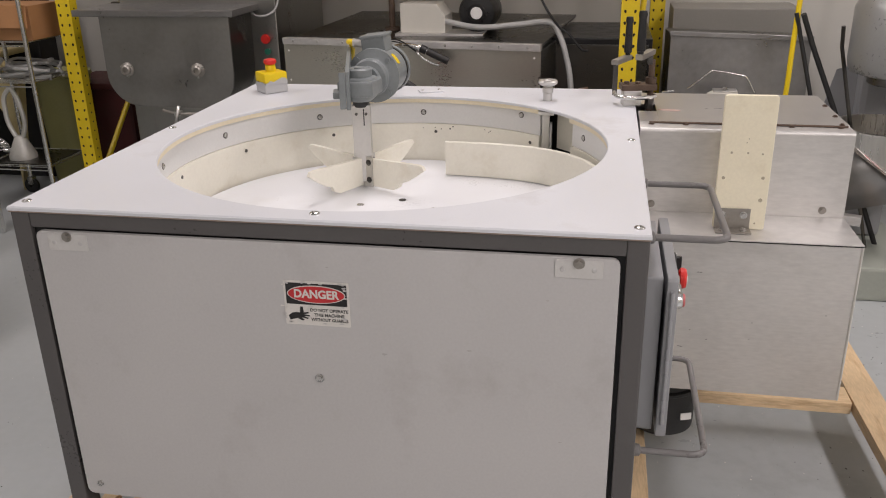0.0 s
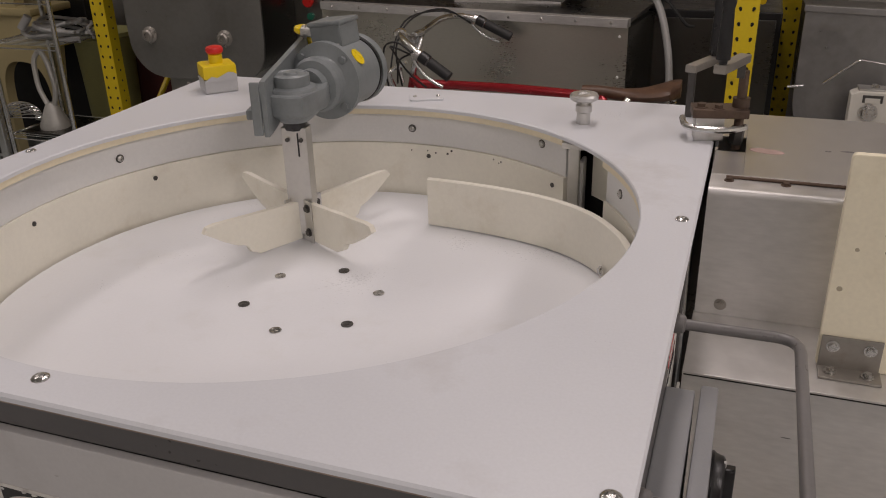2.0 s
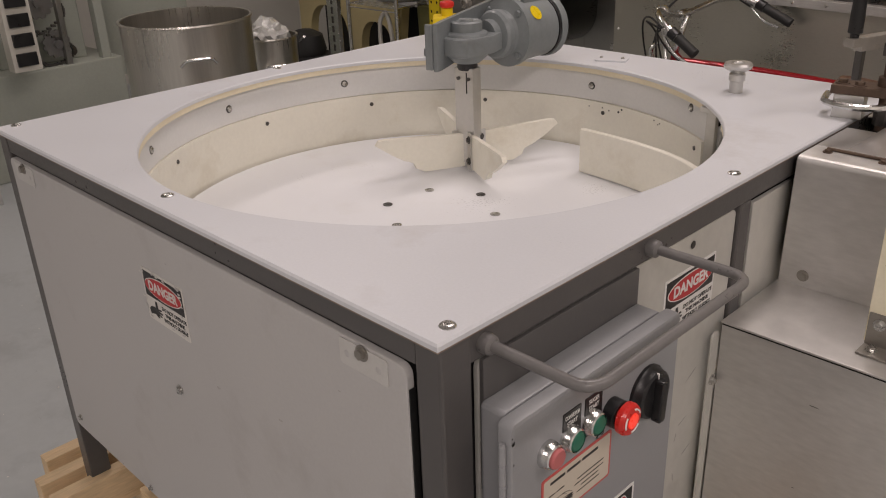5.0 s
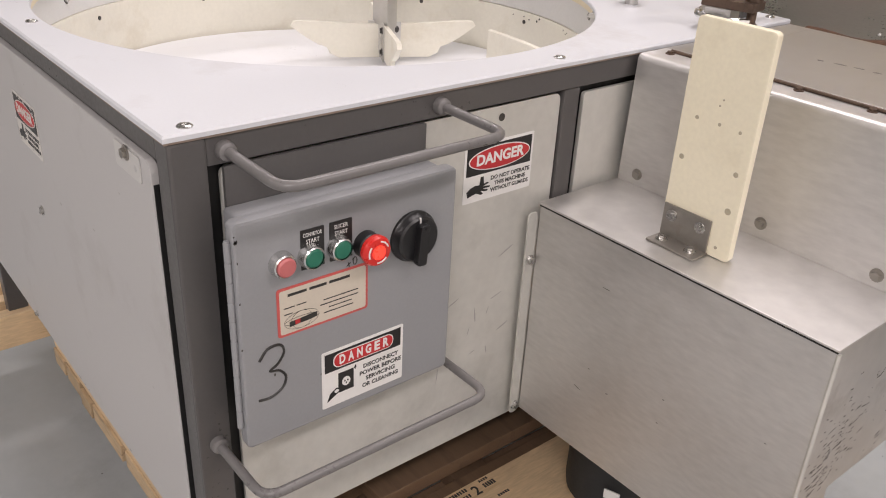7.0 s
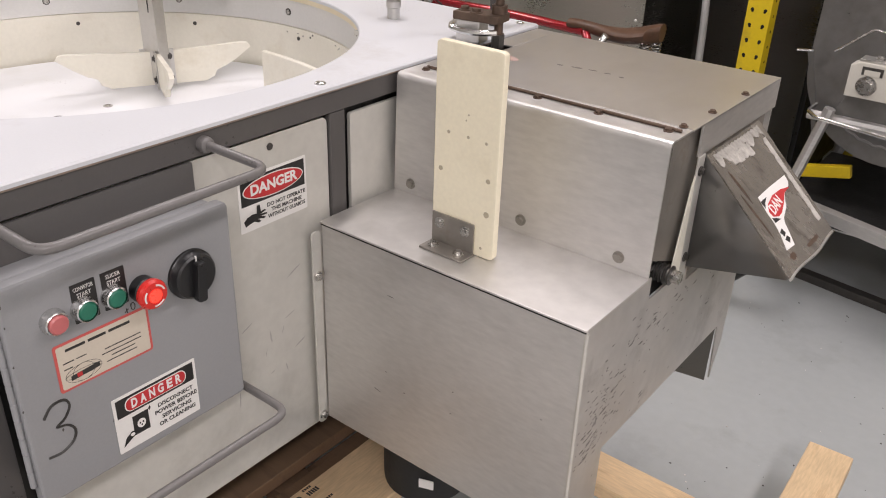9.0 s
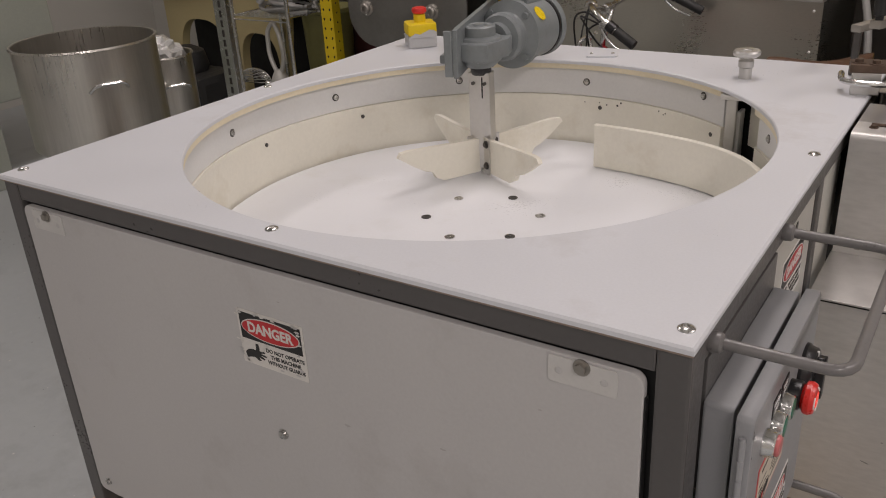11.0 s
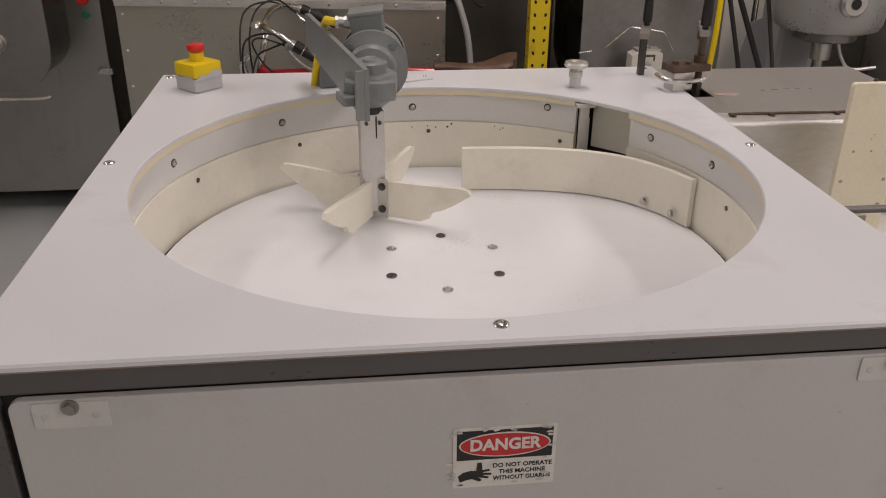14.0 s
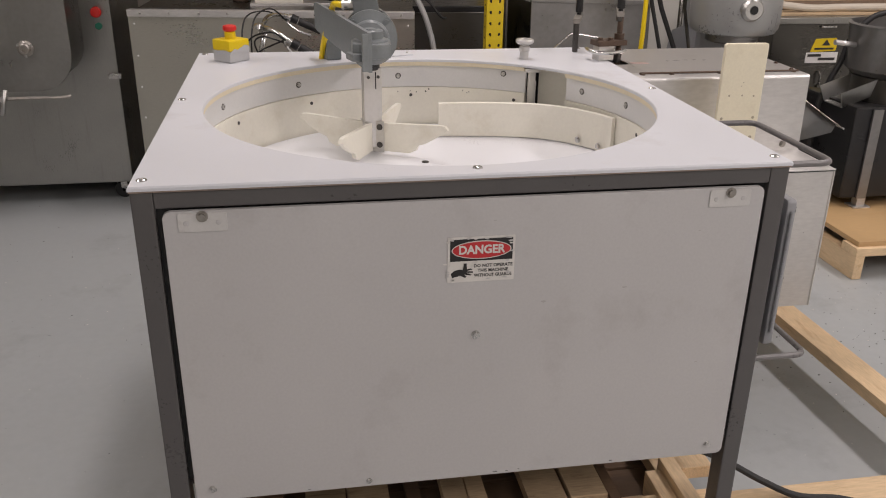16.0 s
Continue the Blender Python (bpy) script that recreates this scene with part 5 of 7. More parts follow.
def board(x0, x1, y0, y1, z0, z1, mat, turn=0.0, name="board"):
    cx, cy = (x0 + x1) / 2, (y0 + y1) / 2
    return part(name, box(B(), x0, x1, y0, y1, z0, z1, 0.003, pose(cx, cy, 0, 0, 0, turn) @ pose(-cx, -cy, 0)), mat, skid)


for x0 in (-0.575, -0.655, -0.735):
    board(x0, x0 + 0.038, -0.095 if x0 > -0.7 else -0.05, 1.3 if x0 > -0.6 else 0.2, 0.045, 0.134, PINE, 0, "runner")
for x0, y0, y1, z1 in ((0.474, -0.05, 0.185, 0.112), (0.514, -0.06, 0.205, 0.134), (0.505, 1.12, 1.3, 0.134)):
    board(x0, x0 + 0.038, y0, y1, 0.045, z1, PINE, 0, "runner")
board(0.607, 0.645, 0.9, 1.3, 0.045, 0.134, OLD_SHADE_WOOD, 0, "runner")
board(0.52, 0.672, 0.22, 0.885, 0.0445, 0.08, PINE, 0, "stamped_board")
board(0.4, 0.484, 0.38, 1.28, 0.085, 0.118, OLD_SHADE_WOOD, 0, "deck_board")
# Low dark board stands in for the shadow beside the stamped board.
board(0.487, 0.517, 0.36, 1.11, 0.045, 0.07, OLD_SHADE_WOOD, 0, "deck_board")
board(-0.63, -0.575, 0.005, 0.06, 0.046, 0.109, PINE, 0, "block")
board(0.553, 0.606, 0.0, 0.06, 0.046, 0.109, PINE, 0, "block")
board(-0.634, -0.575, 1.19, 1.25, 0.046, 0.109, PINE, 0, "block")
board(0.545, 0.606, 1.19, 1.25, 0.046, 0.109, PINE, 0, "block")
board(-0.76, 0.68, 0.09, 0.18, 0.006, 0.044, PINE_X, 0, "bottom_board")
# Two dark boards added to blacken the shaded gaps under the deck.
board(-0.57, 0.62, 0.19, 0.3, 0.006, 0.03, OLD_SHADE_WOOD, 0, "bottom_board")
board(-0.57, 0.62, 0.31, 0.44, 0.006, 0.03, OLD_SHADE_WOOD, 0, "bottom_board")
board(-0.57, 0.64, 0.58, 0.67, 0.006, 0.044, OLD_SHADE_WOOD, 0, "bottom_board")
board(-0.57, 0.7, 1.15, 1.24, 0.006, 0.044, OLD_SHADE_WOOD, 0, "bottom_board")
# deck slats: pine darkened for shade, some old, with dark fillers in the gaps
for x0, x1, z1, wood in ((-0.5, -0.395, 0.092, OLD_SHADE_WOOD), (-0.344, -0.251, 0.104, PINE_DULL), (-0.247, -0.15, 0.101, PINE_DULL), (-0.105, -0.07, 0.06, OLD_SHADE_WOOD), (-0.026, 0.03, 0.104, PINE_DULL), (0.034, 0.078, 0.099, PINE_DULL), (0.17, 0.262, 0.102, PINE_DULL), (0.27, 0.36, 0.106, PINE_DULL), (0.372, 0.398, 0.084, OLD_SHADE_WOOD)):
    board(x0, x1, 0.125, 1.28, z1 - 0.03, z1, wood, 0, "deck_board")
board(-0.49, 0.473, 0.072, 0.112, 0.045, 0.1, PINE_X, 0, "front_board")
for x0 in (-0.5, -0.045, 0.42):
    board(x0, x0 + 0.09, 0.13, 1.25, FL, 0.0055, OLD_SHADE_WOOD, 0, "stringer")
# low blocks under the front board, with a chipped gap between them
for x0, x1, dy in ((-0.485, -0.41, 0.001), (-0.395, -0.3, 0.002), (-0.28, -0.21, -0.003), (-0.205, -0.03, 0.0), (-0.012, 0.2, 0.002), (0.215, 0.47, -0.002)):
    board(x0, x1, 0.066 + dy, 0.087, 0.0, 0.0445, PINE_DULL, 0, "front_block")
board(0.67, 1.3, 1.04, 1.14, 0.012, 0.05, PINE_X, 0, "cross_beam")
board(0.682, 1.33, 0.06, 0.155, 0.012, 0.05, PINE_X, 0, "cross_beam")
board(1.315, 1.413, -0.1, 1.495, 0.012, 0.0505, PINE, 1.7, "long_beam")
m = Matrix.Translation((0.545, 0.57, 0.0801)) @ pose(0, 0, 0, 0, 0, 90)
lettering("2", 0.034, at(m, 0.0, 0.0, 0.0002), INK, skid, "stamp_number", bold=0.0006)
for u, v, w, h in ((-0.04, 0.014, 0.05, 0.009), (-0.04, -0.002, 0.046, 0.008), (0.03, 0.017, 0.024, 0.006), (0.034, 0.002, 0.03, 0.012), (-0.02, -0.035, 0.05, 0.008), (0.04, -0.035, 0.03, 0.006), (0.0, -0.05, 0.06, 0.005)):
    bm = B()
    steps = max(3, int(w / 0.006))
    for k in range(steps):
        c = u - w / 2 + w * (k + 0.5) / steps
        prism(bm, [(c - 0.0021, v - h / 2), (c + 0.0021, v - h / 2), (c + 0.0021, v + h / 2), (c - 0.0021, v + h / 2)], 0.0003, m)
    part("stamp_bar", bm, INK, skid, "burnt-in stamp marks", smooth=False)
power = thing("power_cable", "black power cable lying over the skid and floor", "cable", (0.6, 0, 0.0))
part("cable_run", tube(B(), smooth_path([(0.42, 0.3, 0.125), (0.56, 0.23, 0.15), (0.66, 0.19, 0.13), (0.76, 0.14, 0.085), (0.84, 0.1, 0.0605), (0.95, 0.07, 0.0595), (1.06, 0.02, 0.03), (1.2, -0.12, FL + 0.03), (1.32, -0.3, FL + 0.009), (1.5, -0.6, FL + 0.009)], 8), 0.0085, 10), RUBBER, power)

# ---- behind the machine: pallet rack ----
rack = thing("pallet_rack", "tall yellow perforated steel pallet rack uprights with braces", "rack", (-0.75, 2.6, 0))


def upright(x, y, w=0.08, d=0.065, top=2.6, foot=True):
    """A perforated channel upright with teardrop holes down its face."""
    bm = B()
    prism(bm, [(-w / 2, 0), (w / 2, 0), (w / 2, d), (w / 2 - 0.02, d), (w / 2 - 0.02, d - 0.004), (w / 2 - 0.004, d - 0.004), (w / 2 - 0.004, 0.004), (-w / 2 + 0.004, 0.004), (-w / 2 + 0.004, d - 0.004), (-w / 2 + 0.02, d - 0.004), (-w / 2 + 0.02, d), (-w / 2, d)], top - 0.006 - FL, Matrix.Translation((x, y, FL + 0.006)))
    post = part("upright", bm, YELLOW, rack, smooth=False)
    bm = B()
    z = FL + 0.12
    while z < 1.5:
        for s in (-1, 1):
            cyl(bm, (x + s * 0.022, y - 0.0008, z), (x + s * 0.022, y + 0.001, z), 0.0058, seg=10)
            cyl(bm, (x + s * 0.0205, y - 0.0008, z - 0.005), (x + s * 0.0205, y + 0.001, z - 0.005), 0.0042, seg=8)
            cyl(bm, (x + s * (w / 2 + 0.0008), y + 0.035, z + 0.03), (x + s * (w / 2 - 0.001), y + 0.035, z + 0.03), 0.005, seg=8)
        z += 0.0508
    tagged(part("slot_row", bm, GAP, post), kind="stuff")
    if foot:
        part("foot_plate", box(B(), x - 0.06, x + 0.06, y - 0.02, y + 0.1, FL + 0.0005, FL + 0.006), YELLOW, rack)
    return post


for ux, uy, uw in ((-2.315, 2.85, 0.08), (-2.315, 3.85, 0.08), (0.615, 2.6, 0.08), (0.79, 3.62, 0.08)):
    upright(ux, uy, uw)
part("brace", tube(B(), [(-2.32, 2.91, 0.03), (-2.32, 3.84, 0.86)], 0.015, 8), YELLOW, rack)
part("brace", box(B(), -2.335, -2.295, 2.916, 3.849, 0.045, 0.09, 0.003), YELLOW, rack)
part("brace", tube(B(), [(0.66, 2.66, 0.95), (0.77, 3.6, 1.5)], 0.014, 8), YELLOW, rack)
# Beams and decking lie out of view, added to shade what stands below.
part("beam", box(B(), 0.045, 2.87, 1.52, 1.62, -0.05, 0.0, 0.004, axes((-2.315, 2.856, 0), (2.93, -0.25, 0), (0, 0, 1))), YELLOW, rack)
part("beam", box(B(), 0.045, 3.05, 1.52, 1.62, -0.05, 0.0, 0.004, axes((-2.315, 3.856, 0), (3.1, -0.23, 0), (0, 0, 1))), YELLOW, rack)
for k in range(16):
    dx = -2.2 + 0.176 * k
    part("deck_board", box(B(), dx, dx + 0.155, 2.84 - 0.085 * (dx + 2.3), 3.93 - 0.075 * (dx + 2.3), 1.6205, 1.645, 0.002), PINE, rack)

# ---- dough mixer with tilting tub ----
mixer = thing("dough_mixer", "large dull stainless dough mixer with U-shaped tub on casters", "mixer", (-1.7, 3.0, 0))
part("cabinet", box(B(), -2.06, -1.18, 2.975, 3.75, 0.001, 1.3, 0.006), STEEL_DIM, mixer, "dull stainless cabinet")
U = [(-2.035, 1.0), (-2.035, 0.735)]
for k in range(1, 9):
    a = radians(180 + 90 * k / 9)
    U.append((-1.855 + 0.18 * math.cos(a), 0.715 + 0.168 * math.sin(a)))
U += [(-1.86, 0.548), (-1.46, 0.545)]
for k in range(1, 9):
    a = radians(270 + 90 * k / 9)
    U.append((-1.46 + 0.158 * math.cos(a), 0.703 + 0.158 * math.sin(a)))
U += [(-1.301, 0.72), (-1.299, 1.0)]
U = [(u + (-0.008 if u > -1.5 else 0.032), v) for u, v in U]
m_tub = axes((0, 2.66, 0), (1, 0, 0), (0, 0, 1))
tub = part("tub_end", prism(B(), U, 0.012, at(m_tub, 0, 0, -0.012), 0.003), PEENED, mixer, "U-shaped dull stainless tub end")
part("tub_body", prism(B(), [(-1.67 + (u + 1.67) * 0.965, 0.78 + (v - 0.78) * 0.955) for u, v in U], 0.3, at(m_tub, 0, 0, -0.313)), STEEL_DARK, mixer)
part("tub_rim", box(B(), -2.135, -1.275, 2.64, 2.99, 1.0, 1.032, 0.004), STEEL_GREY, mixer)
part("tub_cover", box(B(), -2.12, -1.2, 2.99, 3.5, 1.0, 1.04, 0.004), STEEL_DARK, mixer)
for hx in (-1.884, -1.497):
    hub = part("shaft_hub", lathe(B(), [(0, 0), (0.036, 0), (0.036, 0.006), (0.026, 0.012), (0.026, 0.024), (0.02, 0.03), (0.012, 0.03), (0.012, 0.02), (0, 0.02)], aim((hx, 2.66, 0.737), (hx, 2.0, 0.737))[0], 24), BRACKET, mixer)
    for k in range(3):
        a = radians(30 + 120 * k)
        part("hub_bolt", bolt_head(B(), (hx + 0.03 * math.cos(a), 2.655, 0.737 + 0.03 * math.sin(a)), (0, -1, 0), 0.006, 0.006, 6), BOLT, hub)
part("latch_bar", tube(B(), smooth_path([(-1.7, 2.63, 0.535), (-1.62, 2.6, 0.528), (-1.5, 2.6, 0.528), (-1.36, 2.62, 0.524), (-1.33, 2.63, 0.53)], 5), 0.008, 8), BRACKET, mixer)
part("latch_lever", tube(B(), [(-1.59, 2.585, 0.57), (-1.615, 2.57, 0.46)], 0.009, 10), ALUMINIUM, mixer)
part("latch_pin", tube(B(), [(-1.61, 2.59, 0.525), (-1.61, 2.64, 0.525)], 0.014, 10), ALUMINIUM, mixer)
part("red_button", lathe(B(), [(0, 0), (0.02, 0), (0.022, 0.008), (0.026, 0.02), (0.022, 0.028), (0, 0.03)], aim((-1.243, 2.974, 0.853), (-1.243, 2, 0.853))[0], 20), RED, mixer)
part("green_button", lathe(B(), [(0, 0), (0.016, 0), (0.016, 0.014), (0, 0.016)], aim((-1.24, 2.974, 0.787), (-1.24, 2, 0.787))[0], 20), GREEN, mixer)
part("door_latch", box(B(), -1.225, -1.165, 2.95, 2.974, 0.535, 0.562, 0.004), BOLT, mixer)
part("loose_wire", tube(B(), smooth_path([(-1.32, 2.97, 1.0), (-1.27, 2.93, 0.975), (-1.21, 2.95, 0.98), (-1.17, 2.98, 1.03), (-1.14, 3.0, 1.2)], 6), 0.006, 8), GREY_CORD, mixer)


def caster(x, y, parent, r=0.045, turn=0.0):
    mt = Matrix.Translation((x, y, FL)) @ pose(0, 0, 0, 0, 0, turn)
    wheel = part("caster_wheel", lathe(B(), [(0.01, -0.014), (r * 0.7, -0.014), (r, -0.01), (r, 0.01), (r * 0.7, 0.014), (0.01, 0.014)], mt @ axes((0, 0, r), (1, 0, 0), (0, 0, 1)), 20, closed=True), RUBBER, parent)
    part("caster_fork", box(B(), -0.012, 0.02, -0.022, 0.022, r * 1.2, r * 2.25, 0.003, mt), BOLT, wheel)


for x in (-2.01, -1.24):
    for y in (3.04, 3.68):
        caster(x, y, mixer)
red_cloth = thing("storage_crate", "dark red plastic crate standing under the rack", "crate", (-2.6, 3.5, 0))
part("crate_body", box(B(), -2.75, -2.3, 3.35, 3.75, FL, 0.52, 0.02), DARK_RED, red_cloth)
part("crate_rim", box(B(), -2.77, -2.28, 3.33, 3.77, 0.49, 0.53, 0.01), DARK_RED, red_cloth)

# ---- stainless tank with lid, motor and conduit ----
tank = thing("water_tank", "long stainless steel tank with riveted front and sloping lid", "tank", (-0.4, 3.0, 0))
ta, tb = Vector((-1.06, 2.735, 0)), Vector((0.228, 2.56, 0))
tu = (tb - ta).normalized()
m_tk = axes(ta, tu, (0, 0, 1))
TL = (tb - ta).length
part("tank_front", prism(B(), [(0, 0.12), (TL, 0.12), (TL, 0.868), (0, 0.868)], 0.004, at(m_tk, 0, 0, -0.004)), TANK_STEEL, tank, "large dull stainless front sheet")
part("top_flange", box(B(), 0, TL, 0.862, 0.893, -0.03, 0.012, 0.002, m_tk), STEEL, tank, "bright stainless top flange")
part("tank_body", box(B(), 0.005, TL - 0.004, 0.12, 0.86, -0.95, -0.005, 0.004, m_tk), STEEL_DARK, tank)
part("tank_lid", prism(B(), [(0.0, 0.868), (0.95, 0.905), (0.95, 0.918), (0.0, 0.88)], TL - 0.02, m_tk @ Matrix.Translation((0.01, 0, -0.03)) @ axes((0, 0, 0), (0, 0, -1), (0, 1, 0)) @ Matrix.Diagonal((1, 1, 1, 1))), STEEL_DARK, tank, "dark sloping stainless lid")
for k in range(10):
    part("rivet", screw_head(B(), m_tk @ Vector((0.06 + k * (TL - 0.12) / 9, 0.878, 0.012)), m_tk.to_3x3() @ Vector((0, 0, 1)), 0.006), BOLT, tank)
for k in range(5):
    for u in (0.025, TL - 0.03):
        part("rivet", screw_head(B(), m_tk @ Vector((u, 0.25 + 0.145 * k, 0.0)), m_tk.to_3x3() @ Vector((0, 0, 1)), 0.005), SIGN_WHITE, tank)
for u in (0.1, TL - 0.1):
    for w in (-0.1, -0.85):
        part("tank_leg", box(B(), u - 0.025, u + 0.025, FL, 0.12, w - 0.025, w + 0.025, 0.003, m_tk), STEEL_DARK, tank)
part("gear_housing", prism(B(), [(-0.11, 0), (0.12, 0), (0.12, 0.085), (0.075, 0.14), (-0.11, 0.14)], 0.16, axes((-0.38, 3.05, 0.898), (1, -0.06, 0), (0, 0, 1)), 0.004), WHITE_PAINT, tank, "off-white gear housing on the lid")
part("mount_plate", box(B(), -0.52, -0.08, 2.86, 3.06, 0.884, 0.898, 0.002), STEEL, tank)
bm = B()
lathe(bm, [(0, 0), (0.04, 0), (0.045, 0.005), (0.085, 0.012), (0.095, 0.03), (0.095, 0.2), (0.08, 0.22), (0, 0.22)], aim((-0.12, 2.93, 0.99), (-0.1, 3.4, 0.99))[0], 30)
mt = part("pump_motor", bm, BLACK, tank, "black electric motor on the lid")
part("motor_badge", lathe(B(), [(0, -0.001), (0.03, -0.001), (0.028, -0.004), (0, -0.004)], aim((-0.12, 2.93, 0.99), (-0.1, 3.4, 0.99))[0], 20), SIGN_WHITE, mt)
bm = B()
cyl(bm, (-0.57, 3.02, 0.894), (-0.57, 3.02, 1.1), 0.016, seg=12)
cyl(bm, (-0.57, 3.02, 0.894), (-0.57, 3.02, 0.91), 0.04, seg=16)
part("brown_post", bm, RUST, tank)
part("conduit", tube(B(), smooth_path([(-0.27, 2.9, 0.955), (-0.1, 2.86, 0.93), (0.1, 2.86, 0.945), (0.24, 2.88, 0.955), (0.29, 2.88, 0.9), (0.33, 2.84, 0.8), (0.36, 2.8, 0.65), (0.38, 2.78, 0.3), (0.4, 2.8, 0.02)], 6), 0.014, 10), GREY_CORD, tank, "grey flexible metal conduit")
part("spare_lead", tube(B(), smooth_path([(0.29, 2.88, 0.93), (0.24, 2.86, 1.0), (0.2, 2.9, 1.06)], 6), 0.006, 8), RUBBER, tank)
part("spare_lead", tube(B(), smooth_path([(0.29, 2.88, 0.93), (0.34, 2.86, 0.9), (0.4, 2.86, 0.83), (0.43, 2.88, 0.82)], 6), 0.006, 8), RUBBER, tank)
steam = thing("steel_cabinet", "plain black enamelled cabinet standing against the wall", "cabinet", (0.75, 3.5, 0))
part("cabinet_body", box(B(), 0.25, 0.74, 2.95, 3.6, 0.05, 0.87, 0.006), BLACK, steam)
part("cabinet_door", box(B(), 0.27, 0.72, 2.94, 2.949, 0.1, 0.84, 0.003), STEEL_DARK, steam)
part("cabinet_base", box(B(), 0.28, 0.71, 2.98, 3.58, FL, 0.05, 0.002), GAP, steam)
# This cabinet was also added to darken the space behind the tub.
base_unit = thing("grey_cabinet", "plain grey painted cabinet that also darkens the space behind the tilting tub", "cabinet", (1.2, 3.5, 0))
part("cabinet_body", box(B(), 0.86, 1.5, 3.4, 3.72, 0.05, 0.965, 0.006), CABINET_GREY, base_unit)
part("cabinet_base", box(B(), 0.89, 1.47, 3.43, 3.7, FL, 0.05, 0.002), GAP, base_unit)

# ---- cruiser bicycle leaning behind the machine ----
bike = thing("bicycle", "red cruiser bicycle with worn brown leather saddle and cream-walled tyres", "bicycle", (-0.2, 1.95, 0))


def bike_wheel(c, turn, r=0.345):
    mw = Matrix.Translation(c) @ pose(0, 0, 0, 0, 0, turn) @ axes((0, 0, 0), (1, 0, 0), (0, 0, 1))
    tyre = part("tyre", lathe(B(), [(r - 0.048, -0.015), (r - 0.035, -0.024), (r - 0.02, -0.025), (r - 0.006, -0.016), (r, 0), (r - 0.006, 0.016), (r - 0.02, 0.025), (r - 0.035, 0.024), (r - 0.048, 0.015)], mw, 48, closed=True), RUBBER, bike)
    for s in (-1, 1):
        part("tyre_wall", lathe(B(), [(r - 0.047, s * 0.018), (r - 0.036, s * 0.0258), (r - 0.024, s * 0.0262), (r - 0.024, s * 0.023), (r - 0.046, s * 0.015)], mw, 48, closed=True), WHITEWALL, tyre)
    part("rim", lathe(B(), [(r - 0.062, -0.013), (r - 0.0485, -0.0145), (r - 0.0485, 0.0145), (r - 0.062, 0.013)], mw, 48, closed=True), CHROME, tyre)
    hub = part("wheel_hub", lathe(B(), [(0.0, -0.045), (0.012, -0.045), (0.02, -0.03), (0.013, -0.02), (0.013, 0.02), (0.02, 0.03), (0.012, 0.045), (0, 0.045)], mw, 16), CHROME, tyre)
    for k in range(28):
        a = 2 * math.pi * k / 28
        s = 0.03 if k % 2 else -0.03
        part("spoke", tube(B(), [mw @ Vector((0.018 * math.cos(a + 0.5), 0.018 * math.sin(a + 0.5), s)), mw @ Vector(((r - 0.06) * math.cos(a), (r - 0.06) * math.sin(a), 0))], 0.0013, 4), CHROME, hub)


BF, BR = Vector((-0.58, 2.28, FL + 0.345)), Vector((0.595, 2.237, FL + 0.345))
bike_wheel(BF, -3)
bike_wheel(BR, -2)
head = Vector((-0.47, 2.25, 0.72))
seat_base = Vector((0.26, 2.14, 0.65))
crankc = Vector((0.14, 2.22, 0.18))
for p, q, r in ((head, crankc, 0.017), (head + Vector((0.03, 0, -0.02)), Vector((0.2, 2.185, 0.71)), 0.016), (Vector((0.2, 2.19, 0.71)), seat_base, 0.014), (seat_base, crankc, 0.015), (seat_base, BR, 0.009), (crankc, BR, 0.009), (head, BF, 0.012)):
    part("frame_tube", tube(B(), smooth_path([p, (p + q) / 2 + Vector((0, 0, 0.006)), q], 6), r, 12), BIKE_RED, bike)
STEM = Vector((-0.435, 2.25, 0.865))
part("stem", tube(B(), [head, STEM], 0.013, 10), CHROME, bike)
bar = smooth_path([(-0.29, 1.968, 0.836), (-0.339, 1.972, 0.866), (-0.384, 1.993, 0.893), (-0.43, 2.06, 0.903), (-0.448, 2.15, 0.88), STEM + Vector((-0.012, 0, 0)), (-0.446, 2.36, 0.875), (-0.425, 2.45, 0.892), (-0.38, 2.525, 0.89), (-0.325, 2.565, 0.87), (-0.28, 2.57, 0.85)], 7)
part("handlebar", tube(B(), bar, 0.011, 12), CHROME, bike, "swept chrome handlebar")
for y, tip in ((1.968, (-0.232, 1.963, 0.8)), (2.57, (-0.2, 2.57, 0.812))):
    s0 = Vector((-0.325, y + (0.003 if y < 2 else -0.005), 0.858 if y < 2 else 0.87))
    d = (Vector(tip) - s0).normalized()
    part("grip", tube(B(), [s0 + d * 0.03, tip], 0.017, 14), RUBBER, bike, "black rubber grip")
    part("shifter_clamp", tube(B(), [s0 - d * 0.004, s0 + d * 0.026], 0.0195, 12), BLACK, bike)
    part("clamp_band", tube(B(), [s0 - d * 0.018, s0 - d * 0.006], 0.0155, 12), CHROME, bike)
    low = Vector((0, -0.012 if y < 2 else 0.0, -0.03))
    part("brake_lever", tube(B(), smooth_path([s0 - d * 0.03, s0 - d * 0.02 + low, s0 + d * 0.03 + low * 1.5, s0 + d * 0.09 + low * 1.3], 5), 0.0055, 8), CHROME, bike)
    part("lever_perch", box(B(), -0.014, 0.014, -0.01, 0.01, -0.012, 0.012, 0.004, Matrix.Translation(s0 - d * 0.022 + low * 0.4)), BOLT, bike)
part("stem_clamp", tube(B(), [STEM + Vector((-0.012, -0.03, 0)), STEM + Vector((-0.012, 0.03, 0))], 0.018, 12), CHROME, bike)
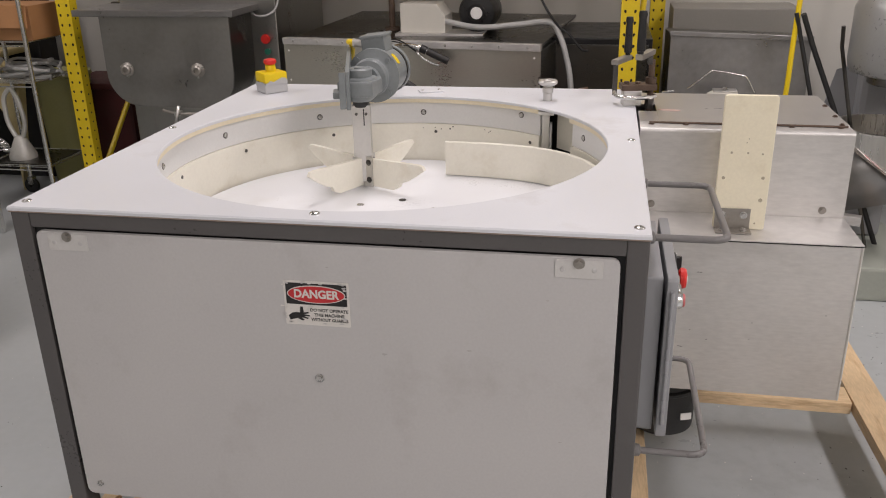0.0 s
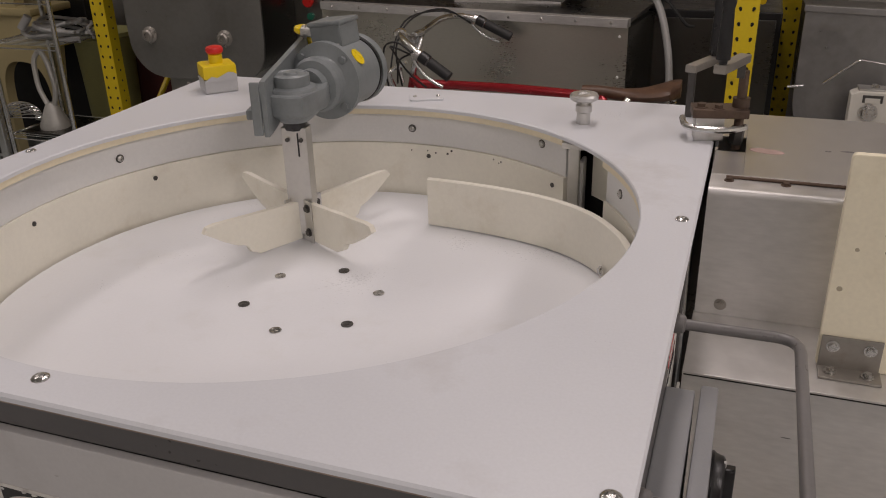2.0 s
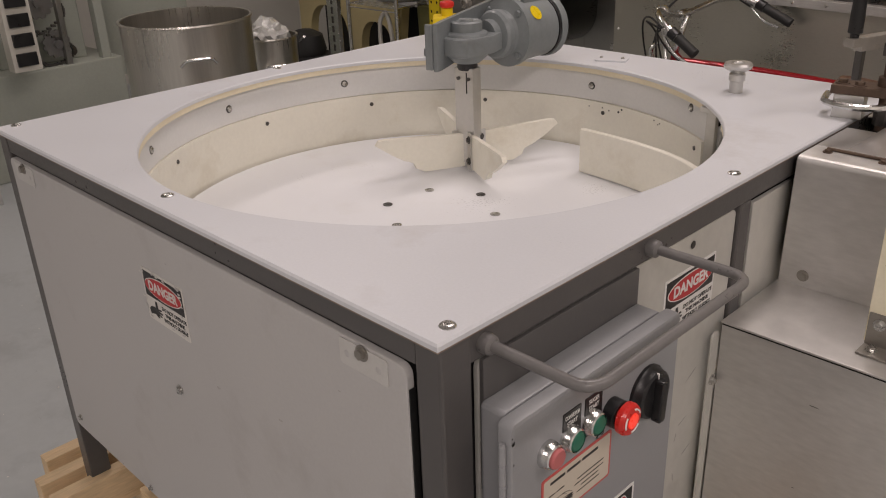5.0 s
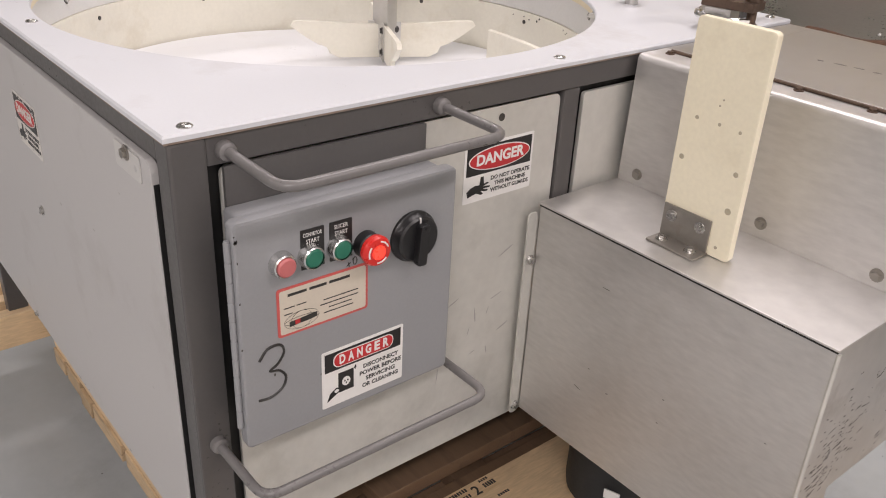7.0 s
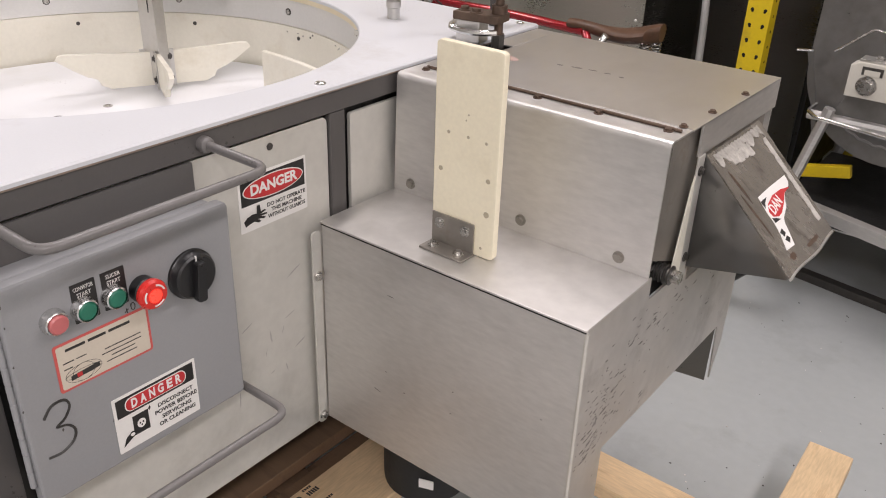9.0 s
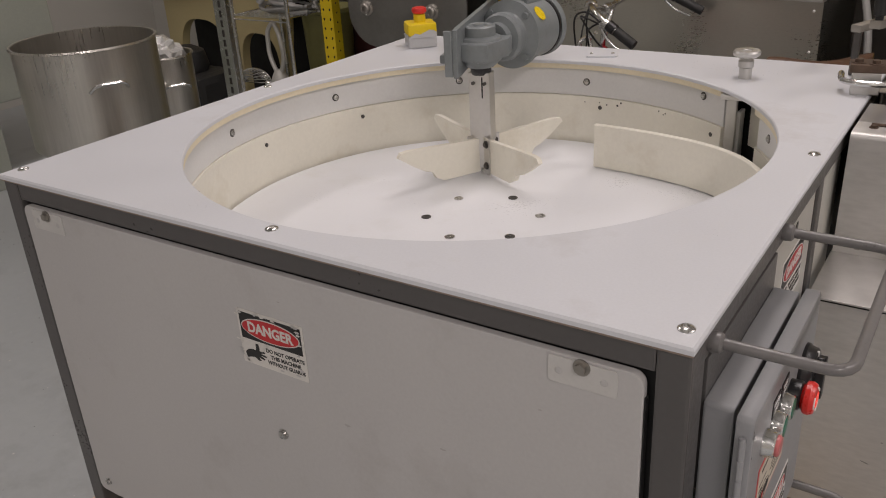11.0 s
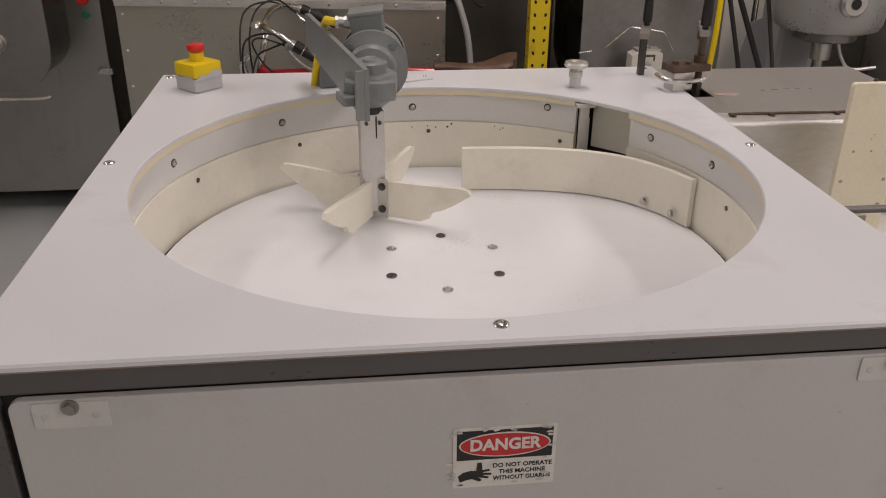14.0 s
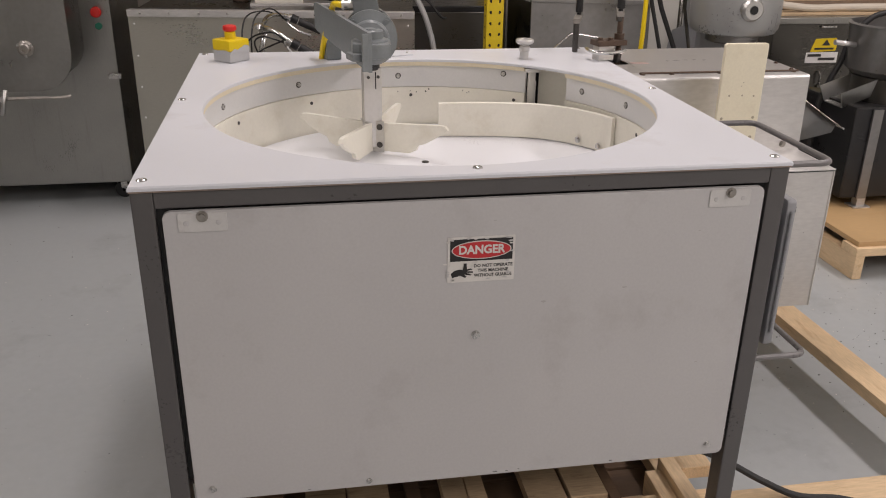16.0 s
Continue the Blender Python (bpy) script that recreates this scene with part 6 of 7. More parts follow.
for pts in ([(-0.345, 1.965, 0.86), (-0.4, 1.96, 0.9), (-0.49, 2.06, 0.86), (-0.515, 2.12, 0.76), (-0.52, 2.2, 0.6)], [(-0.35, 2.545, 0.865), (-0.44, 2.5, 0.91), (-0.52, 2.32, 0.9), (-0.53, 2.2, 0.76), (-0.52, 2.22, 0.6)],
            [(-0.34, 1.98, 0.85), (-0.43, 1.99, 0.88), (-0.475, 2.1, 0.84), (-0.45, 2.16, 0.76), (-0.4, 2.2, 0.7)], [(-0.36, 1.985, 0.865), (-0.41, 2.02, 0.84), (-0.46, 2.1, 0.8), (-0.49, 2.16, 0.72)], [(-0.35, 2.55, 0.86), (-0.41, 2.42, 0.93), (-0.47, 2.26, 0.92), (-0.49, 2.16, 0.84), (-0.49, 2.2, 0.7)]):
    part("brake_cable", tube(B(), smooth_path(pts, 6), 0.0034, 6), RUBBER, bike)
for dy in (-0.03, 0.03):
    part("brake_arm", tube(B(), smooth_path([(-0.5, 2.235 + dy, 0.77), (-0.53, 2.235 + dy * 1.6, 0.745), (-0.52, 2.24 + dy * 1.2, 0.69)], 5), 0.008, 8), CHROME, bike)
part("bell", lathe(B(), [(0, 0.022), (0.012, 0.02), (0.022, 0.012), (0.026, 0), (0.024, 0), (0, 0.004)], Matrix.Translation((-0.455, 2.12, 0.893)), 20), CHROME, bike)
part("seat_post", tube(B(), [seat_base, Vector((0.3, 2.15, 0.72))], 0.012, 10), CHROME, bike)
bm = B()
rows = []
for s in range(13):
    t = s / 12
    c = Vector((0.145, 2.185, 0.726)).lerp(Vector((0.45, 2.235, 0.742)), t)
    wdt = 0.022 + 0.09 * max(0, (t - 0.35) / 0.65) ** 1.3
    if t > 0.8:
        wdt *= math.sqrt(max(0.05, 1 - ((t - 0.8) / 0.2) ** 2))
    up = 0.012 * math.cos(t * 5.5) - 0.006
    rows.append([bm.verts.new(c + Vector((0.15 * math.cos(a) * 0.0, wdt * math.cos(a), up + (0.024 if math.sin(a) > 0 else 0.036) * (0.5 + 0.5 * t) * math.sin(a)))) for a in [2 * math.pi * k / 16 for k in range(16)]])
for a, b in zip(rows, rows[1:]):
    for k in range(16):
        bm.faces.new((a[k], a[(k + 1) % 16], b[(k + 1) % 16], b[k]))
bm.faces.new(rows[0])
bm.faces.new(rows[-1][::-1])
part("saddle", bm, LEATHER, bike, "cracked brown leather saddle")
for s in (-0.04, 0.04):
    bm = B()
    tube(bm, [(0.42 + 0.014 * math.cos(a), 2.23 + s + 0.014 * math.sin(a), 0.665 + 0.0009 * k) for k, a in enumerate([0.6 * j for j in range(50)])], 0.003, 5)
    part("saddle_spring", bm, CHROME, bike)
part("kickstand", tube(B(), [crankc, (0.2, 2.05, FL)], 0.009, 8), CHROME, bike)

# ---- tilting stainless drum on a stand ----
drum = thing("tilting_drum", "stainless tilting tub on a tubular steel stand", "tub", (1.1, 2.75, 0))
shell = [(0.80, 0.93), (0.80, 0.645)]
for k in range(1, 24):
    a = radians(180 + 180 * k / 24)
    shell.append((1.1 + 0.3 * math.cos(a), 0.645 + 0.29 * math.sin(a)))
shell += [(1.4, 0.645), (1.4, 0.91)]
m_shell = axes((0, 2.6, 0), (1, 0, 0), (0, 0.05, 1))
end_plate = part("tub_end", prism(B(), shell, 0.01, at(m_shell, 0, 0, -0.01), 0.002), STEEL_GREY, drum, "U-shaped grey stainless tub end")
part("tub_body", prism(B(), [(1.1 + (u - 1.1) * 0.97, 0.63 + (v - 0.63) * 0.97) for u, v in shell], 0.5, at(m_shell, 0, 0, -0.512)), STEEL_DARK, drum)
part("tub_edge", box(B(), 0.795, 1.405, 0.0, 0.022, -0.012, 0.012, 0.003, at(m_shell, 0, 0.915, 0.0) @ pose(1.1, 0, 0, 0, 0, -1.9) @ pose(-1.1, 0, 0)), STEEL_GREY, end_plate)
part("wire_bail", tube(B(), rounded([(0.885, 2.575, 0.70), (0.984, 2.575, 0.785), (1.06, 2.575, 0.775), (1.13, 2.575, 0.762), (1.18, 2.575, 0.68)], 0.012), 0.0035, 8), CHROME, drum)
part("bent_strap", prism(B(), [(0, 0), (0.016, 0), (0.062, -0.16), (0.085, -0.265), (0.07, -0.265), (0.046, -0.16)], 0.004, axes((0.806, 2.565, 0.692), (1, 0, 0), (0, 0, 1))), STEEL_GREY, drum)
part("strap_tip", tube(B(), [(0.775, 2.56, 0.687), (0.826, 2.56, 0.694)], 0.0045, 8), CHROME, drum)
part("weld_bead", tube(B(), [(1.1 + 0.245 * math.cos(radians(a)), 2.583, 0.66 + 0.235 * math.sin(radians(a)) + 0.003 * math.sin(a)) for a in range(222, 320, 4)], 0.006, 6), STEEL_GREY, end_plate)
part("bracket_plate", prism(B(), [(0.93, 0.52), (0.97, 0.60), (1.14, 0.60), (1.2, 0.52)], 0.008, axes((0, 2.53, 0), (1, 0, 0), (0, 0, 1)), 0.002), STEEL_GREY, drum)
brg = part("bearing_block", prism(B(), [(0.965, 0.6), (1.092, 0.6), (1.092, 0.70), (1.07, 0.708), (0.99, 0.708), (0.965, 0.695)], 0.07, axes((0, 2.53, 0), (1, 0, 0), (0, 0, 1)), 0.004), WHITE_PAINT, drum, "white bearing block with hex bolt")
part("hex_bolt", bolt_head(B(), (1.022, 2.459, 0.64), (0, -1, 0), 0.02, 0.018, 6), BOLT, brg)
part("bearing_recess", box(B(), 1.0, 1.06, 2.4592, 2.4605, 0.672, 0.697), DARK_BOLT, brg)
part("recess_slide", box(B(), 1.008, 1.052, 2.4575, 2.4591, 0.672, 0.688), WHITE_PAINT, brg)
part("bearing_cap", box(B(), 0.985, 1.085, 2.468, 2.528, 0.7085, 0.716, 0.003), ALUMINIUM, brg)
part("cap_bolt", bolt_head(B(), (1.035, 2.498, 0.716), (0, 0, 1), 0.01, 0.008, 6), BOLT, brg)
for pts in ([(0.86, 2.53, 0.5), (1.3, 2.53, 0.5)], [(0.8, 2.5, 0.16), (1.35, 2.5, 0.16)]):
    part("stand_rail", tube(B(), pts, 0.016, 8), STEEL, drum)
part("stand_leg", tube(B(), [(0.93, 2.5, 0.54), (0.78, 2.5, FL)], 0.018, 8), STEEL, drum)
part("stand_leg", tube(B(), [(1.22, 2.5, 0.54), (1.37, 2.5, FL)], 0.018, 8), STEEL, drum)
part("stand_leg", tube(B(), [(0.93, 3.2, 0.54), (0.78, 3.2, FL)], 0.018, 8), STEEL, drum)
part("stand_leg", tube(B(), [(1.22, 3.2, 0.54), (1.37, 3.2, FL)], 0.018, 8), STEEL, drum)
part("front_rail", tube(B(), rounded([(0.87, 2.57, 0.525), (0.865, 2.5, 0.52), (0.9, 2.46, 0.515), (1.3, 2.44, 0.49)], 0.012), 0.006, 8), CHROME, drum)
part("low_rail", box(B(), 0.78, 1.6, 2.3, 2.34, 0.22, 0.26, 0.004, pose(1.2, 2.3, 0, 0, 0, -18) @ pose(-1.2, -2.3, 0)), STEEL, drum)
# Tray added to bring out the shade on the floor below the tub.
part("drip_tray", box(B(), 0.83, 1.36, 2.46, 3.15, 0.165, 0.185, 0.004), RUBBER, drum, "black tray added to darken the floor under the tub")
part("floor_rail", box(B(), 0.8, 1.6, 2.53, 2.57, FL, FL + 0.03, 0.003, pose(1.2, 2.55, 0, 0, 0, -9) @ pose(-1.2, -2.55, 0)), DARK_BOLT, drum)
part("yellow_foot", box(B(), -0.09, 0.09, -0.015, 0.015, -0.021, 0.021, 0.004, pose(0.925, 2.64, 0.285, 0, -13, 0)), YELLOW, drum)

# ---- planetary mixer ----
planet = thing("planetary_mixer", "grey planetary mixer with silver head and steel bowl", "mixer", (1.66, 2.4, 0))
mh = Matrix.Translation((1.68, 2.336, 0))
SILVER = material("silver_machine_paint", (0.34, 0.345, 0.34), 0.32, 0.35, vary=0.06, scale=5, fine=90, bump=0.04)
part("mixer_head", lathe(B(), [(0, 0.82), (0.165, 0.82), (0.186, 0.828), (0.198, 0.848), (0.202, 0.88), (0.202, 1.08), (0.18, 1.12), (0, 1.12)], mh, 44), SILVER, planet, "rounded silver-grey mixer head")
part("head_collar", lathe(B(), [(0, 0.78), (0.112, 0.78), (0.118, 0.786), (0.118, 0.82), (0, 0.82)], mh, 36), STEEL_GREY, planet)
part("drive_shaft", lathe(B(), [(0, 0.62), (0.017, 0.62), (0.017, 0.7), (0.036, 0.7), (0.038, 0.71), (0.038, 0.779), (0, 0.779)], mh, 20), ALUMINIUM, planet)
part("attachment_hub", lathe(B(), [(0.0, 0.0), (0.05, 0.0), (0.05, 0.05), (0.04, 0.062), (0.02, 0.062), (0.02, 0.03), (0, 0.03)], aim((1.655, 2.145, 0.944), (1.62, 1.0, 0.944))[0] @ Matrix.Translation((0, 0, -0.035)), 28), ALUMINIUM, planet)
part("hub_bore", cyl(B(), (1.6545, 2.1165, 0.944), (1.6545, 2.116, 0.944), 0.018, seg=16), BLACK, planet)
part("column", box(B(), 1.6, 1.78, 2.54, 2.72, 0.05, 1.06, 0.03), BOX_GREY, planet, "grey enamelled column")
part("column_base", box(B(), 1.46, 1.86, 2.15, 2.76, FL, 0.05, 0.015), GREEN_GREY, planet)
part("bowl", lathe(B(), [(0.05, 0.3), (0.12, 0.31), (0.17, 0.36), (0.2, 0.45), (0.21, 0.6), (0.218, 0.612), (0.2, 0.612), (0.19, 0.46), (0.16, 0.37), (0.05, 0.31)], mh, 36), POT_STEEL, planet)
part("bowl_stand", tube(B(), rounded([(1.47, 2.3, 0.05), (1.45, 2.3, 0.5), (1.45, 2.55, 0.5), (1.62, 2.6, 0.5)], 0.03), 0.014, 8), STEEL, planet)
part("hook_rod", tube(B(), smooth_path([(1.70, 2.26, 0.78), (1.72, 2.25, 0.72), (1.76, 2.24, 0.68), (1.86, 2.24, 0.685)], 5), 0.007, 8), ALUMINIUM, planet)
part("guard_panel", prism(B(), [(0, 0), (0.2, 0), (0.2, 0.28), (0.12, 0.28), (0.06, 0.26)], 0.004, axes((1.45, 2.6, 0.53), (1, 0.05, 0), (0, 0.05, 1))), BOX_GREY, planet)

# poles and hoses against the wall
poles = thing("pipe_bundle", "yellow and black pipes leaning against the wall", "pipes", (1.35, 2.4, 0))
part("yellow_pipe", tube(B(), smooth_path([(1.29, 2.42, 1.3), (1.278, 2.41, 1.05), (1.271, 2.4, 0.8), (1.29, 2.45, 0.5), (1.46, 2.66, FL + 0.01)], 6), 0.011, 10), YELLOW_BOX, poles)
part("black_pipe", tube(B(), [(1.27, 2.4, 1.05), (1.308, 2.4, 0.92), (1.388, 2.4, 0.645), (1.595, 2.4, FL)], 0.009, 10), RUBBER, poles)
part("black_pipe", tube(B(), [(1.29, 2.36, 1.05), (1.351, 2.4, 0.917), (1.475, 2.4, 0.644), (1.8, 2.46, FL)], 0.011, 10), RUBBER, poles)
part("black_pipe", tube(B(), [(1.455, 2.39, 1.0), (1.463, 2.4, 0.916), (1.53, 2.4, 0.643), (1.72, 2.4, FL)], 0.008, 10), STEEL_DARK, poles)
part("steel_pipe", tube(B(), [(1.9, 3.4, 1.2), (1.87, 3.3, FL)], 0.014, 10), STEEL_DARK, poles)

# ---- slicer line with labels at the far right ----
prep = thing("steel_worktable", "dull stainless machine cabinet with yellow warning label", "machine", (2.6, 3.2, 0))
part("cabinet_body", box(B(), 2.22, 3.4, 2.9, 3.6, 0.1, 0.7715, 0.005), STEEL_DARK, prep)
part("work_top", box(B(), 2.19, 3.43, 2.86, 3.64, 0.772, 0.806, 0.004), STEEL_DIM, prep)
part("cabinet_foot", box(B(), 2.25, 3.37, 2.95, 3.55, FL, 0.1, 0.004), DARK_BOLT, prep)
part("door_panel", box(B(), 2.26, 3.36, 2.895, 2.8995, 0.14, 0.546, 0.003), STEEL_DARK, prep)
tag = part("yellow_label", prism(B(), [(2.452, 0.617), (2.602, 0.622), (2.608, 0.66), (2.598, 0.692), (2.54, 0.69), (2.475, 0.688), (2.462, 0.65)], 0.002, axes((0, 2.8995, 0), (1, 0, 0), (0, 0, 1))), YELLOW_BOX, prep, smooth=False)
part("warning_triangle", prism(B(), [(2.515, 0.652), (2.565, 0.652), (2.54, 0.684)], 0.001, axes((0, 2.897, 0), (1, 0, 0), (0, 0, 1))), INK, tag, smooth=False)
part("word_bar", box(B(), 2.475, 2.588, 2.8958, 2.8972, 0.63, 0.64), INK, tag)
card = part("white_label", box(B(), 2.43, 2.62, 2.897, 2.899, 0.558, 0.615), SIGN_WHITE, prep)
part("word_bar", box(B(), 2.44, 2.52, 2.8955, 2.8965, 0.592, 0.606), INK, card)
part("word_bar", box(B(), 2.505, 2.605, 2.8955, 2.8965, 0.572, 0.586), INK, card)
part("cabinet_handle", box(B(), 2.49, 2.58, 2.885, 2.899, 0.748, 0.757, 0.002), BOLT, prep)
part("latch", tube(B(), rounded([(2.52, 2.89, 0.43), (2.52, 2.87, 0.44), (2.52, 2.87, 0.5), (2.52, 2.89, 0.51)], 0.008), 0.006, 8), BOLT, prep)
planks = thing("plank_stack", "stack of old brown wooden boards lying on the work table", "planks", (2.7, 3.2, 0.806))
for k, wood in enumerate((PINE_DULL, OLD_SHADE_WOOD, PINE_DULL)):
    part("plank", box(B(), 2.24 + 0.03 * k, 3.3, 2.93 + 0.2 * k, 3.12 + 0.2 * k, 0.8062, 0.822 + 0.012 * k, 0.004), wood, planks)
part("plank", box(B(), 2.3, 3.2, 3.05, 3.22, 0.8345, 0.85, 0.003, pose(2.75, 3.1, 0, 0, 0, 2) @ pose(-2.75, -3.1, 0)), OLD_SHADE_WOOD, planks)
roll = thing("canvas_roll", "rolled pale canvas lying on the planks", "cloth", (2.7, 2.98, 0.822))
part("roll_body", tube(B(), smooth_path([(2.26, 2.97, 0.862), (2.45, 2.96, 0.842), (2.62, 2.98, 0.842), (2.8, 2.96, 0.845), (3.2, 2.98, 0.842)], 5), 0.02, 10), PLATE_TAN, roll)

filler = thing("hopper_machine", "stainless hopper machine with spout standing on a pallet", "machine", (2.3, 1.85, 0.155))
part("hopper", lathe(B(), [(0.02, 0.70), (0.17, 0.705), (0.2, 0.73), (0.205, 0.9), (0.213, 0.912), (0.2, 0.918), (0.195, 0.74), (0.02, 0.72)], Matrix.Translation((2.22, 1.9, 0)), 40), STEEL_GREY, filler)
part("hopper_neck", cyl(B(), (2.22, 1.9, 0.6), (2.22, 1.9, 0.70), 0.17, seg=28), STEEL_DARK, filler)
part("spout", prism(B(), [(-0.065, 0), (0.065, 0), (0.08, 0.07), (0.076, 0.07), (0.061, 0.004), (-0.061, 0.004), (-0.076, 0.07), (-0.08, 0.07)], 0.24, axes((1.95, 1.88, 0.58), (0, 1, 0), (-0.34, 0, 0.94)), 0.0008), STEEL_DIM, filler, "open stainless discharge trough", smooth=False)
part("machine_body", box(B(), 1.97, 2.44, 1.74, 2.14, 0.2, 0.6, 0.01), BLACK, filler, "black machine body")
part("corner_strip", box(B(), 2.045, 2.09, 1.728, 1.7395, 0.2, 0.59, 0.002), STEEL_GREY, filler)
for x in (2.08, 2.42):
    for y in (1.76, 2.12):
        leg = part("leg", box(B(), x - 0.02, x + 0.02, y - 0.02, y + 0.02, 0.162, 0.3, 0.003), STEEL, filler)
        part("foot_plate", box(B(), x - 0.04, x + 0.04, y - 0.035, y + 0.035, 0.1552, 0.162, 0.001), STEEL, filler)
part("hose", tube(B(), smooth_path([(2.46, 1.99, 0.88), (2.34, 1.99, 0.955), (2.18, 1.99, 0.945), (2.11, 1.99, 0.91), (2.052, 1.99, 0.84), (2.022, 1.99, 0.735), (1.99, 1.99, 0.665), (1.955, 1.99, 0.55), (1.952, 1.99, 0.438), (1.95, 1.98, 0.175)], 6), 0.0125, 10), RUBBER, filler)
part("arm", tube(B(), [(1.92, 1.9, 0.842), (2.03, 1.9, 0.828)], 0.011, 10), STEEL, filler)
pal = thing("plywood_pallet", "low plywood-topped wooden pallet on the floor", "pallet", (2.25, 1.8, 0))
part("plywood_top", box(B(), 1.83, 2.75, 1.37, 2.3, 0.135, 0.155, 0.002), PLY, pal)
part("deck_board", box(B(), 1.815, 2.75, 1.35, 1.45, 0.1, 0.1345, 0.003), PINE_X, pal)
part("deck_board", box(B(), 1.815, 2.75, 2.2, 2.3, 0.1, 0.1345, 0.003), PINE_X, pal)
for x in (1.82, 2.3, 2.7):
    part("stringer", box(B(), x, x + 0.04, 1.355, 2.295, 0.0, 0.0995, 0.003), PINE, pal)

# both scaled about the camera's end position to fit its view on the lower floor
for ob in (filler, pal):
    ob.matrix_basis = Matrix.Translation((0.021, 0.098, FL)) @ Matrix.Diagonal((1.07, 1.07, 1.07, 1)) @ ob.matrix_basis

# ---- wire cart, pots and machines along the left ----
cart = thing("wire_shelf_cart", "chrome wire shelf cart on casters with tangled cord", "cart", (-2.6, 2.95, 0))
CXS, CYS = (-2.9, -2.48), (2.72, 3.1)
for x in CXS:
    for y in CYS:
        part("cart_post", cyl(B(), (x, y, 0.0), (x, y, 1.5), 0.0125, seg=12), CHROME, cart)
        caster(x, y, cart, 0.045)
for z in (0.18, 0.645, 0.86):
    for k in range(15):
        y = CYS[0] + (CYS[1] - CYS[0]) * k / 14
        part("shelf_wire", tube(B(), [(CXS[0], y, z), (CXS[1], y, z)], 0.0024, 5), CHROME, cart)
    for y in CYS:
        part("shelf_edge", tube(B(), [(CXS[0], y, z - 0.02), (CXS[1], y, z - 0.02)], 0.004, 6), CHROME, cart)
    for x in CXS:
        part("shelf_edge", tube(B(), [(x, CYS[0], z), (x, CYS[1], z)], 0.005, 6), CHROME, cart)
cord = thing("coiled_cord", "tangled pale grey cord piled on the wire shelf", "cord", (-2.6, 2.9, 0.65))
random.seed(17)
for k in range(9):
    cx_, cy_, a_, b_ = -2.62 + random.uniform(-0.05, 0.05), 2.9 + random.uniform(-0.03, 0.03), random.uniform(0.1, 0.19), random.uniform(0.06, 0.12)
    z_ = 0.655 + 0.009 * k
    part("cord_loop", tube(B(), smooth_path([(cx_ + a_ * math.cos(t) , cy_ + b_ * math.sin(t), z_ + 0.012 * math.sin(2 * t + k)) for t in [0.7 * j for j in range(9)]], 5), 0.0085, 8), GREY_CORD, cord)
part("plug", cyl(B(), (-2.78, 2.82, 0.7), (-2.74, 2.84, 0.76), 0.02, seg=14), GREY_CORD, cord)
carton = thing("cardboard_box", "open brown cardboard box on the upper wire shelf", "box", (-2.64, 2.9, 0.86))
part("carton_body", box(B(), -2.86, -2.46, 2.76, 3.06, 0.864, 1.04, 0.002), CARD, carton)
part("carton_flap", box(B(), -2.86, -2.46, 2.742, 2.745, 0.93, 1.045, 0, pose(0, 2.745, 1.045, -8, 0, 0) @ pose(0, -2.745, -1.045)), CARD, carton)


def beater(x, y, z, parent_label):
    b = thing("mixer_beater", parent_label, "beater", (x, y, z))
    part("frame_loop", tube(B(), rounded([(x - 0.012, y, z + 0.1), (x - 0.06, y, z + 0.2), (x - 0.055, y, z + 0.36), (x, y, z + 0.4)], 0.05), 0.013, 10), STEEL_SIDE, b)
    part("frame_loop", tube(B(), rounded([(x + 0.012, y, z + 0.1), (x + 0.055, y, z + 0.2), (x + 0.03, y, z + 0.36), (x, y, z + 0.4)], 0.05), 0.013, 10), STEEL_SIDE, b)
    part("hub_cone", lathe(B(), [(0, 0), (0.075, 0), (0.075, 0.02), (0.035, 0.11), (0.02, 0.13), (0, 0.13)], Matrix.Translation((x, y, z)), 24), STEEL_SIDE, b)
    return b


beater(-2.735, 2.86, 0.19, "cast aluminium mixer beater hanging under the wire shelf")
whisk = thing("wire_whisk", "large wire whisk lying on the lower shelf", "whisk", (-2.72, 2.85, 0.2))
for k in range(12):
    a = math.pi * k / 12
    part("whisk_wire", tube(B(), [(-2.93 + 0.1 * math.sin(t) * math.cos(a) * 0.9 + 0.07 * math.cos(t), 2.85 + 0.03 * math.cos(t), 0.235 + 0.08 * math.sin(t) * math.sin(a)) for t in [math.pi * j / 10 for j in range(11)]], 0.003, 5), CHROME, whisk)
part("whisk_handle", cyl(B(), (-2.86, 2.87, 0.23), (-2.78, 2.88, 0.22), 0.014, seg=12), ALUMINIUM, whisk)
part("whisk_rest", box(B(), -2.86, -2.5, 2.75, 3.06, 0.184, 0.19, 0.002), STEEL_DARK, whisk)
bucket = thing("green_bucket", "dull olive plastic bucket under the wire shelf", "bucket", (-2.7, 3.3, 0))
part("bucket_body", lathe(B(), [(0, FL), (0.13, FL), (0.16, 0.58), (0.17, 0.59), (0.165, 0.61), (0.15, 0.6), (0, 0.55)], Matrix.Translation((-2.7, 3.3, 0)), 28), OLIVE, bucket)

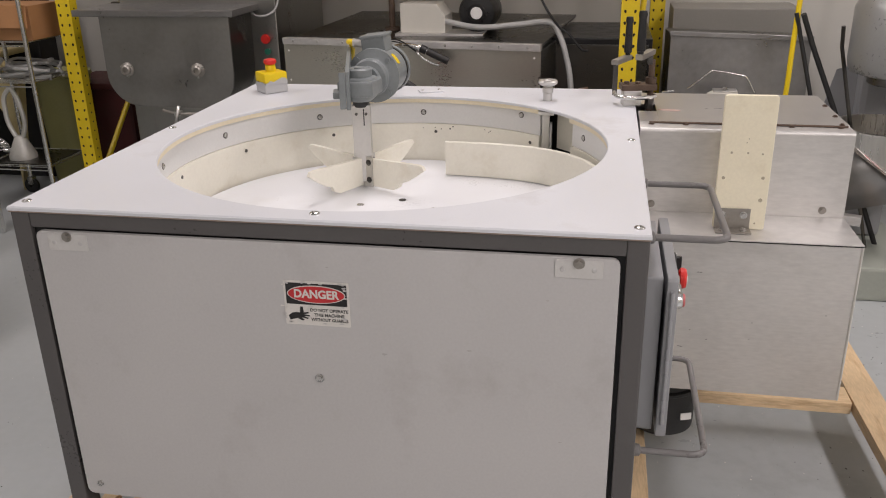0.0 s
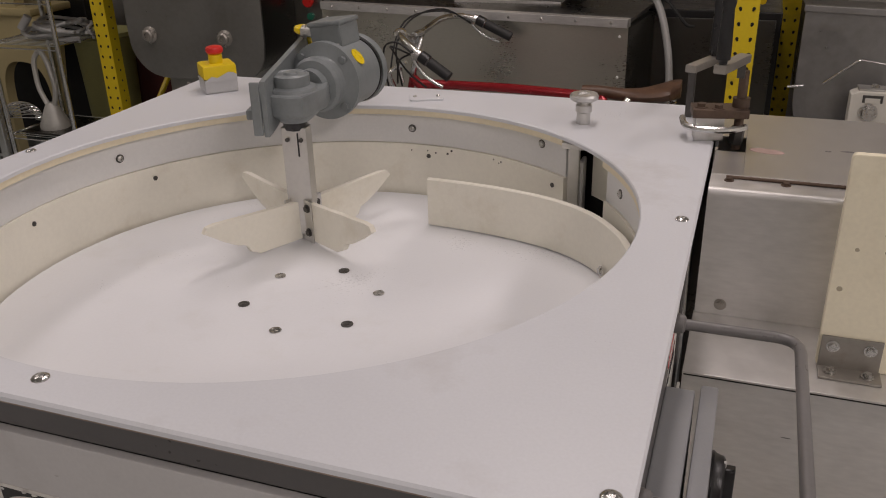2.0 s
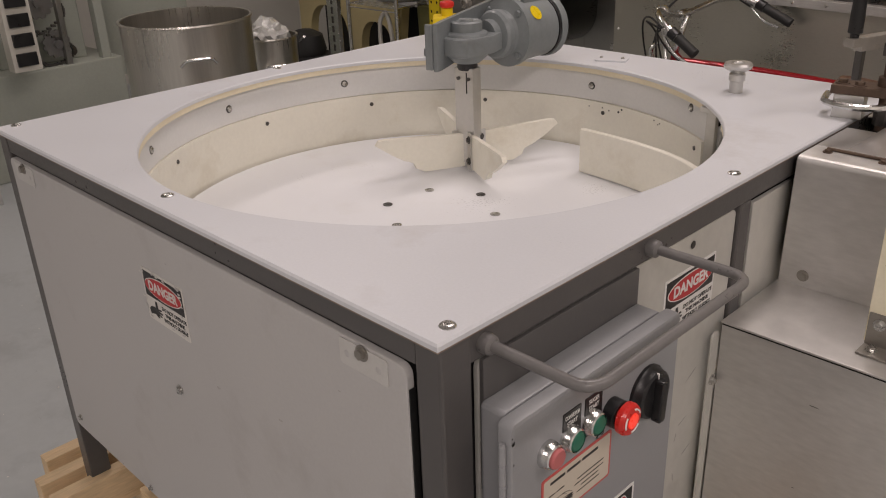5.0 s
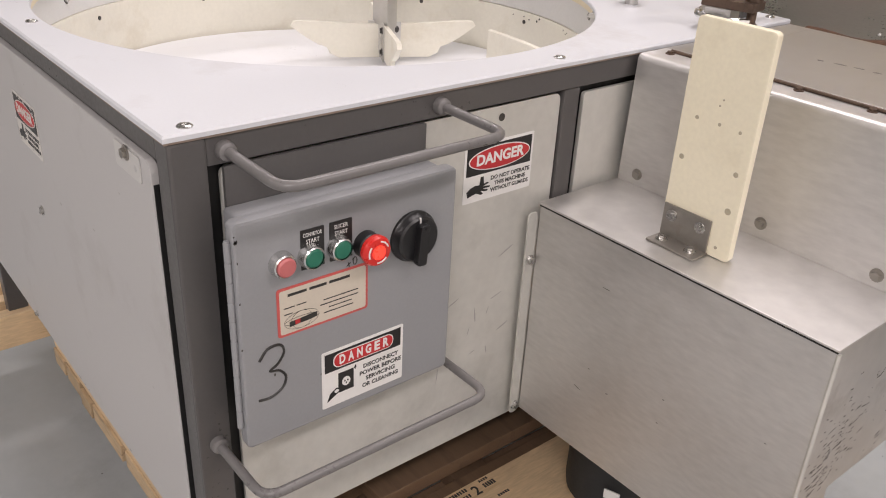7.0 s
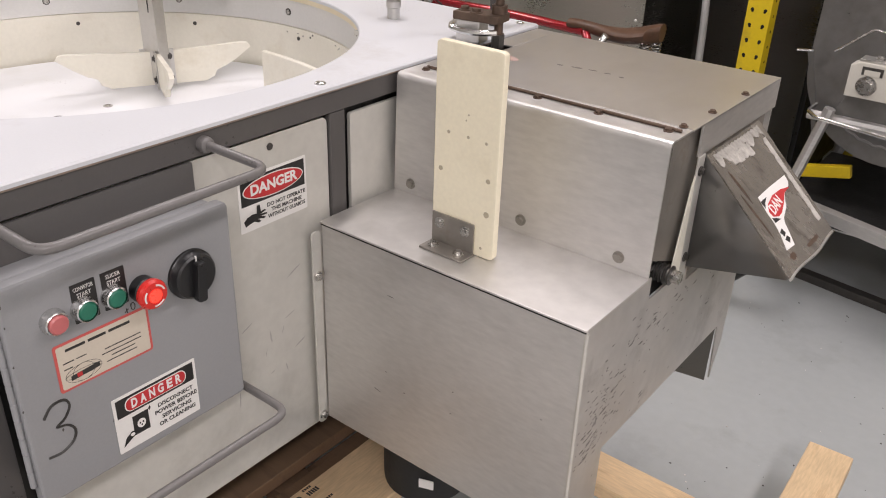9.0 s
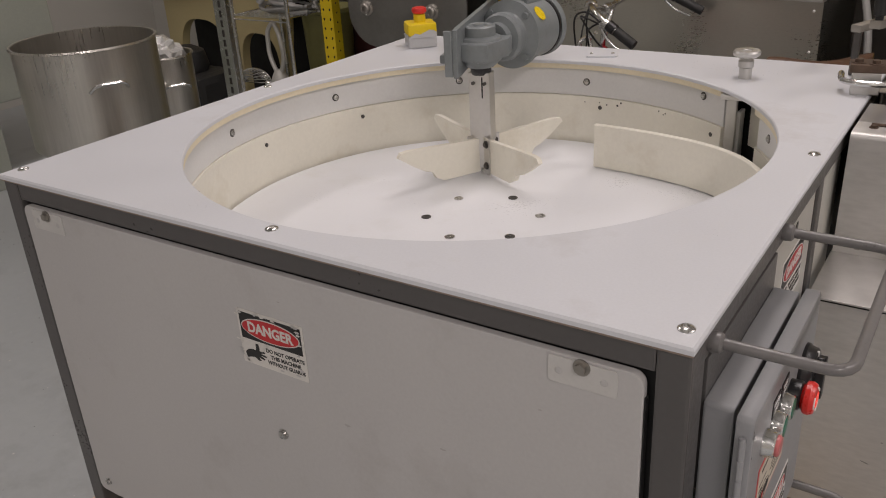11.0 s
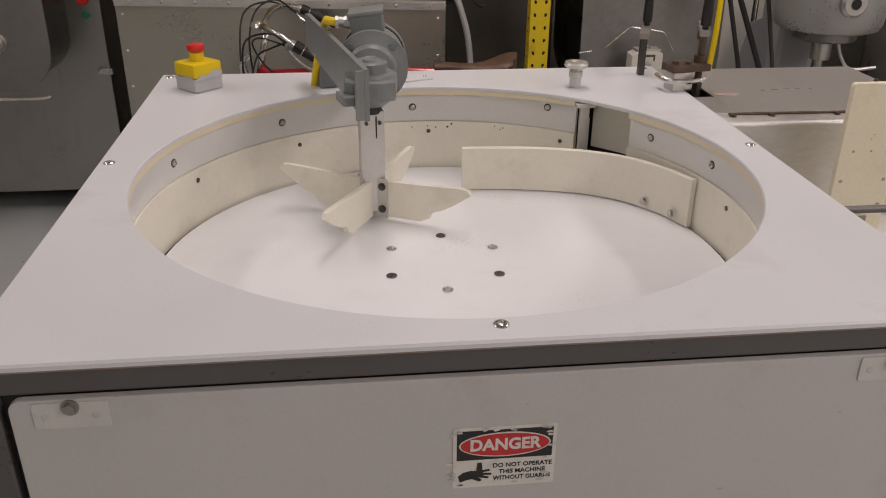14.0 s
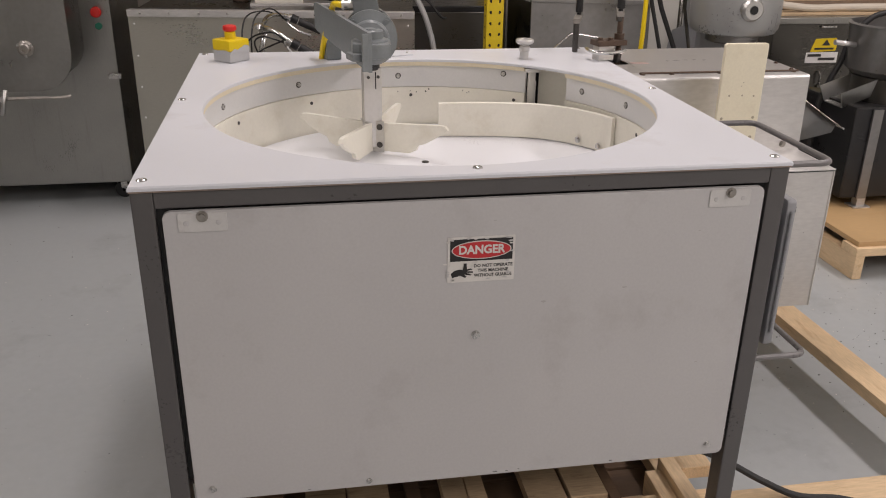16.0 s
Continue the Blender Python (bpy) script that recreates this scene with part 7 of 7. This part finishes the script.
old = thing("old_mixer", "cream painted floor mixer with arched base", "mixer", (-3.5, 3.2, 0))
arch = [(-0.55, 0), (-0.42, 0)]
for cu, ru, top in ((-0.17, 0.25, 0.5), (0.4, 0.18, 0.45)):
    arch += [(cu - ru * math.cos(radians(a)) ** 0.7, 0.22 + (top - 0.22) * math.sin(radians(a)) ** 0.8) for a in range(0, 90, 9)]
    arch += [(cu + ru * math.sin(radians(a)) ** 0.7, 0.22 + (top - 0.22) * math.cos(radians(a)) ** 0.8) for a in range(0, 91, 9)]
    arch += [(cu + ru, 0), (cu + ru + 0.14, 0)]
arch = [(p[0], p[1] or FL) for p in arch if p[0] <= 0.7] + [(0.7, 0.62), (0.45, 0.75), (0.4, 1.3), (-0.55, 1.3)]
part("arched_body", prism(B(), arch, 0.06, axes((-3.55, 3.24, 0.0), (1, -0.1, 0), (0, 0, 1))), CREAM_PAINT, old, "cream painted arched base")
# Black box stands in for the deep shade inside the arches.
part("dark_inside", box(B(), -4.05, -2.9, 3.42, 3.6, FL, 1.25, 0.01), GAP, old)
part("ledge", box(B(), -4.1, -3.0, 3.12, 3.5, 0.7, 0.74, 0.01), CREAM_PAINT, old)

post = thing("chrome_shelf_post", "tall slotted chrome post of a wire shelf", "post", (-2.645, 2.42, 0))
part("post_channel", box(B(), -2.69, -2.6, 2.4, 2.43, FL, 1.6, 0.004), CHROME, post)
for k in range(28):
    part("post_slot", box(B(), -2.652, -2.638, 2.398, 2.3995, 0.1 + 0.05 * k, 0.135 + 0.05 * k), DARK_BOLT, post)


def pot(x, y, z, r, h, label):
    p = thing("stock_pot", label, "pot", (x, y, z))
    part("pot_body", lathe(B(), [(0, 0), (r - 0.01, 0), (r, 0.012), (r, h), (r + 0.008, h + 0.004), (r + 0.006, h + 0.012), (r - 0.004, h + 0.01), (r - 0.006, 0.02), (0, 0.016)], Matrix.Translation((x, y, z)), 48), POT_STEEL, p)
    for s in (0.35, 3.5):
        a = -0.75 + s
        d, q = Vector((math.cos(a), math.sin(a), 0)), Vector((-math.sin(a), math.cos(a), 0))
        c = Vector((x, y, z + h * 0.72))
        part("pot_handle", tube(B(), rounded([c + d * r + q * 0.07 + Vector((0, 0, -0.03)), c + d * (r + 0.045) + q * 0.05, c + d * (r + 0.045) - q * 0.05, c + d * r - q * 0.07 + Vector((0, 0, -0.03))], 0.02), 0.007, 8), CHROME, p)
    return p


def pot_stand(x, y, r, h):
    s = thing("pot_stand", "low dark steel stand under a pot", "stand", (x, y, 0))
    part("stand_top", cyl(B(), (x, y, h - 0.02), (x, y, h), r, seg=28), STEEL_DARK, s)
    for k in range(4):
        a = radians(45 + 90 * k)
        part("stand_leg", cyl(B(), (x + r * 0.8 * math.cos(a), y + r * 0.8 * math.sin(a), FL), (x + r * 0.8 * math.cos(a), y + r * 0.8 * math.sin(a), h - 0.02), 0.015, seg=10), STEEL_DARK, s)


pot_stand(-2.25, 1.32, 0.22, 0.41)
pot_stand(-2.6, 1.95, 0.12, 0.2)
pot(-2.25, 1.32, 0.41, 0.27, 0.40, "large shiny stainless stock pot on a low stand")
pot(-2.6, 1.95, 0.2, 0.14, 0.40, "small shiny stainless pot on a low stand")
wrap = thing("plastic_wrap", "crumpled clear plastic wrap in the small pot", "wrap", (-2.6, 1.95, 0.53))
bm = B()
bmesh.ops.create_icosphere(bm, subdivisions=3, radius=0.115)
for v in bm.verts:
    v.co *= 0.8 + 0.45 * noise.noise(v.co * 22)
    v.co += Vector((-2.6, 1.95, 0.595))
part("wrap_ball", bm, material("clear_plastic_film", (0.6, 0.6, 0.58), 0.15, 0.3, vary=0.2, scale=30, fine=120, bump=0.4), wrap, smooth=False)

spare = thing("spare_drive_unit", "black cast drive unit with chrome lever standing on the floor", "machine", (-3.27, 2.65, 0))
part("drive_body", box(B(), -3.52, -3.09, 2.55, 2.9, FL + 0.02, 0.3, 0.05), RUBBER, spare)
part("drive_cap", lathe(B(), [(0, 0), (0.12, 0), (0.13, 0.03), (0.11, 0.12), (0.05, 0.15), (0, 0.15)], Matrix.Translation((-3.33, 2.7, 0.3)), 28), RUBBER, spare)
part("drive_foot", box(B(), -3.57, -3.05, 2.5, 2.95, FL, FL + 0.02, 0.004), STEEL_GREY, spare)
part("lever", tube(B(), [(-3.25, 2.6, 0.4), (-3.09, 2.52, 0.46)], 0.008, 8), CHROME, spare)

pan = thing("chain_machine", "grey-green machine with chains, sprockets and white control panel", "machine", (-3.7, 1.0, 0))
part("machine_frame", box(B(), -4.3, -3.55, 0.3, 1.6, FL, 0.45, 0.01), GREEN_GREY, pan)
part("table_shelf", box(B(), -3.9, -3.2, 0.2, 0.75, 0.72, 0.75, 0.004), STEEL_DIM, pan)
for x in (-3.85, -3.25):
    for y in (0.24, 0.7):
        part("shelf_leg", box(B(), x - 0.015, x + 0.015, y - 0.015, y + 0.015, FL, 0.72, 0.002), STEEL, pan)
ctl = part("control_panel", box(B(), -3.45, -3.37, 0.96, 1.1, 0.49, 1.3, 0.004), WHITE_PAINT, pan, "white control panel with black dials")
for z in (0.55, 0.645, 0.74, 0.835, 0.93):
    part("black_dial", box(B(), -3.369, -3.355, 0.98, 1.08, z - 0.032, z + 0.032, 0.004), BLACK, ctl)
part("drive_plate", box(B(), -3.75, -3.7, 1.0, 1.47, 0.45, 1.6, 0.01), GREEN_GREY, pan, "pale grey-green side plate")
part("drive_plate", box(B(), -3.78, -3.74, 1.56, 2.15, 0.3, 1.6, 0.01), GREEN_GREY, pan, "pale grey-green side plate")
for y, z, r in ((1.22, 0.78, 0.085), (1.28, 0.56, 0.075), (1.62, 0.91, 0.07)):
    bm = B()
    teeth = []
    for k in range(36):
        a = 2 * math.pi * k / 36
        rr = r * (1.0 if k % 3 else 0.86)
        teeth.append((y + rr * math.cos(a), z + rr * math.sin(a)))
    prism(bm, teeth, 0.02, axes((-3.62, 0, 0), (0, 1, 0), (0, 0, 1)))
    cyl(bm, (-3.7, y, z), (-3.57, y, z), r * 0.3, seg=14)
    part("sprocket", bm, STEEL_GREY, pan)
for pts in ([(1.1, 0.95), (1.3, 0.81), (1.33, 0.69), (1.12, 0.63)], [(1.1, 0.66), (1.3, 0.58), (1.36, 0.5), (1.2, 0.46)], [(1.5, 1.03), (1.66, 0.97), (1.7, 0.85), (1.5, 0.81)]):
    path = smooth_path([(-3.6, y, z) for y, z in pts], 10, closed=True)
    bm = B()
    for k, p in enumerate(path):
        box(bm, p.x - 0.014, p.x + 0.014, p.y - 0.009, p.y + 0.009, p.z - 0.006, p.z + 0.006)
    tagged(part("roller_chain", bm, DARK_BOLT, pan), kind="stuff")
part("upright_bar", box(B(), -3.62, -3.57, 1.5, 1.55, FL, 1.5, 0.004), GREEN_GREY, pan)
part("upright_bar", box(B(), -3.6, -3.56, 1.3, 1.33, 0.3, 1.0, 0.004), STEEL_DIM, pan)
part("hook", tube(B(), smooth_path([(-3.55, 1.57, 0.85), (-3.55, 1.6, 0.82), (-3.55, 1.63, 0.85), (-3.55, 1.63, 0.88)], 5), 0.006, 6), DARK_BOLT, pan)

# ---- grit on the floor ----
random.seed(41)
bm = B()
for k in range(800):
    x, y = random.uniform(-2.6, 2.6), random.uniform(-1.2, 3.0)
    if k % 3 == 0:
        x, y = random.gauss(1.7, 0.3), random.gauss(1.2, 0.5)
    r = random.choice((0.001, 0.0014, 0.0018, 0.003)) * (0.55 if x < 1.2 and y < 1.1 else 1)
    prism(bm, [(x + r * random.uniform(0.6, 1.3) * math.cos(a), y + r * random.uniform(0.6, 1.3) * math.sin(a)) for a in (0, 1.3, 2.5, 3.8, 5)], 0.0012, Matrix.Translation((0, 0, FL + 0.0001)))
tagged(part("floor_grit", bm, DARK_BOLT, None, smooth=False), "dark grit and crumbs scattered over the floor", "grit", kind="stuff")
bm = B()
for k in range(420):
    x, y = random.gauss(1.5, 0.5), random.gauss(0.8, 0.8)
    if k % 2:
        x, y = random.uniform(-2.6, -0.7), random.uniform(-1.0, 2.4)
    r = random.choice((0.001, 0.0015, 0.0026))
    prism(bm, [(x + r * random.uniform(0.6, 1.3) * math.cos(a), y + r * random.uniform(0.6, 1.3) * math.sin(a)) for a in (0, 1.3, 2.5, 3.8, 5)], 0.0012, Matrix.Translation((0, 0, FL + 0.0001)))
tagged(part("floor_flecks", bm, SIGN_WORN, None, smooth=False), "pale flecks scattered over the floor", "flecks", kind="stuff")
